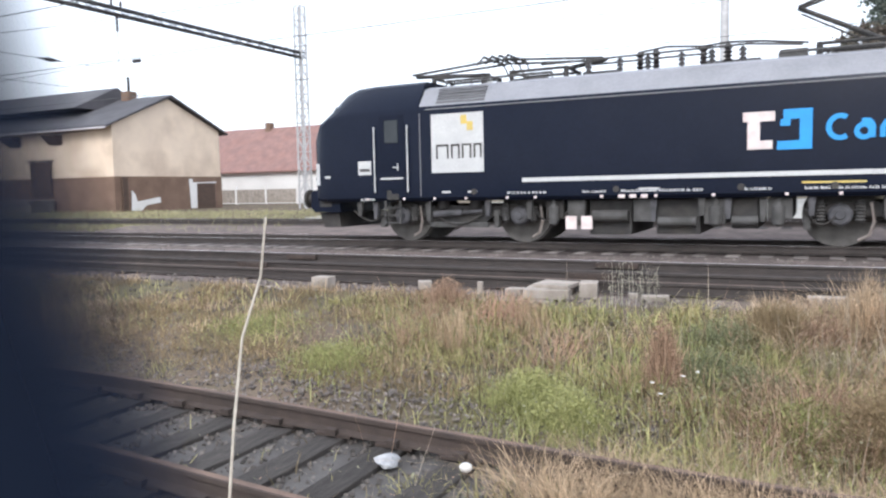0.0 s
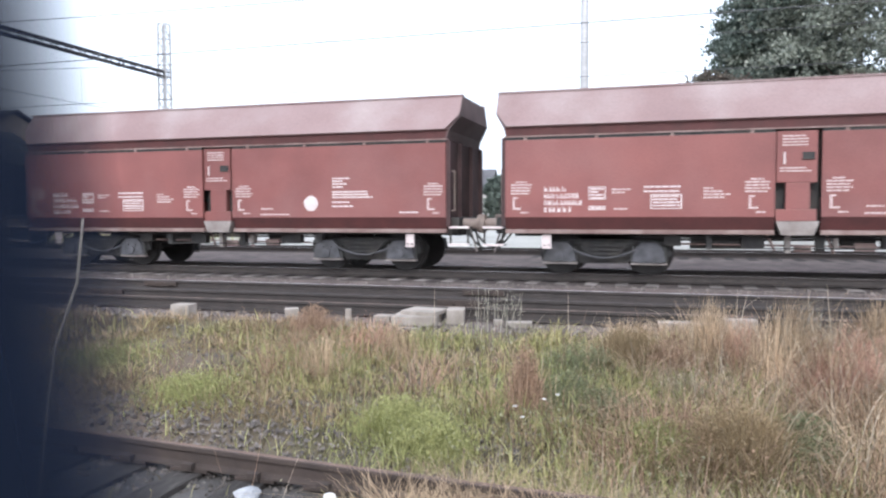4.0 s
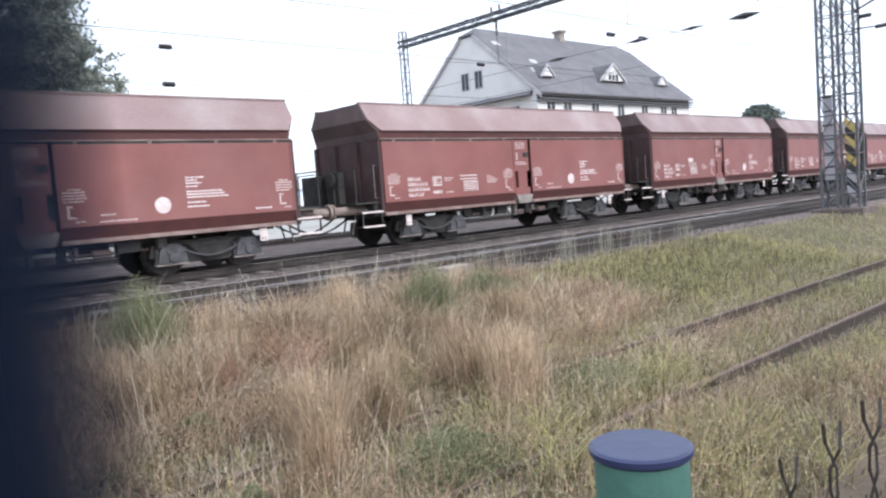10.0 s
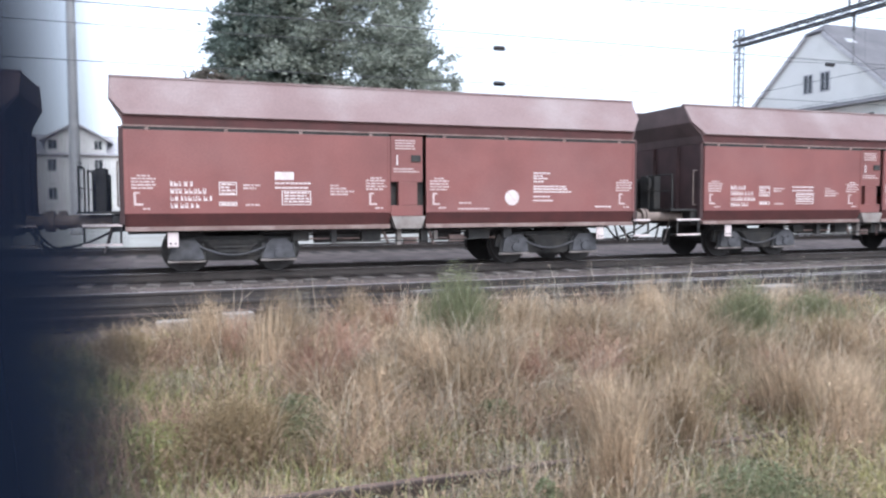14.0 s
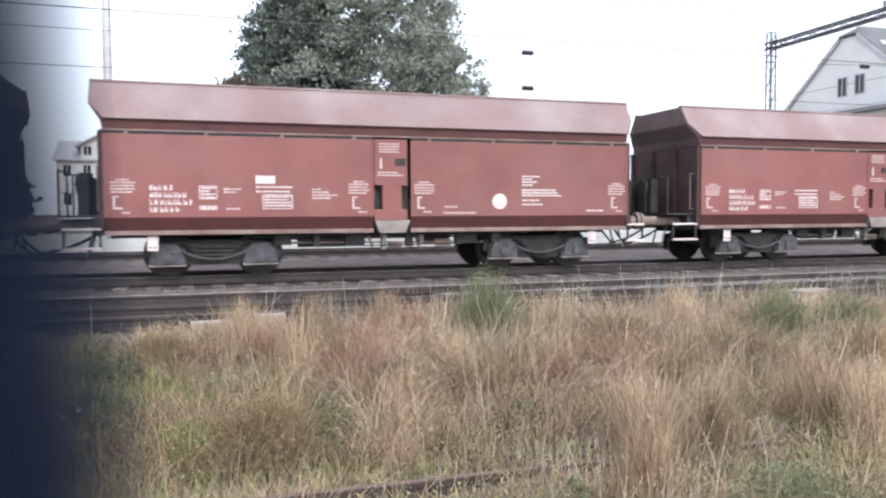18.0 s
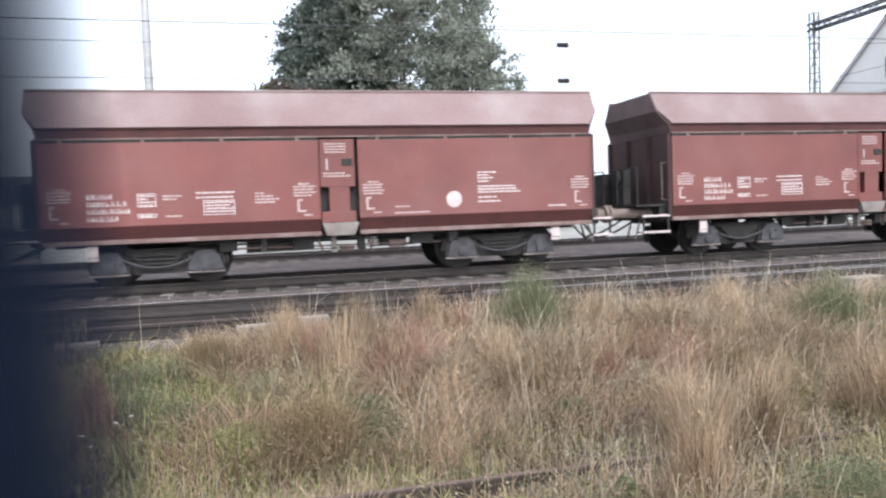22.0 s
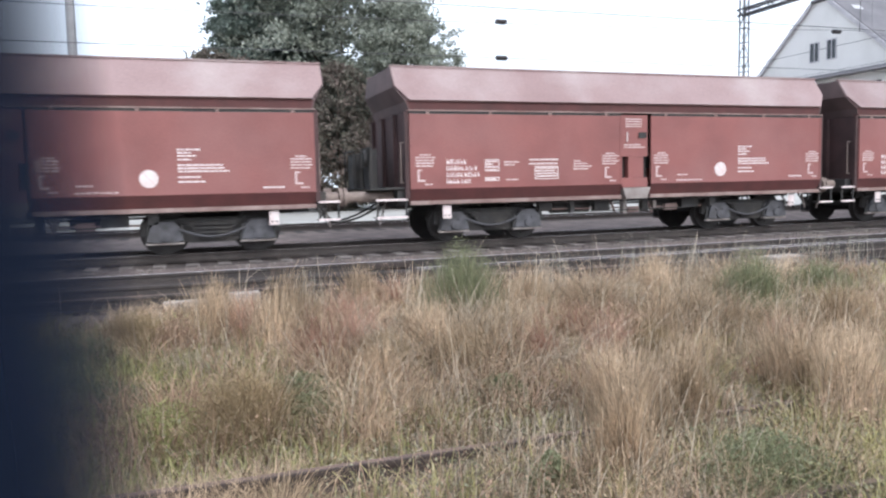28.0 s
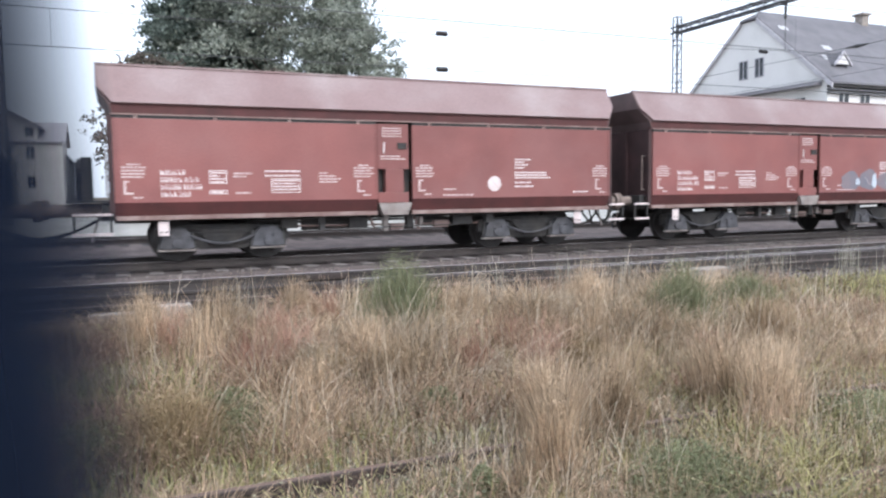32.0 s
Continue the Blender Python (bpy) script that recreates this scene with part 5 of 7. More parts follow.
    bm = tube(bmesh.new(), [(-0.9, 0.35, 4.2), (-0.3, 0.35, 4.27), (0.45, 0.35, 4.2), (0.95, 0.35, 4.24), (1.6, 0.1, 4.16), (2.5, 0.0, 4.02)], 0.025, 6)
    part("roof_cable", bm, M_GRIME_SHADE, w)
    bm = bmesh.new()
    rod(bm, (-3.0, -0.3, 4.03), (1.4, -0.3, 4.06), 0.025, 6)
    rod(bm, (1.4, -0.3, 4.06), (2.4, -0.3, 3.95), 0.025, 6)
    rod(bm, (-3.0, 0.2, 4.0), (0.5, 0.2, 4.02), 0.025, 6)
    part("roof_busbar", bm, M_BOGIE, w)
    for x0, x1, yy, zz in ((-4.0, -3.1, 0.55, 3.66), (-2.2, -1.4, 0.5, 3.66), (0.4, 1.6, 0.55, 3.66), (2.0, 2.5, -0.2, 3.66), (4.7, 5.3, 0.4, 3.66)):
        part("roof_box", B(x0, x1, yy - 0.25, yy + 0.25, zz, zz + 0.2, 0.02), M_BOGIE, w)
    for x0, z0 in ((-4.6, 4.25), (6.3, 4.25)):
        part("roof_horn", rod(bmesh.new(), (x0, -0.2, 3.68), (x0 + 0.35, -0.2, 3.74), 0.05, 8), M_SILVER, w)
    return w


# ---- overhead line ----


def lattice(bm, x, y, z0, z1, w0, w1, panels, leg=0.045, brace=0.02):
    def at(t):
        w = w0 + (w1 - w0) * t
        z = z0 + (z1 - z0) * t
        return [(x - w, y - w, z), (x + w, y - w, z), (x + w, y + w, z), (x - w, y + w, z)]
    lo, hi = at(0), at(1)
    for a, b in zip(lo, hi):
        rod(bm, a, b, leg, 4)
    for i in range(panels):
        p, q = at(i / panels), at((i + 1) / panels)
        for k in range(4):
            a, b = (p[k], q[(k + 1) % 4]) if (i + k) % 2 else (p[(k + 1) % 4], q[k])
            rod(bm, a, b, brace, 4)
            rod(bm, q[k], q[(k + 1) % 4], brace, 4)


def beam(bm, x, y0, y1, z, w=0.17, h=0.28, step=0.45):
    n = max(2, int(abs(y1 - y0) / step))
    for sx in (-w, w):
        for zz in (z, z + h):
            rod(bm, (x + sx, y0, zz), (x + sx, y1, zz), 0.05, 4)
    for i in range(n):
        a, b = y0 + (y1 - y0) * i / n, y0 + (y1 - y0) * (i + 1) / n
        for sx in (-w, w):
            rod(bm, (x + sx, a, z if i % 2 else z + h), (x + sx, b, z + h if i % 2 else z), 0.02, 4)
        rod(bm, (x - w, a, z), (x + w, b, z), 0.016, 4)
        rod(bm, (x - w, a, z + h), (x + w, b, z + h), 0.016, 4)


def insulator(bm, a, b, r=0.07):
    a, b = Vector(a), Vector(b)
    for i in range(5):
        rod(bm, a.lerp(b, i / 5), a.lerp(b, (i + 0.6) / 5), r, 8)
    rod(bm, a, b, r * 0.4, 6)


def portal(x, ynear, yfar, z, label, far_wide=0.27, far_metal=M_STEEL, above=3.0):
    p = thing("catenary_portal", label, "portal", "overhead line portals")
    bm = bmesh.new()
    beam(bm, x, ynear - 0.3, yfar + 0.3, z)
    part("beam", bm, M_MASTDK, p, "dark lattice crossbeam")
    bm = bmesh.new()
    lattice(bm, x, yfar, ground_z(x, yfar) - 0.05, z + above, far_wide, far_wide * 0.85, 14, far_wide * 0.22, far_wide * 0.1)
    part("far_mast", bm, far_metal, p, "slim lattice mast")
    for dy, dx in ((0.0, 0.0), (-0.62, 0.08)):
        bm = bmesh.new()
        lattice(bm, x + dx, ynear + dy, ground_z(x, ynear) - 0.05, z + 2.0, 0.25, 0.22, 18, 0.05, 0.02)
        part("near_mast", bm, M_MASTGREY, p, "weathered grey lattice mast")
    for y in (11.8, 17.0, 24.0):
        if ynear < y < yfar:
            bm = bmesh.new()
            insulator(bm, (x, y, z - 0.1), (x, y, z - 0.75))
            part("hanger_insulator", bm, M_INSUL, p)
            bm = bmesh.new()
            rod(bm, (x, y, z + 0.02), (x, y, z - 0.1), 0.02, 6)
            rod(bm, (x, y, z - 0.75), (x, y, 7.8), 0.014, 6)
            part("hanger", bm, M_MASTDK, p)
            for e in (-0.25, 0.25):
                bm = bmesh.new()
                insulator(bm, (x, y + e, z + 0.28), (x, y + e, z + 0.62), 0.06)
                part("beam_insulator", bm, M_INSUL, p)
    bm = bmesh.new()
    rod(bm, (x, ynear, 7.45), (x, yfar, 7.45), 0.012, 5)
    rod(bm, (x, ynear, 6.45), (x, yfar, 6.45), 0.009, 5)
    part("cross_span", bm, M_WIRE, p, "thin wires across the tracks")
    for y, r, ln in ((12.3, 0.13, 0.55), (14.3, 0.07, 0.45), (16.6, 0.08, 0.5), (20.6, 0.09, 0.5)):
        bm = turned(bmesh.new(), [(y - ln, 0.02), (y - ln * 0.5, r * 0.6), (y, r), (y + ln * 0.5, r * 0.6), (y + ln, 0.02)], "y", (x, 0, 7.45), 8)
        part("span_insulator", bm, M_INSUL, p)
    bm = bmesh.new()
    insulator(bm, (x, 20.0, z + 0.3), (x, 20.0, z + 0.9), 0.1)
    part("beam_insulator", bm, M_INSUL, p)
    bm = bmesh.new()
    rod(bm, (x, ynear - 0.85, 6.8), (x, ynear - 2.3, 7.4), 0.035, 6)
    rod(bm, (x, ynear - 0.85, 6.25), (x, ynear - 1.7, 6.2), 0.025, 6)
    part("side_bracket", bm, M_MASTDK, p)
    for yy, zz in ((ynear - 1.0, 6.6), (ynear - 1.45, 6.2)):
        bm = bmesh.new()
        insulator(bm, (x, yy, zz), (x, yy - 0.35, zz), 0.07)
        part("bracket_insulator", bm, M_INSUL, p)
    return p


PORT_R = portal(26.4, 9.6, 30.7, 9.9, "steel lattice portal carrying the overhead wires, striped near leg", 0.17, M_MASTGREY, 0.8)
portal(-27.9, 9.6, 37.2, 9.85, "steel lattice portal carrying the overhead wires over the tracks")
for i in range(9):
    z0 = 0.85 + 0.27 * i
    bm = prism(bmesh.new(), [(8.84, z0), (9.12, z0 + 0.25), (9.12, z0 + 0.52), (8.84, z0 + 0.27)], "x", 26.32, 26.34)
    part("warning_stripe", bm, M_BLACKST if i % 2 else (M_YELLOW if i > 3 else M_SHEET), PORT_R)
for i in range(6):
    z0 = 0.95 + 0.36 * i
    bm = B(26.345, 26.62, 8.815, 8.835, z0, z0 + 0.36)
    part("warning_stripe", bm, M_YELLOW if i % 2 else M_BLACKST, PORT_R)
part("guard_sheet", B(26.235, 26.26, 9.45, 9.75, 1.5, 4.3, 0.008), M_SHEET, PORT_R, "pale sheet guard round the leg")
for z0 in (1.5, 1.95, 2.4, 2.85, 3.3, 3.75, 4.2):
    part("guard_band", B(26.22, 26.235, 9.44, 9.76, z0, z0 + 0.05), M_BOGIE, PORT_R)
bm = B(25.8, 27.1, 8.5, 10.1, 0.3, 0.62, 0.04)
part("footing", bm, M_BALLAST, PORT_R, "dark stone footing")


def overhead(y, contact, messenger, label, ins=()):
    o = thing("overhead_wire", label, "wire", "overhead wires")
    xs = [-95, -28.6, 26.0, 80, 135]
    bm = bmesh.new()
    rod(bm, (xs[0], y, contact), (xs[-1], y, contact), 0.012, 5)
    part("contact_wire", bm, M_WIRE, o)
    bm = bmesh.new()
    for a, b in zip(xs, xs[1:]):
        n = 12
        pts = [(a + (b - a) * i / n, y, messenger - 0.55 * (1 - (2 * i / n - 1) ** 2)) for i in range(n + 1)]
        part("messenger_wire", tube(bmesh.new(), pts, 0.011, 5), M_WIRE, o)
    for a, b in zip(xs, xs[1:]):
        for i in range(1, 8):
            t = i / 8
            bm = rod(bmesh.new(), (a + (b - a) * t, y, contact), (a + (b - a) * t, y, messenger - 0.55 * (1 - (2 * t - 1) ** 2)), 0.005, 4)
            part("dropper", bm, M_WIRE, o)
    for x, z in ins:
        bm = bmesh.new()
        insulator(bm, (x - 0.2, y, z), (x + 0.2, y, z), 0.09)
        part("wire_insulator", bm, M_INSUL, o)


overhead(17.0, 6.19, 7.75, "thin contact and carrier wires above the main line", ins=((27.4, 7.7), (25.2, 7.66), (-29.2, 7.7), (-26.8, 7.66)))
overhead(24.0, 6.25, 7.85, "contact and carrier wires above the far track", ins=((10.6, 6.25), (10.6, 7.45), (25.2, 7.76), (-26.8, 7.76)))
overhead(11.8, 6.3, 7.9, "contact and carrier wires above the second track")

# tall lamp mast
lm = thing("light_mast", "tall pale grey tapered lamp mast", "mast", at=pose(-3.88, 35, 0.85))
part("pole", turned(bmesh.new(), [(0, 0.26), (0.3, 0.22), (8, 0.18), (20, 0.11)], "z", (0, 0, 0), 14), M_STEEL, lm, smooth=True)
part("lamp_crown", B(-0.9, 0.9, -0.3, 0.3, 19.9, 20.2, 0.03), M_STEEL, lm)

fl = thing("floodlight_mast", "far slim grey floodlight mast behind the yard", "mast", at=pose(-12.4, 60, 0.9))
part("pole", turned(bmesh.new(), [(0, 0.16), (7.4, 0.1)], "z", (0, 0, 0), 10), M_STEEL, fl, smooth=True)
part("lamp_head", B(-0.45, 0.45, -0.2, 0.2, 7.4, 7.85, 0.03), M_MASTGREY, fl)

# ---- buildings ----


def window(parent, x, y, z, w, h, axis="x", frame_m=M_WHITEWALL):
    """A recessed pane in a proud frame on a wall facing -y (axis x) or -x/+x (axis y)."""
    bm = bmesh.new()
    for a, b, c, d in ((-w / 2 - 0.07, -w / 2, -h / 2 - 0.07, h / 2 + 0.07), (w / 2, w / 2 + 0.07, -h / 2 - 0.07, h / 2 + 0.07), (-w / 2, w / 2, h / 2, h / 2 + 0.07), (-w / 2, w / 2, -h / 2 - 0.07, -h / 2), (-0.03, 0.03, -h / 2, h / 2)):
        if axis == "x":
            box(bm, x + a, x + b, y - 0.05, y + 0.03, z + c, z + d)
        else:
            box(bm, x - 0.05, x + 0.05, y + a, y + b, z + c, z + d)
    f = part("window", bm, frame_m, parent)
    bm = bmesh.new()
    if axis == "x":
        box(bm, x - w / 2, x + w / 2, y - 0.02, y + 0.02, z - h / 2, z + h / 2)
    else:
        box(bm, x - 0.02, x + 0.02, y - w / 2, y + w / 2, z - h / 2, z + h / 2)
    part("pane", bm, M_GLASS, f)
    return f


def gabled(name, label, x0, x1, y0, y1, base, eave, ridge, wall_m, roof_m, over=0.35, category="house", verge=None):
    """A house whose ridge runs along x."""
    h = thing(name, label, category)
    ym = (y0 + y1) / 2
    bm = prism(bmesh.new(), [(y0, base - 0.3), (y1, base - 0.3), (y1, eave), (ym, ridge - 0.12), (y0, eave)], "x", x0, x1)
    part("wall", bm, wall_m, h)
    for s, ye in ((-1, y0), (1, y1)):
        bm = bmesh.new()
        sl = (ridge - eave) / abs(ym - ye)
        pts = [(ym, ridge + 0.02), (ye + s * over, eave - sl * over + 0.02), (ye + s * over, eave - sl * over + 0.14), (ym, ridge + 0.16)]
        verge = over if verge is None else verge
        prism(bm, pts, "x", x0 - verge, x1 + verge)
        part("roof", bm, roof_m, h)
    return h


def half_hipped(name, label, x0, x1, y0, y1, base, eave, ridge, cut, back, wall_m, roof_m, over, verge):
    """A house along x whose gable tops are cut back by small hips."""
    h = thing(name, label, "house")
    ym = (y0 + y1) / 2
    sl = (ridge - eave) / (ym - y0)
    low = ridge - sl * cut
    part("wall", prism(bmesh.new(), [(y0, base - 0.3), (y1, base - 0.3), (y1, eave), (ym + cut, low - 0.06), (ym - cut, low - 0.06), (y0, eave)], "x", x0, x1), wall_m, h)
    def sheet(nm, pts, up=0.14):
        bm = bmesh.new()
        lo = [bm.verts.new((x, y, z + 0.02)) for x, y, z in pts]
        hi = [bm.verts.new((x, y, z + up)) for x, y, z in pts]
        k = len(pts)
        bm.faces.new(lo[::-1]), bm.faces.new(hi)
        for i in range(k):
            bm.faces.new([lo[i], lo[(i + 1) % k], hi[(i + 1) % k], hi[i]])
        return part(nm, bm, roof_m, h)
    for s, ye in ((-1, y0), (1, y1)):
        e = (ye + s * over, eave - sl * over)
        sheet("roof", [(x0 - verge, *e), (x1 + verge, *e), (x1 + verge, ym + s * cut, low), (x1 - back, ym, ridge), (x0 + back, ym, ridge), (x0 - verge, ym + s * cut, low)])
    for xa, xb in ((x0 - verge - 0.12, x0 + back), (x1 + verge + 0.12, x1 - back)):
        sheet("hip", [(xa, ym - cut, low - 0.04), (xa, ym + cut, low - 0.04), (xb, ym, ridge)], 0.16)
    return h


HS = half_hipped("station_house", "white two-storey station house with a steep half-hipped grey slate roof", 43.0, 64.4, 35.7, 49.1, 0.9, 9.2, 14.85, 0.75, 1.0, M_WHITEWALL, M_SLATE, 0.5, 0.08)
for x in (44.5, 46.5, 50, 53.5, 57, 60, 61.7):
    window(HS, x, 35.7, 7.5, 0.9, 1.5)
    window(HS, x, 35.7, 4.0, 1.0, 1.9)
for y in (41.4, 42.9):
    window(HS, 43.0, y, 10.75, 0.72, 1.25, "y", M_SHEET)
for y in (37.8, 42.1, 46):
    window(HS, 43.0, y, 7.4, 0.9, 1.5, "y")
for s, ye in ((-1, 35.2), (1, 49.6)):
    bm = prism(bmesh.new(), [(42.4 + s * 0.75, 14.29), (42.4 + s * 0.75, 13.95), (ye, 8.50), (ye, 8.84)], "x", 42.82, 42.915)
    part("bargeboard", bm, M_SHEET, HS, "weathered pale bargeboard")
bm = prism(bmesh.new(), [(42.1, 8.75), (42.98, 9.12), (42.98, 8.75)], "y", 36.1, 48.9)
part("pent_roof", bm, M_SLATE, HS, "narrow slate pent roof across the gable")
for z0, y0 in ((8.62, 35.22), (8.42, 35.34), (8.22, 35.44)):
    part("eave_moulding", B(42.9, 64.5, y0, 35.68, z0, z0 + 0.09), M_GRIME_SHADE if z0 > 8.5 else M_MASTGREY, HS)
bm = B(54.2, 54.9, 42.0, 42.7, 14.2, 15.5, 0.03)
ch = part("chimney", bm, M_CONCRETE, HS)
bm = B(54.05, 55.05, 41.85, 42.85, 15.5, 15.65)
part("chimney_cap", bm, M_CONCRETE, ch)
for x, wide, top in ((45.4, 0.75, 11.2), (53.9, 1.75, 11.75), (61.5, 0.75, 11.2)):
    d = part("dormer", prism(bmesh.new(), [(x - wide, 10.3), (x + wide, 10.3), (x, top)], "y", 36.55, 39.4), M_SLATE, HS)
    part("dormer_front", prism(bmesh.new(), [(x - wide * 0.8, 10.34), (x + wide * 0.8, 10.34), (x, top - 0.2)], "y", 36.5, 36.55), M_WHITEWALL, d)
    for e in (-1, 1):
        bm = prism(bmesh.new(), [(x, top + 0.04), (x, top - 0.16), (x + e * wide * 1.06, 10.2), (x + e * wide * 1.06, 10.4)], "y", 36.42, 36.56)
        part("dormer_verge", bm, M_SHEET, d, "pale verge of the dormer")
    if wide > 1:
        for e in (-0.5, 0, 0.5):
            part("dormer_pane", B(x + e - 0.17, x + e + 0.17, 36.47, 36.5, 10.42, 10.85), M_GLASS, d)
# lighter patches of new slate beside the gable
for i, (x, y) in enumerate(((44.3, 40.6), (46.4, 38.7), (45.2, 37.6))):
    z = 9.2 + 0.8433 * (y - 35.7) + 0.15
    bm = bmesh.new()
    vs = [bm.verts.new((x + a, y + c, z + 0.8433 * c + up)) for up in (0, 0.02) for a, c in ((-0.45, -0.2), (0.35, -0.25), (0.5, 0.2), (-0.3, 0.22))]
    bm.faces.new(vs[3::-1]), bm.faces.new(vs[4:])
    for k in range(4):
        bm.faces.new([vs[k], vs[(k + 1) % 4], vs[4 + (k + 1) % 4], vs[4 + k]])
    part("slate_patch", bm, M_STEEL, HS, "pale patch of replaced slates")

SH = gabled("goods_shed", "cream plastered goods shed with a brown plinth and grey roof", -75, -38, 31.9, 40.9, 0.9, 6.2, 8.15, M_PLASTER, M_SHEDROOF, 0.6, "shed", 0.3)
bm = B(-75, -37.96, 31.86, 40.94, 0.8, 3.05)
part("plinth", bm, M_PLINTH, SH, "brown painted lower wall")
for x in (-44.5, -52, -60, -68):
    bm = B(x - 1.0, x + 1.0, 31.75, 31.8, 1.9, 4.1, 0.02)
    d = part("loading_door", bm, M_CONCRETE if x == -52 else M_TIMBER, SH, "walled-up pale doorway" if x == -52 else "dark timber loading door")
    for e in (-0.05,):
        part("door_rail", B(x - 1.3, x + 1.3, 31.72, 31.8, 4.12, 4.2), M_GRIME_SHADE, d)
for x in (-43, -47, -52, -57, -63):
    bm = prism(bmesh.new(), [(31.2, 5.7), (31.88, 5.75), (31.88, 5.1)], "x", x - 0.6, x + 0.6)
    part("eave_bracket", bm, M_TIMBER, SH)
bm = B(-37.95, -37.9, 38.6, 40.2, 0.9, 2.6, 0.02)
part("side_door", bm, M_TIMBER, SH)
bm = prism(bmesh.new(), [(32.9, 7.5), (39.7, 7.5), (36.3, 9.1)], "x", -57, -42.5)
part("raised_roof", bm, M_SHEDROOF, SH)
bm = rod(bmesh.new(), (-41.4, 36.3, 7.9), (-41.4, 36.3, 9.7), 0.09, 8)
part("stove_pipe", bm, M_GRIME_SHADE, SH)
part("chimney_stack", B(-41.75, -41.05, 35.95, 36.65, 7.6, 8.75, 0.02), M_PLINTH, SH)
# wear on the gable: bare plaster, a pale door frame, a brown downpipe
for pts in ([(33.0, 0.92), (33.1, 2.2), (33.35, 1.95), (33.5, 1.5), (35.3, 1.75), (35.35, 1.4), (34.2, 1.25), (33.8, 0.92)], [(37.95, 0.92), (37.85, 2.9), (38.15, 2.9), (38.2, 2.66), (40.4, 2.7), (40.4, 2.62), (38.55, 2.6), (38.5, 0.92)]):
    part("bare_plaster", prism(bmesh.new(), pts, "x", -37.958, -37.945), M_WHITEWALL, SH, "patch of bare white plaster")
part("downpipe", B(-37.95, -37.86, 32.35, 32.75, 0.85, 3.0, 0.02), M_TIMBER, SH)
part("fascia", B(-75.2, -37.75, 31.22, 31.27, 5.88, 5.99), M_SHEET, SH, "pale gutter along the eave")

bm = rod(bmesh.new(), (-62.5, 35.0, 7.2), (-62.5, 35.0, 9.3), 0.3, 8)
part("chimney", bm, M_PLINTH, SH)
PF = thing("loading_platform", "crumbling pale concrete loading platform along the shed", "platform")
part("deck", B(-75, -43.2, 29.9, 31.7, 1.5, 1.72, 0.03), M_CONCRETE, PF)
for x in (-75, -68, -61.5, -55.5, -50.3, -46.2):
    part("pier", B(x, x + 2.9, 30.1, 31.7, 0.7, 1.5), M_CONCRETE, PF)
# dark wall behind the piers paints the shade in the openings
part("back_wall", B(-75, -43.4, 31.2, 31.68, 0.7, 1.5), M_GRIME_SHADE, PF)

RH = gabled("red_roofed_house", "low white house with a worn red tile roof", -54, -35.5, 52, 60, 0.9, 3.9, 7.6, M_WHITEWALL, M_REDTILE, 0.4)
FENCE = thing("garden_fence", "low white fence with square posts before the house", "fence")
for x in (-47.5, -44.3, -41.1, -37.9):
    part("post", B(x - 0.09, x + 0.09, 49.4, 49.58, 0.8, 2.35, 0.01), M_WHITEWALL, FENCE)
for x in (-47.41, -44.21, -41.01):
    part("panel", B(x, x + 3.02, 49.45, 49.5, 1.0, 2.1), M_CONCRETE, FENCE, "weathered grey-green panel")
    part("top_rail", B(x, x + 3.02, 49.43, 49.55, 2.11, 2.18), M_WHITEWALL, FENCE)
part("chimney", B(-46, -45.4, 55.6, 56.2, 7.2, 8.2, 0.02), M_PLINTH, RH)
# light roof colour carries the distance haze
BH = gabled("far_white_house", "far white two-storey house, its roof paled for haze", -16.2, -5.0, 95, 104, 0.9, 8.3, 10.6, M_WHITEWALL, M_SHEET, 0.4)
for x in (-15.1, -13.0, -10.4, -8.2):
    window(BH, x, 95, 7.0, 0.8, 1.3)
    window(BH, x, 95, 3.8, 0.8, 1.3)
bm = prism(bmesh.new(), [(-13.6, 8.2), (-7.4, 8.2), (-7.4, 9.9), (-10.5, 11.6), (-13.6, 9.9)], "y", 94.9, 99)
part("front_gable", bm, M_WHITEWALL, BH)
for s in (-1, 1):
    bm = prism(bmesh.new(), [(-10.5, 11.62), (-10.5, 11.85), (-10.5 + s * 3.7, 9.82), (-10.5 + s * 3.7, 9.6)], "y", 94.3, 99)
    part("gable_roof", bm, M_SHEET, BH)
part("cornice", B(-16.4, -13.62, 94.7, 94.98, 8.1, 8.3), M_SHEET, BH)
for x in (-12.9, -10.5, -8.2):
    window(BH, x, 94.9, 9.3, 0.8, 1.0)
gabled("far_low_house", "far pale house with a dark roof behind the tracks", -34, -24, 100, 108, 0.9, 5.0, 8.0, M_WHITEWALL, M_SLATE, 0.4)

# ---- trees ----


def leaves(name, pts, size, material, parent, rng, label=""):
    n = len(pts)
    c = np.array(pts)
    a, b = rng.normal(size=(n, 3)), rng.normal(size=(n, 3))
    a /= np.linalg.norm(a, axis=1)[:, None]
    b -= (a * b).sum(1)[:, None] * a
    b /= np.linalg.norm(b, axis=1)[:, None]
    s = size * rng.uniform(0.6, 1.4, (n, 1))
    v = np.stack([c - a * s, c + b * s * 0.55, c + a * s, c - b * s * 0.55], 1).reshape(-1, 3)
    me = bpy.data.meshes.new(name)
    me.vertices.add(4 * n), me.loops.add(4 * n), me.polygons.add(n)
    me.vertices.foreach_set("co", v.ravel())
    me.loops.foreach_set("vertex_index", np.arange(4 * n))
    me.polygons.foreach_set("loop_start", np.arange(n) * 4)
    me.update(calc_edges=True)
    me.materials.append(material)
    return part(name, me, None, parent, label)


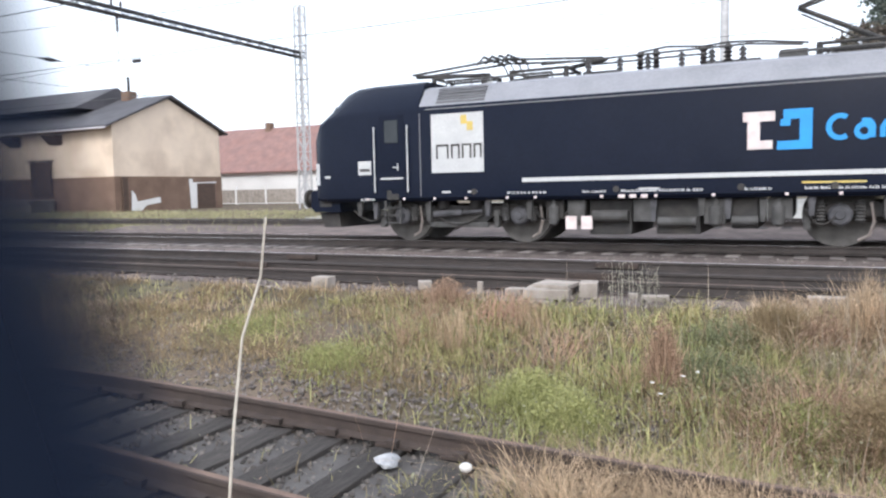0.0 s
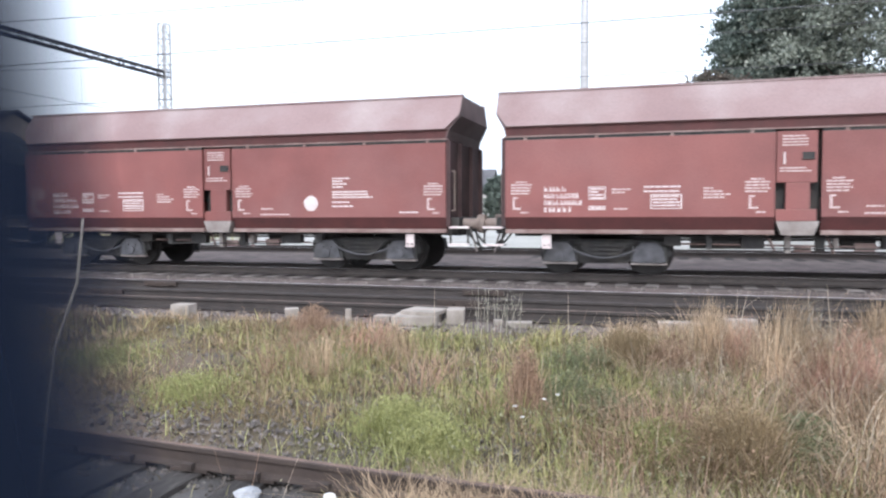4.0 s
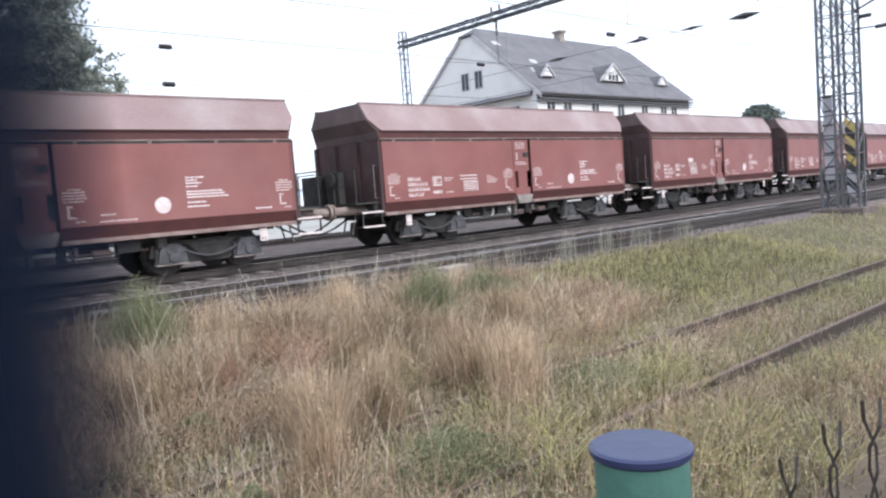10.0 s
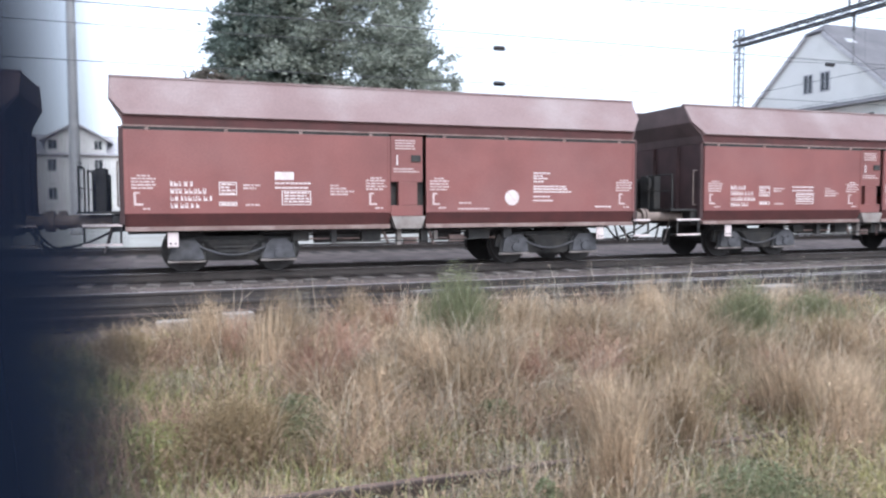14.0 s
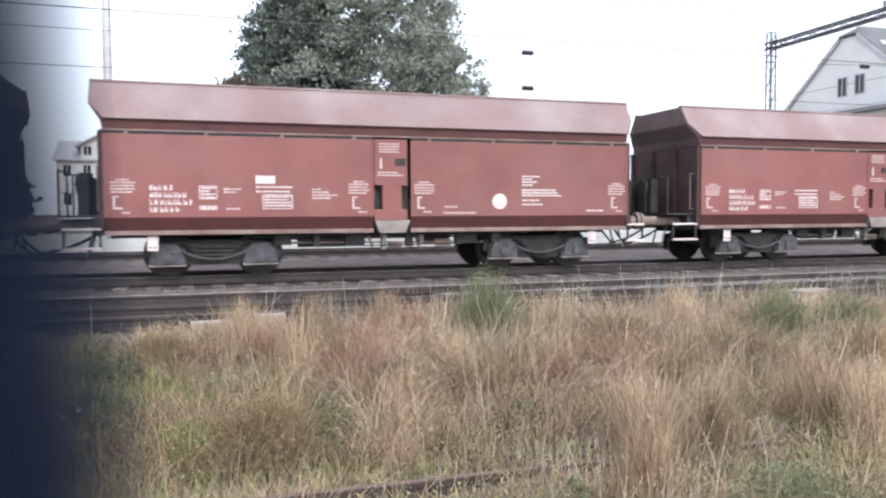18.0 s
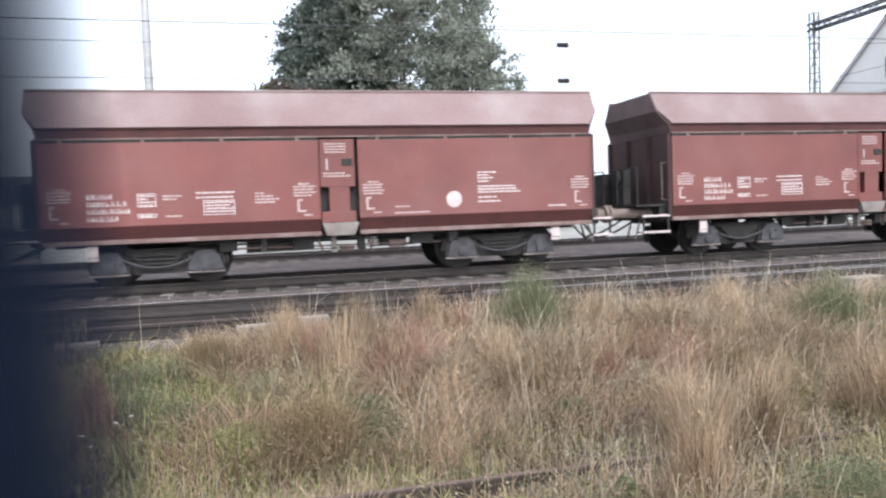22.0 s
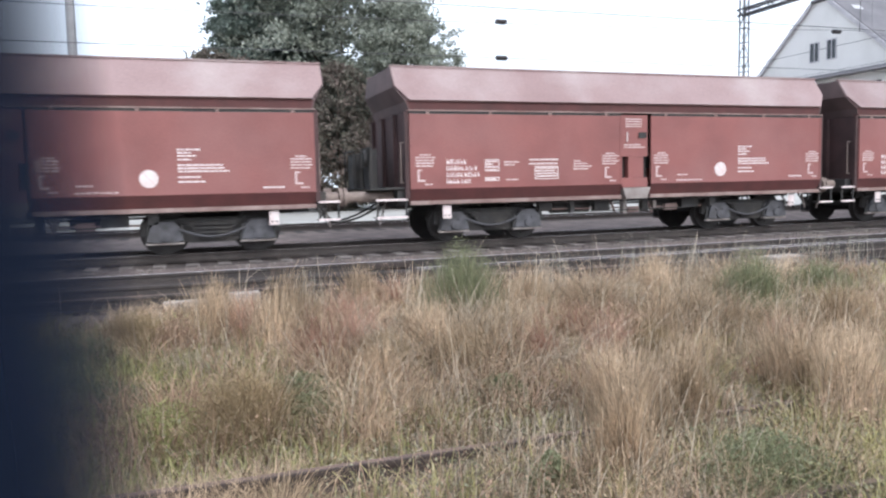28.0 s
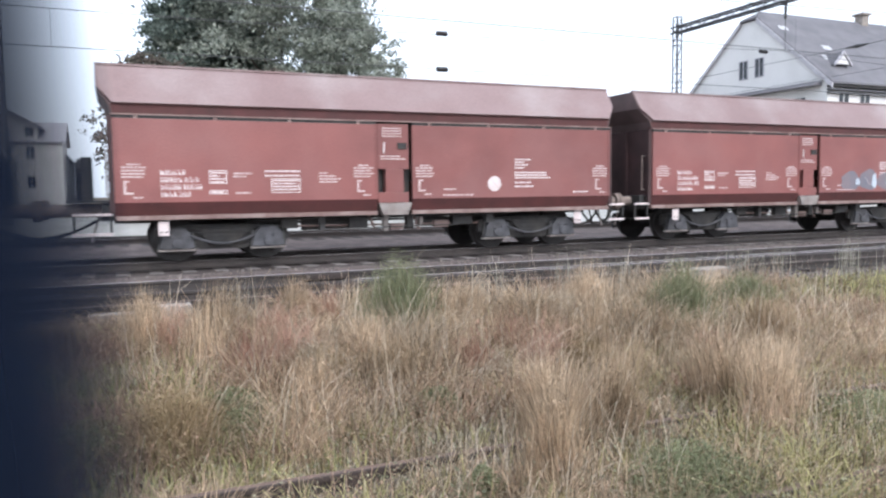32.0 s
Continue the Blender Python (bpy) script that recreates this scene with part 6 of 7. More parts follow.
def tree(label, x, y, base, height, width, seed, material, count, size, conical=False, low=0.25, category="tree"):
    """A trunk, limbs and a crown of leaf clumps of many sizes with gaps between them."""
    rng = np.random.default_rng(seed)
    t = thing("shrub" if category == "shrub" else "tree", label, category, at=pose(x, y, base))
    bm = bmesh.new()
    tube(bm, [(0, 0, -0.2), (0.1, 0.05, height * 0.25), (0.0, 0.1, height * 0.55), (0.1, 0.0, height * 0.95)], width * 0.035, 9, 0.03)
    part("trunk", bm, M_BARK, t, smooth=True)
    pts = []
    clumps = 760
    for i in range(clumps):
        ang = rng.uniform(0, 2 * math.pi)
        if conical:
            h = low + (1 - low) * rng.uniform(0, 1) ** 1.2
            r = width / 2 * (1.02 - (h - low) / (1 - low)) * rng.uniform(0.25, 1.05)
            cr = width * rng.uniform(0.03, 0.07) * (1.3 - h) + 0.12
        else:
            u = rng.uniform(-1, 1)
            h = low + (1 - low) * (0.5 + 0.5 * u)
            wob = 1 + 0.16 * math.sin(3 * ang + 5 * u + seed) + 0.1 * math.sin(7 * ang + seed)
            r = width / 2 * math.sqrt(max(0.04, 1 - abs(u) ** 2.4)) * wob * rng.uniform(0.3, 1.0) ** 0.6
            cr = width * rng.uniform(0.025, 0.068)
        c = np.array([r * math.cos(ang), r * math.sin(ang), h * height])
        if i % 44 == 0:
            bm = bmesh.new()
            z0 = max(low * height * 0.7, c[2] - r * 0.7)
            tube(bm, [(0, 0, z0), (c[0] * 0.5, c[1] * 0.5, (z0 + c[2]) / 2 + 0.2), tuple(c)], width * 0.009, 5, 0.02)
            part("limb", bm, M_BARK, t)
        k = max(8, int(count / clumps * (cr / (width * 0.05)) ** 1.5))
        pts.append(c + rng.normal(size=(k, 3)) * cr * (0.62, 0.62, 0.42))
    leaves("crown", np.concatenate(pts), size, material, t, rng)
    return t


tree("tall dark conifer behind the far track", 4.6, 39.5, 0.9, 20.5, 8.2, 11, M_CONIFER, 110000, 0.115, True, 0.12)
tree("large leafy tree with uneven grey-green crown", 7.9, 37.5, 0.9, 16.0, 8.9, 12, M_LEAF, 105000, 0.095, False, 0.22)
tree("smaller leafy tree beside the large one", 11.4, 38.5, 0.9, 10.2, 5.6, 13, M_LEAF, 42000, 0.082, False, 0.2)
tree("shrub overgrown with reddish creeper", 6.8, 33.5, 0.9, 6.4, 4.6, 14, M_IVY, 17000, 0.085, False, 0.02, "shrub")
tree("dense dark shrub below the trees", 9.8, 34.0, 0.9, 4.6, 4.8, 15, M_IVY, 24000, 0.085, False, 0.02, "shrub")
tree("tall shrub overgrown with reddish creeper", 1.6, 34.2, 0.9, 7.0, 4.2, 17, M_IVY, 17000, 0.085, False, 0.02, "shrub")
tree("low reddish shrub at the edge of the yard", 3.9, 33.4, 0.9, 5.2, 3.6, 18, M_IVY, 22000, 0.085, False, 0.02, "shrub")
tree("olive brown shrub beside the small tree", 13.7, 35.0, 0.9, 4.1, 4.4, 23, M_PALEWEED, 20000, 0.085, False, 0.02, "shrub")
tree("far round bush behind the yard", -13.6, 62, 0.9, 4.2, 3.2, 19, M_CONIFER, 5000, 0.16, False, 0.02, "shrub")
tree("far leafy tree beside the station house", 94.6, 44.5, 0.9, 8.6, 3.8, 16, M_CONIFER, 4200, 0.26, True, 0.2)
tree("far uneven tree beside the station house", 99.0, 45.0, 0.9, 9.6, 6.4, 26, M_CONIFER, 5200, 0.26, False, 0.25)
tree("low far tree beside the station house", 104.2, 45.5, 0.9, 7.6, 6.4, 27, M_CONIFER, 3600, 0.26, True, 0.2)


# ---- plants on the verge ----


def blades(name, label, material, x, y, h, wid, seed, lean=0.35, kind="stuff", category="grass", droop=0.5, way=None):
    """Curved tapering blades, each of two quads and a tip, standing on the ground."""
    rng = np.random.default_rng(seed)
    n = len(x)
    z = np.array([ground_z(a, b) for a, b in zip(x, y)]) - 0.03
    ang = rng.uniform(0, 2 * np.pi, n)
    tilt = np.abs(rng.normal(0, lean, n))
    if way is not None:
        ang, tilt = way
    dx, dy = np.cos(ang) * tilt, np.sin(ang) * tilt
    fa = rng.uniform(0, 2 * np.pi, n)
    ox, oy = np.cos(fa) * wid, np.sin(fa) * wid
    rows = []
    for t, wt in ((0, 1.0), (0.45, 0.85), (0.8, 0.55), (1.0, 0.0)):
        cx, cy, cz = x + dx * h * t ** 1.7, y + dy * h * t ** 1.7, z + h * (t - droop * tilt * t * t * 0.6)
        if wt:
            rows += [np.stack([cx - ox * wt, cy - oy * wt, cz], 1), np.stack([cx + ox * wt, cy + oy * wt, cz], 1)]
        else:
            rows.append(np.stack([cx, cy, cz], 1))
    v = np.stack(rows, 1).reshape(-1, 3)
    base = np.arange(n)[:, None] * 7
    loops = np.concatenate([base + [0, 1, 3, 2], base + [2, 3, 5, 4], base + [4, 5, 6]], 1).ravel()
    start = (np.arange(n)[:, None] * 11 + [0, 4, 8]).ravel()
    me = bpy.data.meshes.new(name)
    me.vertices.add(7 * n), me.loops.add(11 * n), me.polygons.add(3 * n)
    me.vertices.foreach_set("co", v.ravel())
    me.loops.foreach_set("vertex_index", loops)
    me.polygons.foreach_set("loop_start", start)
    me.update(calc_edges=True)
    me.materials.append(material)
    ob = new(name, me)
    return tagged(ob, label, category, kind=kind) if category else ob


def scatter(n, x0, x1, y0, y1, seed, density=None):
    rng = np.random.default_rng(seed)
    x, y = rng.uniform(x0, x1, n * 3), rng.uniform(y0, y1, n * 3)
    if density is None:
        return x[:n], y[:n]
    keep = rng.uniform(0, 1, n * 3) < np.array([density(a, b) for a, b in zip(x, y)])
    return x[keep][:n], y[keep][:n]


def patch(x, y, s, k):
    return 0.5 + 0.5 * noise.noise((x * s, y * s, k))


def clear(x, y):
    """0 on the open gravel and rails of the siding, 1 on the verge."""
    open_gravel = min(max((-x - 1.2) / 1.6, 0), 1)
    if 2.4 < y < 6.4 + bend(x):
        return 1 - open_gravel * (0.96 if y < 5.25 + bend(x) else 0.4)
    return 1.0


def on_rail(x, y):
    wide = 0.16 if x < 6 else 0.24
    y -= bend(x)
    return -wide < y - 4.92 < 0.1 or -wide < y - 3.42 < 0.1


def ramp(v, a, b):
    return min(1, max(0, (v - a) / (b - a)))


def field(x, y, k):
    """Patchy growth at two sizes, 0 to 1."""
    return min(1, max(0, 0.5 + 0.6 * noise.noise((x * 0.55, y * 0.8, k)) + 0.45 * noise.noise((x * 1.7, y * 2.2, k + 4))))


def edge(y):
    return min(1, max(0, (9.65 - y) * 1.15)) ** 1.4


def tall(x, y):
    """The high dry growth: thick on the bank from x = -1 to x = 9, thin towards the siding."""
    a = ramp(x, -1.6, 1.8) * ramp(x, 11.0, 7.5)
    return a * (1.0 if y > 5.7 else (0.35 if y > 4.7 else 0.6))


def d_straw(x, y):
    return 0 if on_rail(x, y) else clear(x, y) * (0.10 + 0.90 * tall(x, y)) * (0.08 + 0.92 * field(x, y, 3.1) ** 1.5) * edge(y)


def d_russet(x, y):
    return 0 if on_rail(x, y) else clear(x, y) * max(0, field(x, y, 9.3) - 0.45) * 3 * (0.2 + 0.8 * tall(x, y)) * edge(y)


def d_green(x, y):
    near = 1.0 if x < 1.0 or x > 8 else 0.9 if y < 7.4 else 0.55
    if x < 0.5:
        near *= ramp(y, 9.45, 8.7) * 0.8
    near *= 1 - 0.45 * ramp(x, -3.4, -5.4)
    near *= 1 - 0.7 * ramp(x, -1.8, -3.6) * ramp(y, 8.0, 6.8)          # bare gravel beyond the siding
    return 0 if on_rail(x, y) else clear(x, y) * (0.25 + 0.75 * max(0, (field(x, y, 5.5) - 0.3) * 1.6)) * near * edge(y)


def d_flat(x, y):
    """Trodden pale straw along the far rail and between the rails."""
    return 0 if on_rail(x, y) else clear(x, y) * ramp(x, -0.8, 1.2) * (1.0 if 3.55 < y < 5.75 else 0.12) * (0.4 + 0.6 * field(x, y, 6.2))


def tufts(count, per, x0, x1, y0, y1, seed, density, spread, lean=0.35):
    """Clumps of blades that lean outwards from their middles: x, y, direction and lean, size."""
    rng = np.random.default_rng(seed)
    cx, cy = scatter(count, x0, x1, y0, y1, seed + 500, density)
    size = np.clip(rng.gamma(5, 0.2, len(cx)), 0.35, 1.9)
    k = np.repeat(np.arange(len(cx)), np.maximum(6, (per * size).astype(int)))
    ox, oy = rng.normal(0, spread, len(k)) * size[k], rng.normal(0, spread, len(k)) * size[k]
    ang = np.arctan2(oy, ox) + rng.normal(0, 0.7, len(k))
    tilt = np.abs(rng.normal(0, lean, len(k))) + 0.9 * np.hypot(ox, oy) / (spread * 3)
    return cx[k] + ox, cy[k] + oy, (ang, tilt), size[k] * rng.uniform(0.45, 1.1, len(k))


rg = np.random.default_rng(4)
# low growth that covers the soil
x, y = scatter(60000, -16, 18, 1.8, 9.75, 8, d_green)
blades("green_grass", "short green and olive grass on the verge", M_GREEN, x, y, np.clip(rg.gamma(4, 0.032, len(x)), 0.03, 0.3), 0.0032 + 0.0005 * y, 9, 0.8)
x, y = scatter(52000, -6, 17, 1.8, 9.72, 81, lambda a, b: d_straw(a, b) * 0.6 + d_green(a, b) * 0.4)
blades("dead_undergrowth", "short brown and olive dead undergrowth", M_OLIVE, x, y, np.clip(rg.gamma(4, 0.035, len(x)), 0.03, 0.3), 0.003 + 0.0005 * y, 82, 0.9)
x, y = scatter(26000, -0.5, 18, 2.2, 6.0, 83, d_flat)
blades("flattened_straw", "pale trodden straw along the siding rail", M_PALE, x, y, np.clip(rg.gamma(4, 0.028, len(x)), 0.03, 0.2), 0.0028 + 0.0004 * y, 84, 1.5, droop=0.8)
x, y = scatter(16000, -9, 9, -4, 1.9, 85)
blades("verge_grass", "sparse olive grass where the camera stands", M_OLIVE, x, y, np.clip(rg.gamma(4, 0.025, len(x)), 0.03, 0.2), 0.005, 86, 0.9)
# tufts
x, y, way, size = tufts(780, 80, -4, 11, 5.6, 9.6, 1, d_straw, 0.085)
blades("dry_grass", "tufts of dry straw-coloured grass on the verge", M_STRAW, x, y, np.clip(0.40 * size * np.array([0.5 + 0.6 * tall(a, b) for a, b in zip(x, y)]), 0.05, 0.72), 0.0015 + 0.0003 * y, 2, droop=0.7, way=way)
x, y, way, size = tufts(300, 62, -1, 9, 1.7, 5.6, 3, d_straw, 0.06)
blades("dry_grass", "lower tufts of dry grass beside the rails", M_STRAW, x, y, np.clip(0.24 * size, 0.05, 0.42), 0.0014 + 0.0003 * y, 7, droop=0.7, way=way)
x, y, way, size = tufts(300, 80, -5, 10, 5.5, 9.6, 5, d_russet, 0.09)
blades("russet_weeds", "reddish brown tufts of dried weeds among the grass", M_RUSSET, x, y, np.clip(0.30 * size, 0.06, 0.6), 0.0019 + 0.0003 * y, 6, droop=0.6, way=way)
x, y, way, size = tufts(420, 60, -9, 9, 1.9, 9.6, 21, d_green, 0.08)
blades("green_tufts", "olive green tufts among the dry grass", M_GREEN, x, y, np.clip(0.25 * size * np.array([0.5 + 0.5 * ramp(a, -2.5, 0.0) for a in x]), 0.04, 0.45), 0.0022 + 0.0003 * y, 22, droop=0.6, way=way)
x, y = scatter(3400, -3, 10, 2.0, 9.6, 14, d_straw)
blades("straw_stalks", "long bent pale straw stalks above the grass", M_PALE, x, y, np.clip(rg.gamma(9, 0.055, len(x)), 0.15, 0.8) * np.array([0.45 + 0.55 * ramp(b, 4.5, 7.5) for b in y]), 0.0011 + 0.0003 * y, 15, 0.45, droop=0.9)
x, y = scatter(42000, 8, 55, 1.0, 9.4, 10, lambda a, b: ramp(a, 7.5, 12) * (0.15 if 3.5 < b < 4.85 else 1.0) * (0 if on_rail(a, b) else 1))
blades("mown_grass", "low yellowish green grass past the verge", M_MOWN, x, y, np.clip(rg.gamma(4, 0.022, len(x)), 0.02, 0.2), 0.010, 11, 0.9)
x, y = scatter(18000, -62, -18, 21.0, 31.5, 12)
blades("far_grass", "pale dry grass behind the main line", M_MOWN, x, y, np.clip(rg.gamma(4, 0.04, len(x)), 0.05, 0.35), 0.016, 13, 0.8)


# bent, tangled stems
def arcs(name, label, material, x, y, length, wid, seed, bend=1.0, way=None, rise=0.25):
    rng = np.random.default_rng(seed)
    n, k = len(x), 7
    z = np.array([ground_z(a, b) for a, b in zip(x, y)]) - 0.03
    ang, turn = rng.uniform(0, 2 * np.pi, n), rng.normal(0, 0.5, n)
    tilt0, tilt1 = np.abs(rng.normal(rise, 0.2, n)), np.abs(rng.normal(1.2, 0.5, n)) * bend
    if way is not None:
        ang, turn = rng.normal(way, 0.75, n), rng.normal(0, 0.2, n)
    px, py, pz = x.copy(), y.copy(), z.copy()
    rows = []
    for i in range(k):
        t = i / (k - 1)
        a = ang + turn * t
        sx, sy = -np.sin(a) * wid * (1 - 0.7 * t), np.cos(a) * wid * (1 - 0.7 * t)
        rows += [np.stack([px - sx, py - sy, pz], 1), np.stack([px + sx, py + sy, pz + wid * 0.4], 1)]
        tl = tilt0 + (tilt1 - tilt0) * t
        step = length / (k - 1)
        px, py, pz = px + np.cos(a) * np.sin(tl) * step, py + np.sin(a) * np.sin(tl) * step, np.maximum(pz + np.cos(tl) * step, z + 0.02)
    v = np.stack(rows, 1).reshape(-1, 3)
    base = np.arange(n)[:, None] * 2 * k
    quads = np.concatenate([base + [2 * i, 2 * i + 1, 2 * i + 3, 2 * i + 2] for i in range(k - 1)], 1).ravel()
    me = bpy.data.meshes.new(name)
    m = n * (k - 1)
    me.vertices.add(len(v)), me.loops.add(4 * m), me.polygons.add(m)
    me.vertices.foreach_set("co", v.ravel())
    me.loops.foreach_set("vertex_index", quads)
    me.polygons.foreach_set("loop_start", np.arange(m) * 4)
    me.update(calc_edges=True)
    me.materials.append(material)
    return tagged(new(name, me), label, "grass", kind="stuff")


x, y = scatter(11000, -4, 11, 1.8, 9.6, 44, d_straw)
ln = np.clip(rg.gamma(6, 0.075, len(x)), 0.12, 0.85) * np.array([0.35 + 0.65 * tall(a, b) for a, b in zip(x, y)])
arcs("tangled_straw", "tangled pale bent straw lying over the grass", M_STRAW, x, y, ln, 0.0018 + 0.0003 * y, 45)
x, y = scatter(2600, 0.2, 10, 3.6, 9.3, 146, d_straw)
ln = np.clip(rg.gamma(8, 0.075, len(x)), 0.25, 1.0) * np.array([0.55 + 0.45 * tall(a, b) for a, b in zip(x, y)])
arcs("bleached_stems", "long bleached stems bent over the dry grass", M_PALE, x, y, ln, 0.0020 + 0.00036 * y, 147, 0.9)
x, y = scatter(15000, -3, 11, 1.8, 9.5, 144, d_straw)
ln = np.clip(rg.gamma(5, 0.045, len(x)), 0.08, 0.5)
arcs("curled_straw", "short curled bleached straw among the stems", M_PALE, x, y, ln, 0.0014 + 0.00028 * y, 145, 1.5)
x, y = scatter(8000, -6, 11, 2.0, 9.6, 46, d_russet)
arcs("tangled_weeds", "tangled brown stems of dead weeds", M_RUSSET, x, y, np.clip(rg.gamma(6, 0.065, len(x)), 0.1, 0.7), 0.0018 + 0.0003 * y, 47, 0.8)


def leaf_cloud(name, label, material, x, y, top, size, seed):
    rng = np.random.default_rng(seed)
    z = np.array([ground_z(a, b) for a, b in zip(x, y)]) + rng.uniform(0.0, 1.0, len(x)) ** 0.8 * top
    ob = leaves(name, np.stack([x, y, z], 1), size, material, None, rng)
    return tagged(ob, label, "weeds", kind="stuff")


x, y = scatter(52000, -10, 17, 1.8, 9.7, 48, d_green)
leaf_cloud("low_weeds", "low grey-green leafy weeds among the grass", M_PALEWEED, x, y, np.array([0.07 + 0.2 * field(a, b, 7.7) for a, b in zip(x, y)]), 0.014, 49)
x, y = scatter(60000, -3, 11, 1.8, 9.6, 50, d_straw)
leaf_cloud("dry_seed_heads", "fine dry seed heads in the grass", M_STRAW, x, y, np.array([0.06 + 0.36 * tall(a, b) * field(a, b, 1.0) for a, b in zip(x, y)]), 0.010, 51)
x, y = scatter(30000, -5, 11, 2.0, 9.6, 52, d_russet)
leaf_cloud("dead_weed_leaves", "brown dead leaves on dried weeds", M_RUSSET, x, y, np.array([0.08 + 0.34 * tall(a, b) for a, b in zip(x, y)]), 0.012, 53)

x, y = scatter(22000, -6.5, 1.6, 5.2, 9.0, 60, lambda a, b: d_green(a, b) * ramp(a, -5.6, -3.2) * (0.25 + 0.75 * ramp(field(a, b, 12.5), 0.35, 0.65)))
blades("fresh_grass", "fresh yellow-green grass between the dry tufts", M_LUSH, x, y, np.clip(rg.gamma(4, 0.04, len(x)), 0.03, 0.34), 0.0028 + 0.0004 * y, 61, 0.6)
x, y = scatter(13000, -15, -3.5, 6.6, 9.5, 62, lambda a, b: ramp(field(a, b, 2.5), 0.3, 0.6))
blades("dry_turf", "short tan dry grass on the slope below the tracks", M_STRAW, x, y, np.clip(rg.gamma(4, 0.025, len(x)), 0.03, 0.2), 0.0065, 63, 0.9)

x, y = scatter(16000, -12, -2.6, 6.2, 9.3, 64, lambda a, b: ramp(field(a, b, 8.5), 0.35, 0.65))
blades("brown_turf", "low brown dry grass on the bare slope", M_DEAD, x, y, np.clip(rg.gamma(4, 0.026, len(x)), 0.03, 0.2), 0.0036, 65, 1.0)
x, y, way, size = tufts(100, 60, -2.0, 0.7, 4.35, 5.15, 66, lambda a, b: ramp(a, -2.1, -1.1), 0.075)
blades("rail_tufts", "tan and olive dry tufts leaning over the siding rail", M_TAN, x, y, np.clip(0.40 * size, 0.05, 0.52), 0.0024, 67, droop=0.7, way=way)

# leafy weeds and dead clumps, one thing each
WEEDS = [(3.3, 8.6, 1.0, 0.50, "tall"), (6.85, 7.7, 0.9, 0.46, "tall"), (8.6, 8.3, 0.5, 0.5, "tall"), (3.5, 3.75, 0.3, 0.45, "low"), (-2.4, 6.3, 0.28, 0.42, "lime"), (-1.95, 6.0, 0.3, 0.36, "lime"),
         (-4.8, 6.7, 0.2, 0.6, "lime"), (1.0, 6.5, 0.3, 0.35, "low"), (5.9, 4.2, 0.25, 0.6, "low"), (-0.95, 7.0, 0.34, 0.5, "low"), (-0.15, 6.25, 0.25, 0.45, "lime"), (-0.6, 6.85, 0.25, 0.4, "low"), (-0.9, 7.9, 0.35, 0.5, "low"), (0.52, 6.2, 0.5, 0.42, "dome"), (-1.3, 6.8, 0.72, 0.17, "spire"), (-4.5, 8.9, 0.4, 0.34, "spire"), (-3.5, 8.3, 0.42, 0.5, "red"), (-3.0, 8.1, 0.34, 0.4, "tan"), (-0.45, 8.25, 0.5, 0.4, "dead"), (0.0, 8.0, 0.45, 0.3, "spire"), (-6.6, 7.5, 0.14, 0.8, "lime"), (1.9, 7.2, 0.4, 0.3, "dead"), (4.6, 6.6, 0.45, 0.35, "dead"),
         (1.36, 7.45, 0.7, 0.34, "red"), (1.75, 7.6, 0.6, 0.25, "red"), (3.5, 6.8, 0.6, 0.25, "red"), (4.05, 6.7, 0.6, 0.22, "red"), (0.7, 8.3, 0.55, 0.25, "red"), (2.45, 8.7, 0.6, 0.2, "red"), (1.7, 8.4, 0.52, 0.3, "red"), (4.2, 7.3, 0.5, 0.25, "red"), (4.95, 5.5, 0.35, 0.3, "red"), (6.2, 6.4, 0.45, 0.3, "red"),
         (2.75, 4.15, 0.62, 0.22, "sheaf"), (3.05, 4.6, 0.62, 0.24, "sheaf"), (3.3, 5.15, 0.6, 0.26, "sheaf"), (3.75, 4.9, 0.55, 0.25, "sheaf"), (4.85, 4.35, 0.7, 0.24, "sheaf"), (5.1, 5.2, 0.62, 0.3, "sheaf"), (1.05, 8.3, 0.75, 0.34, "sheaf"), (0.4, 8.6, 0.6, 0.25, "sheaf"), (2.1, 8.9, 0.6, 0.3, "sheaf"), (3.9, 8.2, 0.62, 0.3, "sheaf"), (2.6, 6.6, 0.55, 0.3, "sheaf"), (5.0, 7.0, 0.6, 0.3, "sheaf"), (5.9, 8.4, 0.65, 0.3, "sheaf"), (7.4, 6.8, 0.6, 0.4, "sheaf"), (4.0, 5.3, 0.45, 0.25, "tan"), (4.5, 5.9, 0.42, 0.3, "tan"), (5.4, 5.4, 0.42, 0.3, "tan"), (1.4, 5.55, 0.3, 0.2, "tan"),
         (1.95, 7.1, 0.6, 0.3, "pale"), (0.35, 8.4, 0.55, 0.25, "tan"), (0.95, 7.75, 0.6, 0.3, "tan"), (1.75, 6.6, 0.5, 0.2, "tan"), (4.6, 6.0, 0.55, 0.35, "tan"), (-3.7, 7.5, 0.4, 0.35, "tan"), (5.3, 4.6, 0.5, 0.2, "tan"), (2.5, 7.4, 0.52, 0.25, "tan"), (0.1, 7.4, 0.36, 0.35, "pale"), (2.9, 7.7, 0.5, 0.2, "pale"), (0.9, 8.4, 0.45, 0.3, "pale"), (3.5, 6.5, 0.42, 0.25, "pale"), (5.3, 8.2, 0.45, 0.3, "pale"),
         (1.0, 6.15, 0.26, 0.3, "low"), (2.7, 6.1, 0.26, 0.25, "low"), (2.2, 4.15, 0.22, 0.12, "low")]
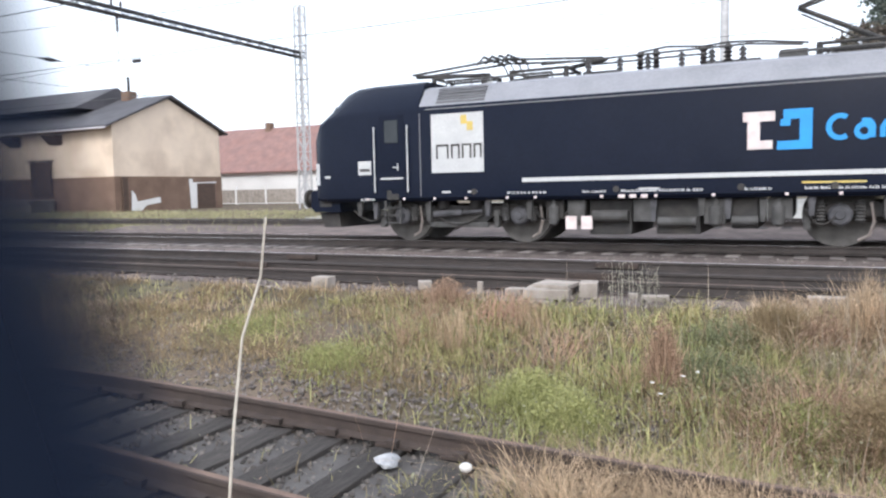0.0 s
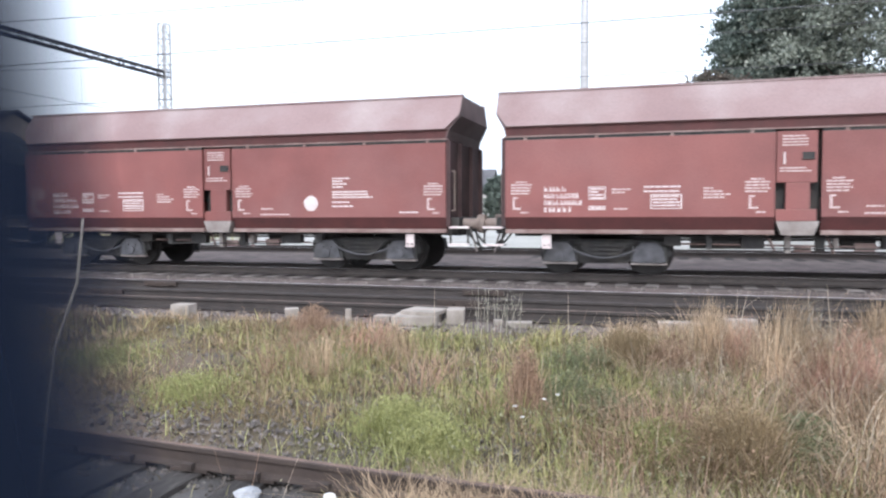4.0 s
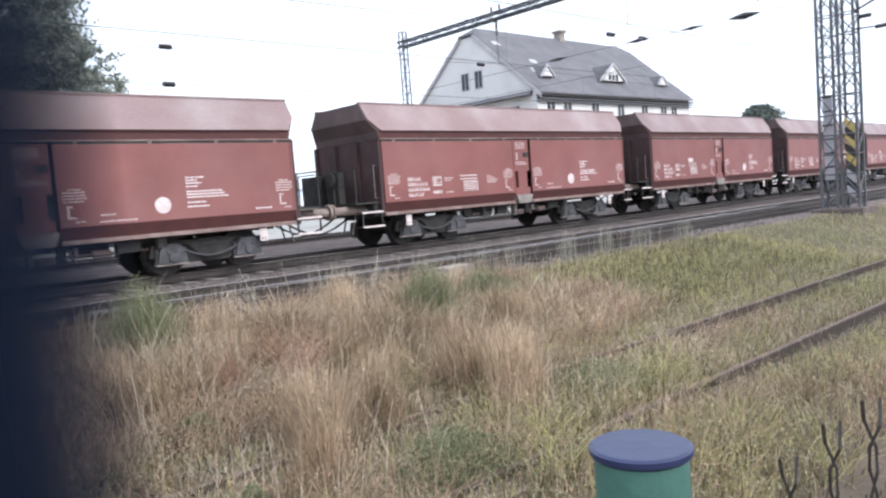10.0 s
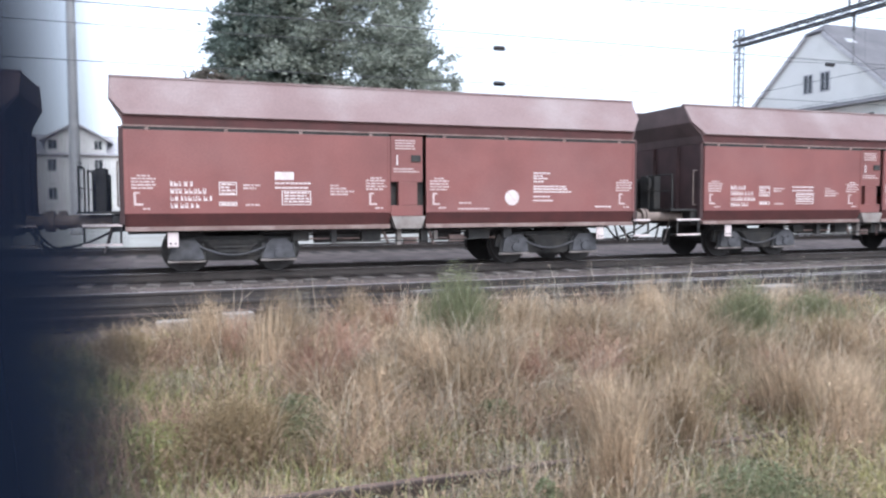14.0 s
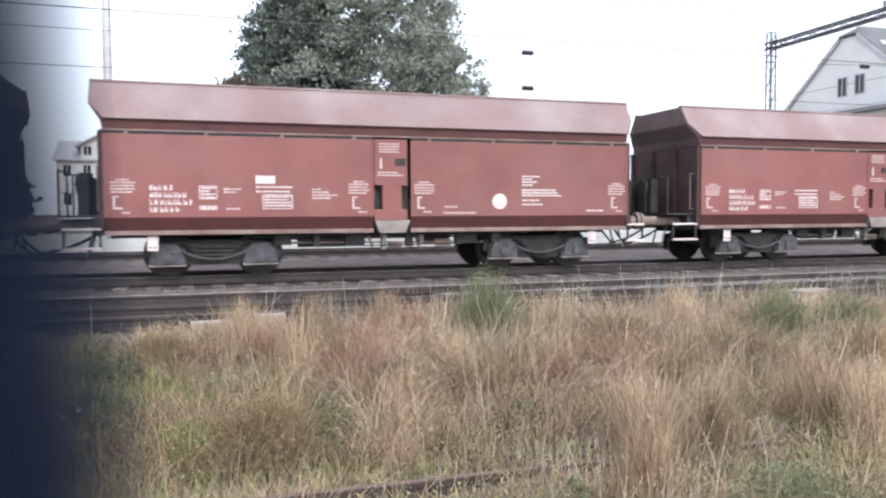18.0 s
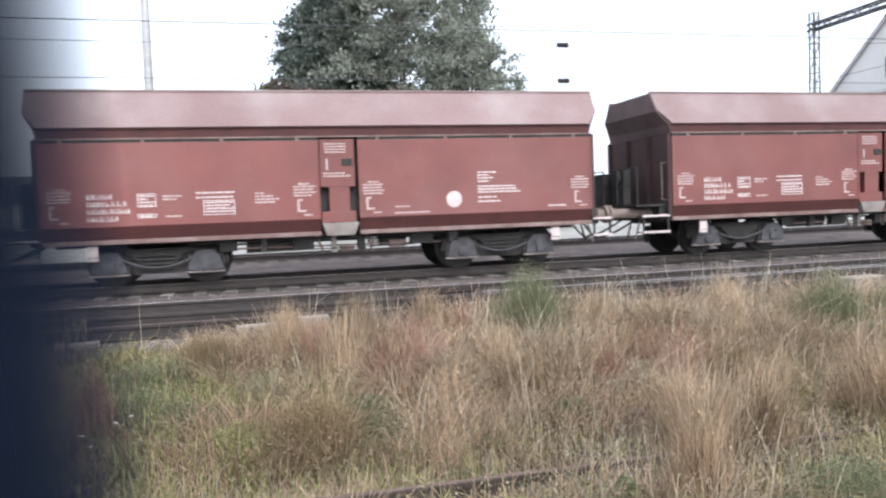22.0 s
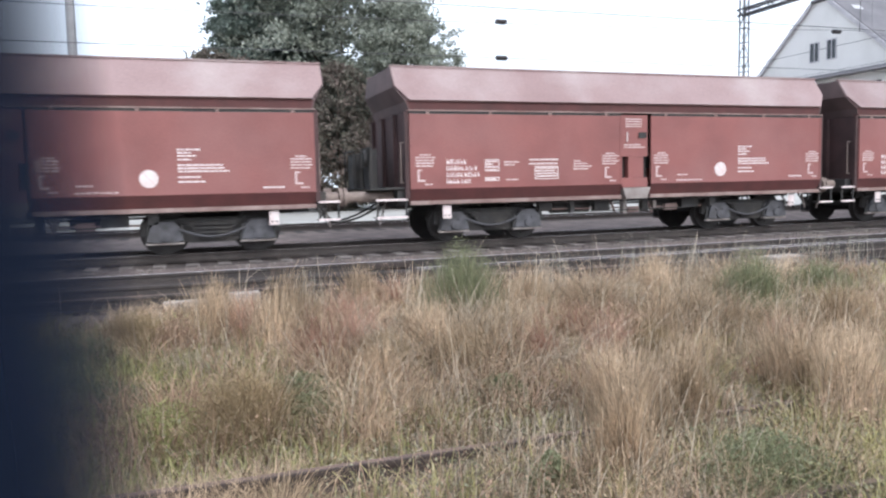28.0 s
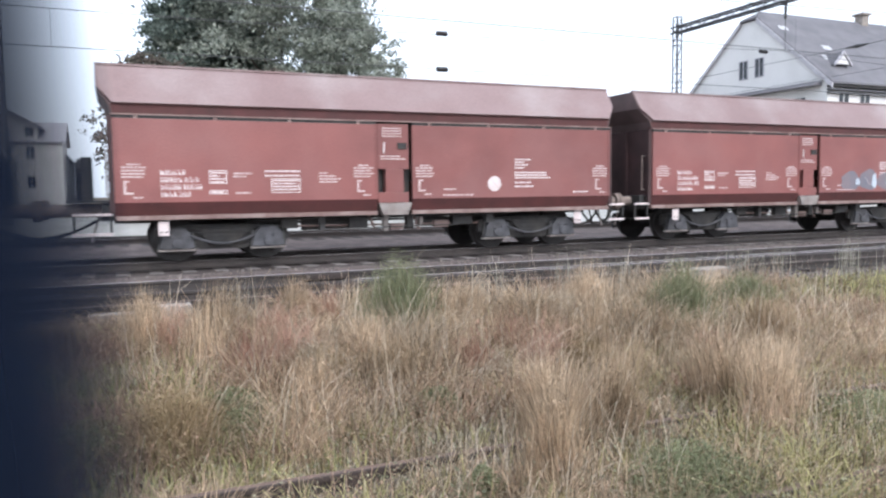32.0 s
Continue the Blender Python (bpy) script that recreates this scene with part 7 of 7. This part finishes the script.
LOOK = {"spire": (M_RUSSET, "narrow upright column of rust-brown dried dock", 0.16), "sheaf": (M_STRAW, "tall dense sheaf of tan dry grass", 0.3), "tall": (M_WEED, "tall feathery grey-green weed by the track", 0.3), "low": (M_WEED, "low green weed in the dry grass", 0.7), "lime": (M_LUSH, "patch of bright yellow-green grass", 0.6), "dead": (M_DEAD, "round clump of dead brown weed", 0.5), "dome": (M_DEAD, "low round mound of brown dried weed", 0.9), "red": (M_REDGRASS, "drooping tuft of tall reddish dry grass", 0.55), "tan": (M_TAN, "upright tuft of tall tan dry grass", 0.3), "pale": (M_PALE, "arching tuft of bleached straw", 0.75)}
for i, (x, y, h, r, sort) in enumerate(WEEDS):
    r2 = np.random.default_rng(20 + i)
    material, label, lean = LOOK[sort]
    weed = thing("dry_grass_tuft" if sort in ("red", "tan", "pale", "sheaf") else "dead_weed" if sort in ("dead", "spire", "dome") else "green_weed", label, "weed")
    tuft = sort in ("red", "tan", "pale", "sheaf")
    n = 5200 if sort == "dome" else 900 if sort == "sheaf" else 430 if tuft else 900 if sort == "spire" else 3200 if sort in ("dead", "dome") else 1900
    px, py = x + r2.normal(0, r * 0.5, n), y + r2.normal(0, r * 0.4, n)
    fall = np.exp(-((px - x) ** 2 + (py - y) ** 2) / (r * r))
    high = np.clip(h * r2.uniform(0.3, 1.1, n) * (0.3 + 0.7 * fall), 0.04, 1.0)
    if tuft:
        st = arcs("stem", "", material, px, py, high * 1.25, np.full(n, 0.0030), 30 + i, 0.95 if sort not in ("tan", "sheaf") else 0.45, way=(i * 2.4) % 6.28, rise=0.12)
    else:
        st = blades("stem", "", material, px, py, high, np.full(n, 0.0032), 30 + i, lean, kind="", category="", droop=0.5)
    tagged(st, kind="stuff").parent = weed
    m = 500 if sort == "sheaf" else 140 if tuft else 1500 if sort == "spire" else 2600
    lx, ly = x + r2.normal(0, r * 0.5, m), y + r2.normal(0, r * 0.4, m)
    fall = np.exp(-((lx - x) ** 2 + (ly - y) ** 2) / (r * r))
    lz = np.array([ground_z(a, b) for a, b in zip(lx, ly)]) + r2.uniform(0.05, 1.0, m) * h * (0.2 + 0.8 * fall)
    tagged(leaves("foliage", np.stack([lx, ly, lz], 1), 0.009 if sort == "dead" else 0.012, material, weed, r2), kind="stuff")

# small white flowers in the green grass
for i, (x, y) in enumerate(((-1.08, 6.5), (-1.2, 6.12), (-0.98, 6.62), (-1.3, 6.3))):
    fl = thing("wild_flower", "small white wild flower in the grass", "flower", "white flowers in the grass", at=pose(x, y, ground_z(x, y) - 0.03))
    part("stem", tube(bmesh.new(), [(0, 0, 0), (0.01, 0.0, 0.15), (0.0, -0.01, 0.30)], 0.0022, 5, 0.0014), M_GREEN, fl)
    bm = bmesh.new()
    for k in range(9):
        a = k * 0.698
        c, s = math.cos(a), math.sin(a)
        vs = [bm.verts.new((c * r - s * w, s * r + c * w - 0.01, 0.302 + z)) for r, w, z in ((0.004, -0.002, 0), (0.018, -0.006, 0.004), (0.023, 0, 0.003), (0.018, 0.006, 0.004), (0.004, 0.002, 0))]
        bm.faces.new(vs)
    part("flower_head", bm, M_WHITEWALL, fl, "white petals")

# thin tall stalks along the edge of the ballast
for i, (x, y, h, n) in enumerate(((-2.2, 9.45, 0.6, 26), (1.4, 9.3, 0.55, 30), (4.9, 9.35, 0.6, 26), (6.3, 9.3, 0.75, 34), (7.2, 9.35, 0.65, 30), (8.3, 9.3, 0.6, 28), (9.4, 9.35, 0.75, 34), (10.2, 9.2, 0.7, 30), (11.9, 9.3, 0.8, 34), (13.4, 9.35, 0.75, 30), (14.6, 9.3, 0.7, 34), (16.2, 9.2, 0.65, 30))):
    r2 = np.random.default_rng(70 + i)
    wisp = thing("wispy_weed", "thin tall pale dry stalks at the ballast edge", "weed", "wispy weeds along the ballast")
    px, py = x + r2.normal(0, 0.22, n), y + r2.normal(0, 0.12, n)
    hh = h * r2.uniform(0.55, 1.1, n)
    st = blades("stalk", "", M_WISP, px, py, hh, np.full(n, 0.0045), 90 + i, 0.14, kind="", category="")
    tagged(st, kind="stuff").parent = wisp
    k = r2.integers(0, n, 420)
    up = r2.uniform(0.35, 1.0, 420)
    pts = np.stack([px[k] + r2.normal(0, 0.035, 420), py[k] + r2.normal(0, 0.035, 420), np.array([ground_z(a, b) for a, b in zip(px[k], py[k])]) + hh[k] * up], 1)
    tagged(leaves("seed_head", pts, 0.010, M_WISP, wisp, r2), kind="stuff")

# stones in the siding's gravel
def stones(name, label, n, x0, x1, y0, y1, z, smin, smax, seed, skip=None, material=M_STONE):
    rng = np.random.default_rng(seed)
    vs, fs = [], []
    octa = np.array([(1, 0, 0), (-1, 0, 0), (0, 1, 0), (0, -1, 0), (0, 0, 0.7), (0, 0, -0.7)], float)
    tri = np.array([(0, 2, 4), (2, 1, 4), (1, 3, 4), (3, 0, 4), (2, 0, 5), (1, 2, 5), (3, 1, 5), (0, 3, 5)])
    for i in range(n):
        x, y = rng.uniform(x0, x1), rng.uniform(y0, y1)
        if skip and skip(x, y):
            continue
        q = Euler(rng.uniform(0, 6, 3)).to_matrix()
        p = (octa * rng.uniform(0.7, 1.3, (6, 3)) * rng.uniform(smin, smax)) @ np.array(q).T
        p += (x, y, (z if z is not None else ground_z(x, y)) + rng.uniform(-0.01, 0.01))
        fs.append(tri + 6 * len(vs))
        vs.append(p)
    me = bpy.data.meshes.new(name)
    me.from_pydata(np.concatenate(vs).tolist(), [], np.concatenate(fs).tolist())
    me.materials.append(material)
    tagged(new(name, me), label, "gravel", kind="stuff")


stones("siding_stones", "loose grey ballast stones between the siding's sleepers", 13000, -13, 3, 2.5, 6.2, -0.09, 0.010, 0.034, 3)
stones("slope_stones", "loose grey stones on the bare slope below the tracks", 2000, -16, 1, 5.9, 9.7, None, 0.012, 0.04, 6)
stones("rubble", "pale brown rubble beside the siding rail", 7000, -12, -0.8, 5.1, 6.7, None, 0.008, 0.03, 16, material=M_DARKSTONE)
stones("bed_stones", "loose dark ballast stones along the main tracks", 6000, -18, 22, 9.5, 15.6, 0.515, 0.02, 0.045, 4, material=M_DARKSTONE)

stones("pale_rubble", "small pale bits of broken concrete along the ballast edge", 420, -9, 14, 9.25, 10.0, 0.50, 0.012, 0.04, 17, material=M_CONCRETE)

# concrete slabs, stakes and boxes along the second track
def slab(x, y, z, lx, ly, lz, turn, label, name="concrete_slab", tilt=0):
    bm = B(-lx / 2, lx / 2, -ly / 2, ly / 2, 0, lz, 0.012)
    ob = new(name, mesh(name, bm, M_CONCRETE))
    ob.matrix_basis = pose(x, y, z, tilt, 0, turn)
    tagged(ob, label, "slab", "concrete debris by the track")


slab(-3.35, 9.72, 0.5, 0.62, 0.5, 0.13, 8, "pale concrete slab lying beside the track")
slab(-3.28, 9.82, 0.63, 0.52, 0.42, 0.06, -9, "thin concrete slab on top of another slab", tilt=2)
slab(-2.86, 9.95, 0.5, 0.24, 0.34, 0.2, 12, "small concrete block beside the slabs")
slab(-3.85, 9.75, 0.5, 0.24, 0.2, 0.1, 0, "broken piece of concrete in the dirt")
slab(-7.0, 9.62, 0.48, 0.30, 0.24, 0.19, 5, "small cream concrete block beside the track")
slab(-8.9, 10.33, 0.54, 0.52, 0.3, 0.06, 5, "flat concrete lid beside the track")
slab(-5.3, 9.8, 0.52, 0.2, 0.2, 0.12, 30, "broken piece of concrete in the dirt")
slab(3.9, 9.75, 0.52, 0.4, 0.25, 0.16, 10, "pale stone half hidden in the weeds")
slab(9.4, 9.9, 0.54, 0.7, 0.4, 0.18, 4, "low grey concrete box beside the track", "cable_pit")
slab(-3.95, 9.28, 0.44, 1.5, 0.14, 0.07, 2, "low pale concrete kerb before the slabs", "kerb_stone")
slab(0.03, 9.85, 0.50, 0.42, 0.2, 0.14, 6, "pale broken block in the dry stalks")
slab(0.32, 9.92, 0.50, 0.26, 0.22, 0.12, -20, "pale broken block in the dry stalks")
slab(0.78, 9.86, 0.50, 0.4, 0.22, 0.2, 3, "pale concrete block in the dry stalks")
slab(-1.95, 9.82, 0.50, 0.34, 0.18, 0.07, 12, "flat pale piece of concrete at the ballast edge")
slab(-2.25, 9.88, 0.5, 0.12, 0.1, 0.08, 25, "small pale stone at the ballast edge")
st = thing("marker_stake", "short white marker stake beside the track", "stake", at=pose(-4.25, 9.45, 0.42))
part("stake", B(-0.035, 0.035, -0.03, 0.03, 0, 0.29, 0.006), M_CONCRETE, st)
# litter near the rail
bm = bmesh.new()
bmesh.ops.create_icosphere(bm, subdivisions=2, radius=0.09)
for v in bm.verts:
    v.co *= 1 + 0.5 * noise.noise(v.co * 14)
    v.co.z *= 0.55
tagged(new("plastic_bag", mesh("plastic_bag", bm, M_LITTER)), "crumpled pale plastic bag on the gravel", "litter").matrix_basis = pose(-2.95, 4.72, -0.02)
bm = bmesh.new()
bmesh.ops.create_icosphere(bm, subdivisions=2, radius=0.05)
for v in bm.verts:
    v.co.z *= 0.7
tagged(new("white_stone", mesh("white_stone", bm, M_WHITEWALL, True)), "smooth white stone beside the rail", "stone").matrix_basis = pose(-2.33, 4.78, 0.0)

# fence post close to the camera
FP = thing("fence", "green fence post with a dark blue cap and wire ends", "fence", at=pose(0.56, 0.25, 0))
part("post", turned(bmesh.new(), [(-0.05, 0.034), (1.816, 0.034)], "z", (0, 0, 0), 24), M_GREENPAINT, FP, "green painted tubular post", smooth=True).data.set_sharp_from_angle(angle=radians(40))
part("cap", turned(bmesh.new(), [(1.814, 0.0345), (1.8165, 0.0372), (1.8205, 0.0372), (1.8220, 0.0345), (1.8222, 0.016)], "z", (0, 0, 0), 40), M_CAP, FP, "dark blue plastic cap", smooth=True).data.set_sharp_from_angle(angle=radians(28))
rng = random.Random(9)
for i, (x, yb, zt) in enumerate(((0.073, -0.075, 1.80), (0.088, -0.100, 1.826), (0.095, -0.124, 1.845), (0.102, -0.142, 1.858), (0.113, -0.162, 1.85), (0.125, -0.182, 1.857))):
    for sgn in (-1, 1):
        pts = [(x + sgn * (0.003 + 0.004 * (k > 6)) * math.cos(k * 1.5), yb + sgn * (0.003 + 0.004 * (k > 6)) * math.sin(k * 1.5), zt - 0.13 + 0.017 * k) for k in range(9)]
        part("wire_end", tube(bmesh.new(), pts, 0.0013, 5), M_RUSTDK, FP, "twisted rusty wire end")
part("tension_wire", rod(bmesh.new(), (0.02, -0.02, 1.69), (1.0, -1.4, 1.68), 0.0016, 5), M_RUSTDK, FP)
part("tension_wire", rod(bmesh.new(), (0.02, -0.02, 1.2), (1.0, -1.4, 1.2), 0.0016, 5), M_RUSTDK, FP)

# long dry stalk in front of the camera
STALK = thing("dry_stalk", "single long pale dry grass stalk", "stalk")
part("stem", tube(bmesh.new(), [(-0.62, 0.5, -0.05), (-0.60, 0.5, 0.8), (-0.57, 0.485, 1.45), (-0.548, 0.482, 1.745), (-0.537, 0.481, 1.82), (-0.525, 0.483, 1.90), (-0.507, 0.49, 1.955), (-0.492, 0.482, 2.008)], 0.0017, 6, 0.0010), M_STALK, STALK)

# ---- dark case edge before the lens, its blur an alpha fade fitted to the view ----
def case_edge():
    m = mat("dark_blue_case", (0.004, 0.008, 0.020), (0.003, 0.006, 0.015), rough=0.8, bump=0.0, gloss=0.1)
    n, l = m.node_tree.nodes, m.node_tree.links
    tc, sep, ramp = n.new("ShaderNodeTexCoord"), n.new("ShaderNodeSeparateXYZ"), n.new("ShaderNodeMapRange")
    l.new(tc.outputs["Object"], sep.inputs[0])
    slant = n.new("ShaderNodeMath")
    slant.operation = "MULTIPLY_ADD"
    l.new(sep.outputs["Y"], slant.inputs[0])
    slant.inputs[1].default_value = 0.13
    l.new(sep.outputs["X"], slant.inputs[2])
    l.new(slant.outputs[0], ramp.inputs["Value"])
    # alpha falls off across the strip to imitate out-of-focus darkening
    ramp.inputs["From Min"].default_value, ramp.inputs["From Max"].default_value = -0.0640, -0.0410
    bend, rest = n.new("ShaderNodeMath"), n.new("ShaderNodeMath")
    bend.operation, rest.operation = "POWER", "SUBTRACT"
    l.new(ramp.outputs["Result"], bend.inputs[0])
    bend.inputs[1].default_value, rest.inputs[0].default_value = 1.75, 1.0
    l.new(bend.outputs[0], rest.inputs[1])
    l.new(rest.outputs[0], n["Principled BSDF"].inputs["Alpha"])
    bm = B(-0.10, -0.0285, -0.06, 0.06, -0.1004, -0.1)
    c = thing("case_edge", "dark blue case edge before the lens, blur painted by alpha fade", "case")
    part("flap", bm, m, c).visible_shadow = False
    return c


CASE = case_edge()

# ---- train and motion ----
LOCO0 = -2.83
WAGON0 = 8.03
TRAIN = [locomotive()]
KINDS = {"L": (1.35, 0.65), "R": (0.65, 1.35), "S": (0.65, 0.65)}
made = {}
WAGONS, STARTS = [], []
edge_x, last = WAGON0, None
for i, kind in enumerate("LRRLRLLLLLLLLLLRLRRL"):
    key = (kind, i in (2, 6, 8, 15), i == 1)
    if key in made:
        WAGONS.append(copy_thing(made[key], pose(0, 0, 0)))
    else:
        made[key] = hopper_wagon(*KINDS[kind], key[1], (2.15, 1.72) if i == 1 else (2.02, 1.52))
        WAGONS.append(made[key])
    if last:
        edge_x += 11.2 + KINDS[last][1] + KINDS[kind][0]
    last = kind
    STARTS.append(edge_x + 5.6)


# spray paint on one wagon
for x, z, rx, rz, material in ((1.7, 1.52, 0.42, 0.27, M_SPRAY), (2.45, 1.55, 0.40, 0.30, M_SPRAY), (3.2, 1.52, 0.36, 0.26, M_SPRAY), (2.0, 1.5, 0.09, 0.10, M_SPRAYLT), (2.72, 1.52, 0.10, 0.22, M_SPRAYLT), (3.35, 1.5, 0.08, 0.2, M_SPRAYLT)):
    d = 0.001 if material is M_SPRAY else 0.003
    pts = [(x + rx * (1 + 0.12 * math.sin(5 * a + x)) * math.cos(a), z + rz * (1 + 0.15 * math.cos(3 * a + x)) * math.sin(a)) for a in [2 * math.pi * i / 20 for i in range(20)]]
    part("graffiti", prism(bmesh.new(), pts, "y", -SIDE - 0.008 - d, -SIDE - 0.0065), material, WAGONS[17], "blue-grey sprayed patch")


def gone(t):
    """Metres that the train has run since the start."""
    return 5.84 * t + 0.03326 * t * t - 0.000076 * t * t * t + 0.055 * (math.sqrt((t - 26.3) ** 2 + 1) + t - 26.3)


def motions():
    times = [0.5 * i for i in range(65)]
    for w, x0 in zip(TRAIN + WAGONS, [LOCO0] + STARTS):
        rows = []
        for t in times:
            x = x0 - gone(t)
            dy, slope = curve(x)
            rows.append((t, pose(x, 17.0 + dy, RAIL_Z, 0, 0, math.degrees(math.atan(slope)))))
        walk(w, rows)
    # early shift and turn of the strip, tuned to fit the camera's view
    def early_fit(t):
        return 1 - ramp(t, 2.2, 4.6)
    walk(CASE, [(t, m @ pose(0.0016 * early_fit(t), 0, 0, 0, 0, 10.5 * early_fit(t))) for t, m in VIEW])
    steps = [0.1 * i for i in range(321)]
    for top, r in [(TRAIN[0], 0.625)] + [(w, 0.46) for w in WAGONS]:
        for b in top.children:
            for wheel in b.children:
                if wheel.name.startswith("wheelset"):
                    c = wheel.matrix_basis.translation.copy()
                    walk(wheel, [(t, pose(c.x, c.y, c.z, 0, -math.degrees(gone(t) / r), 0)) for t in steps])


motions()
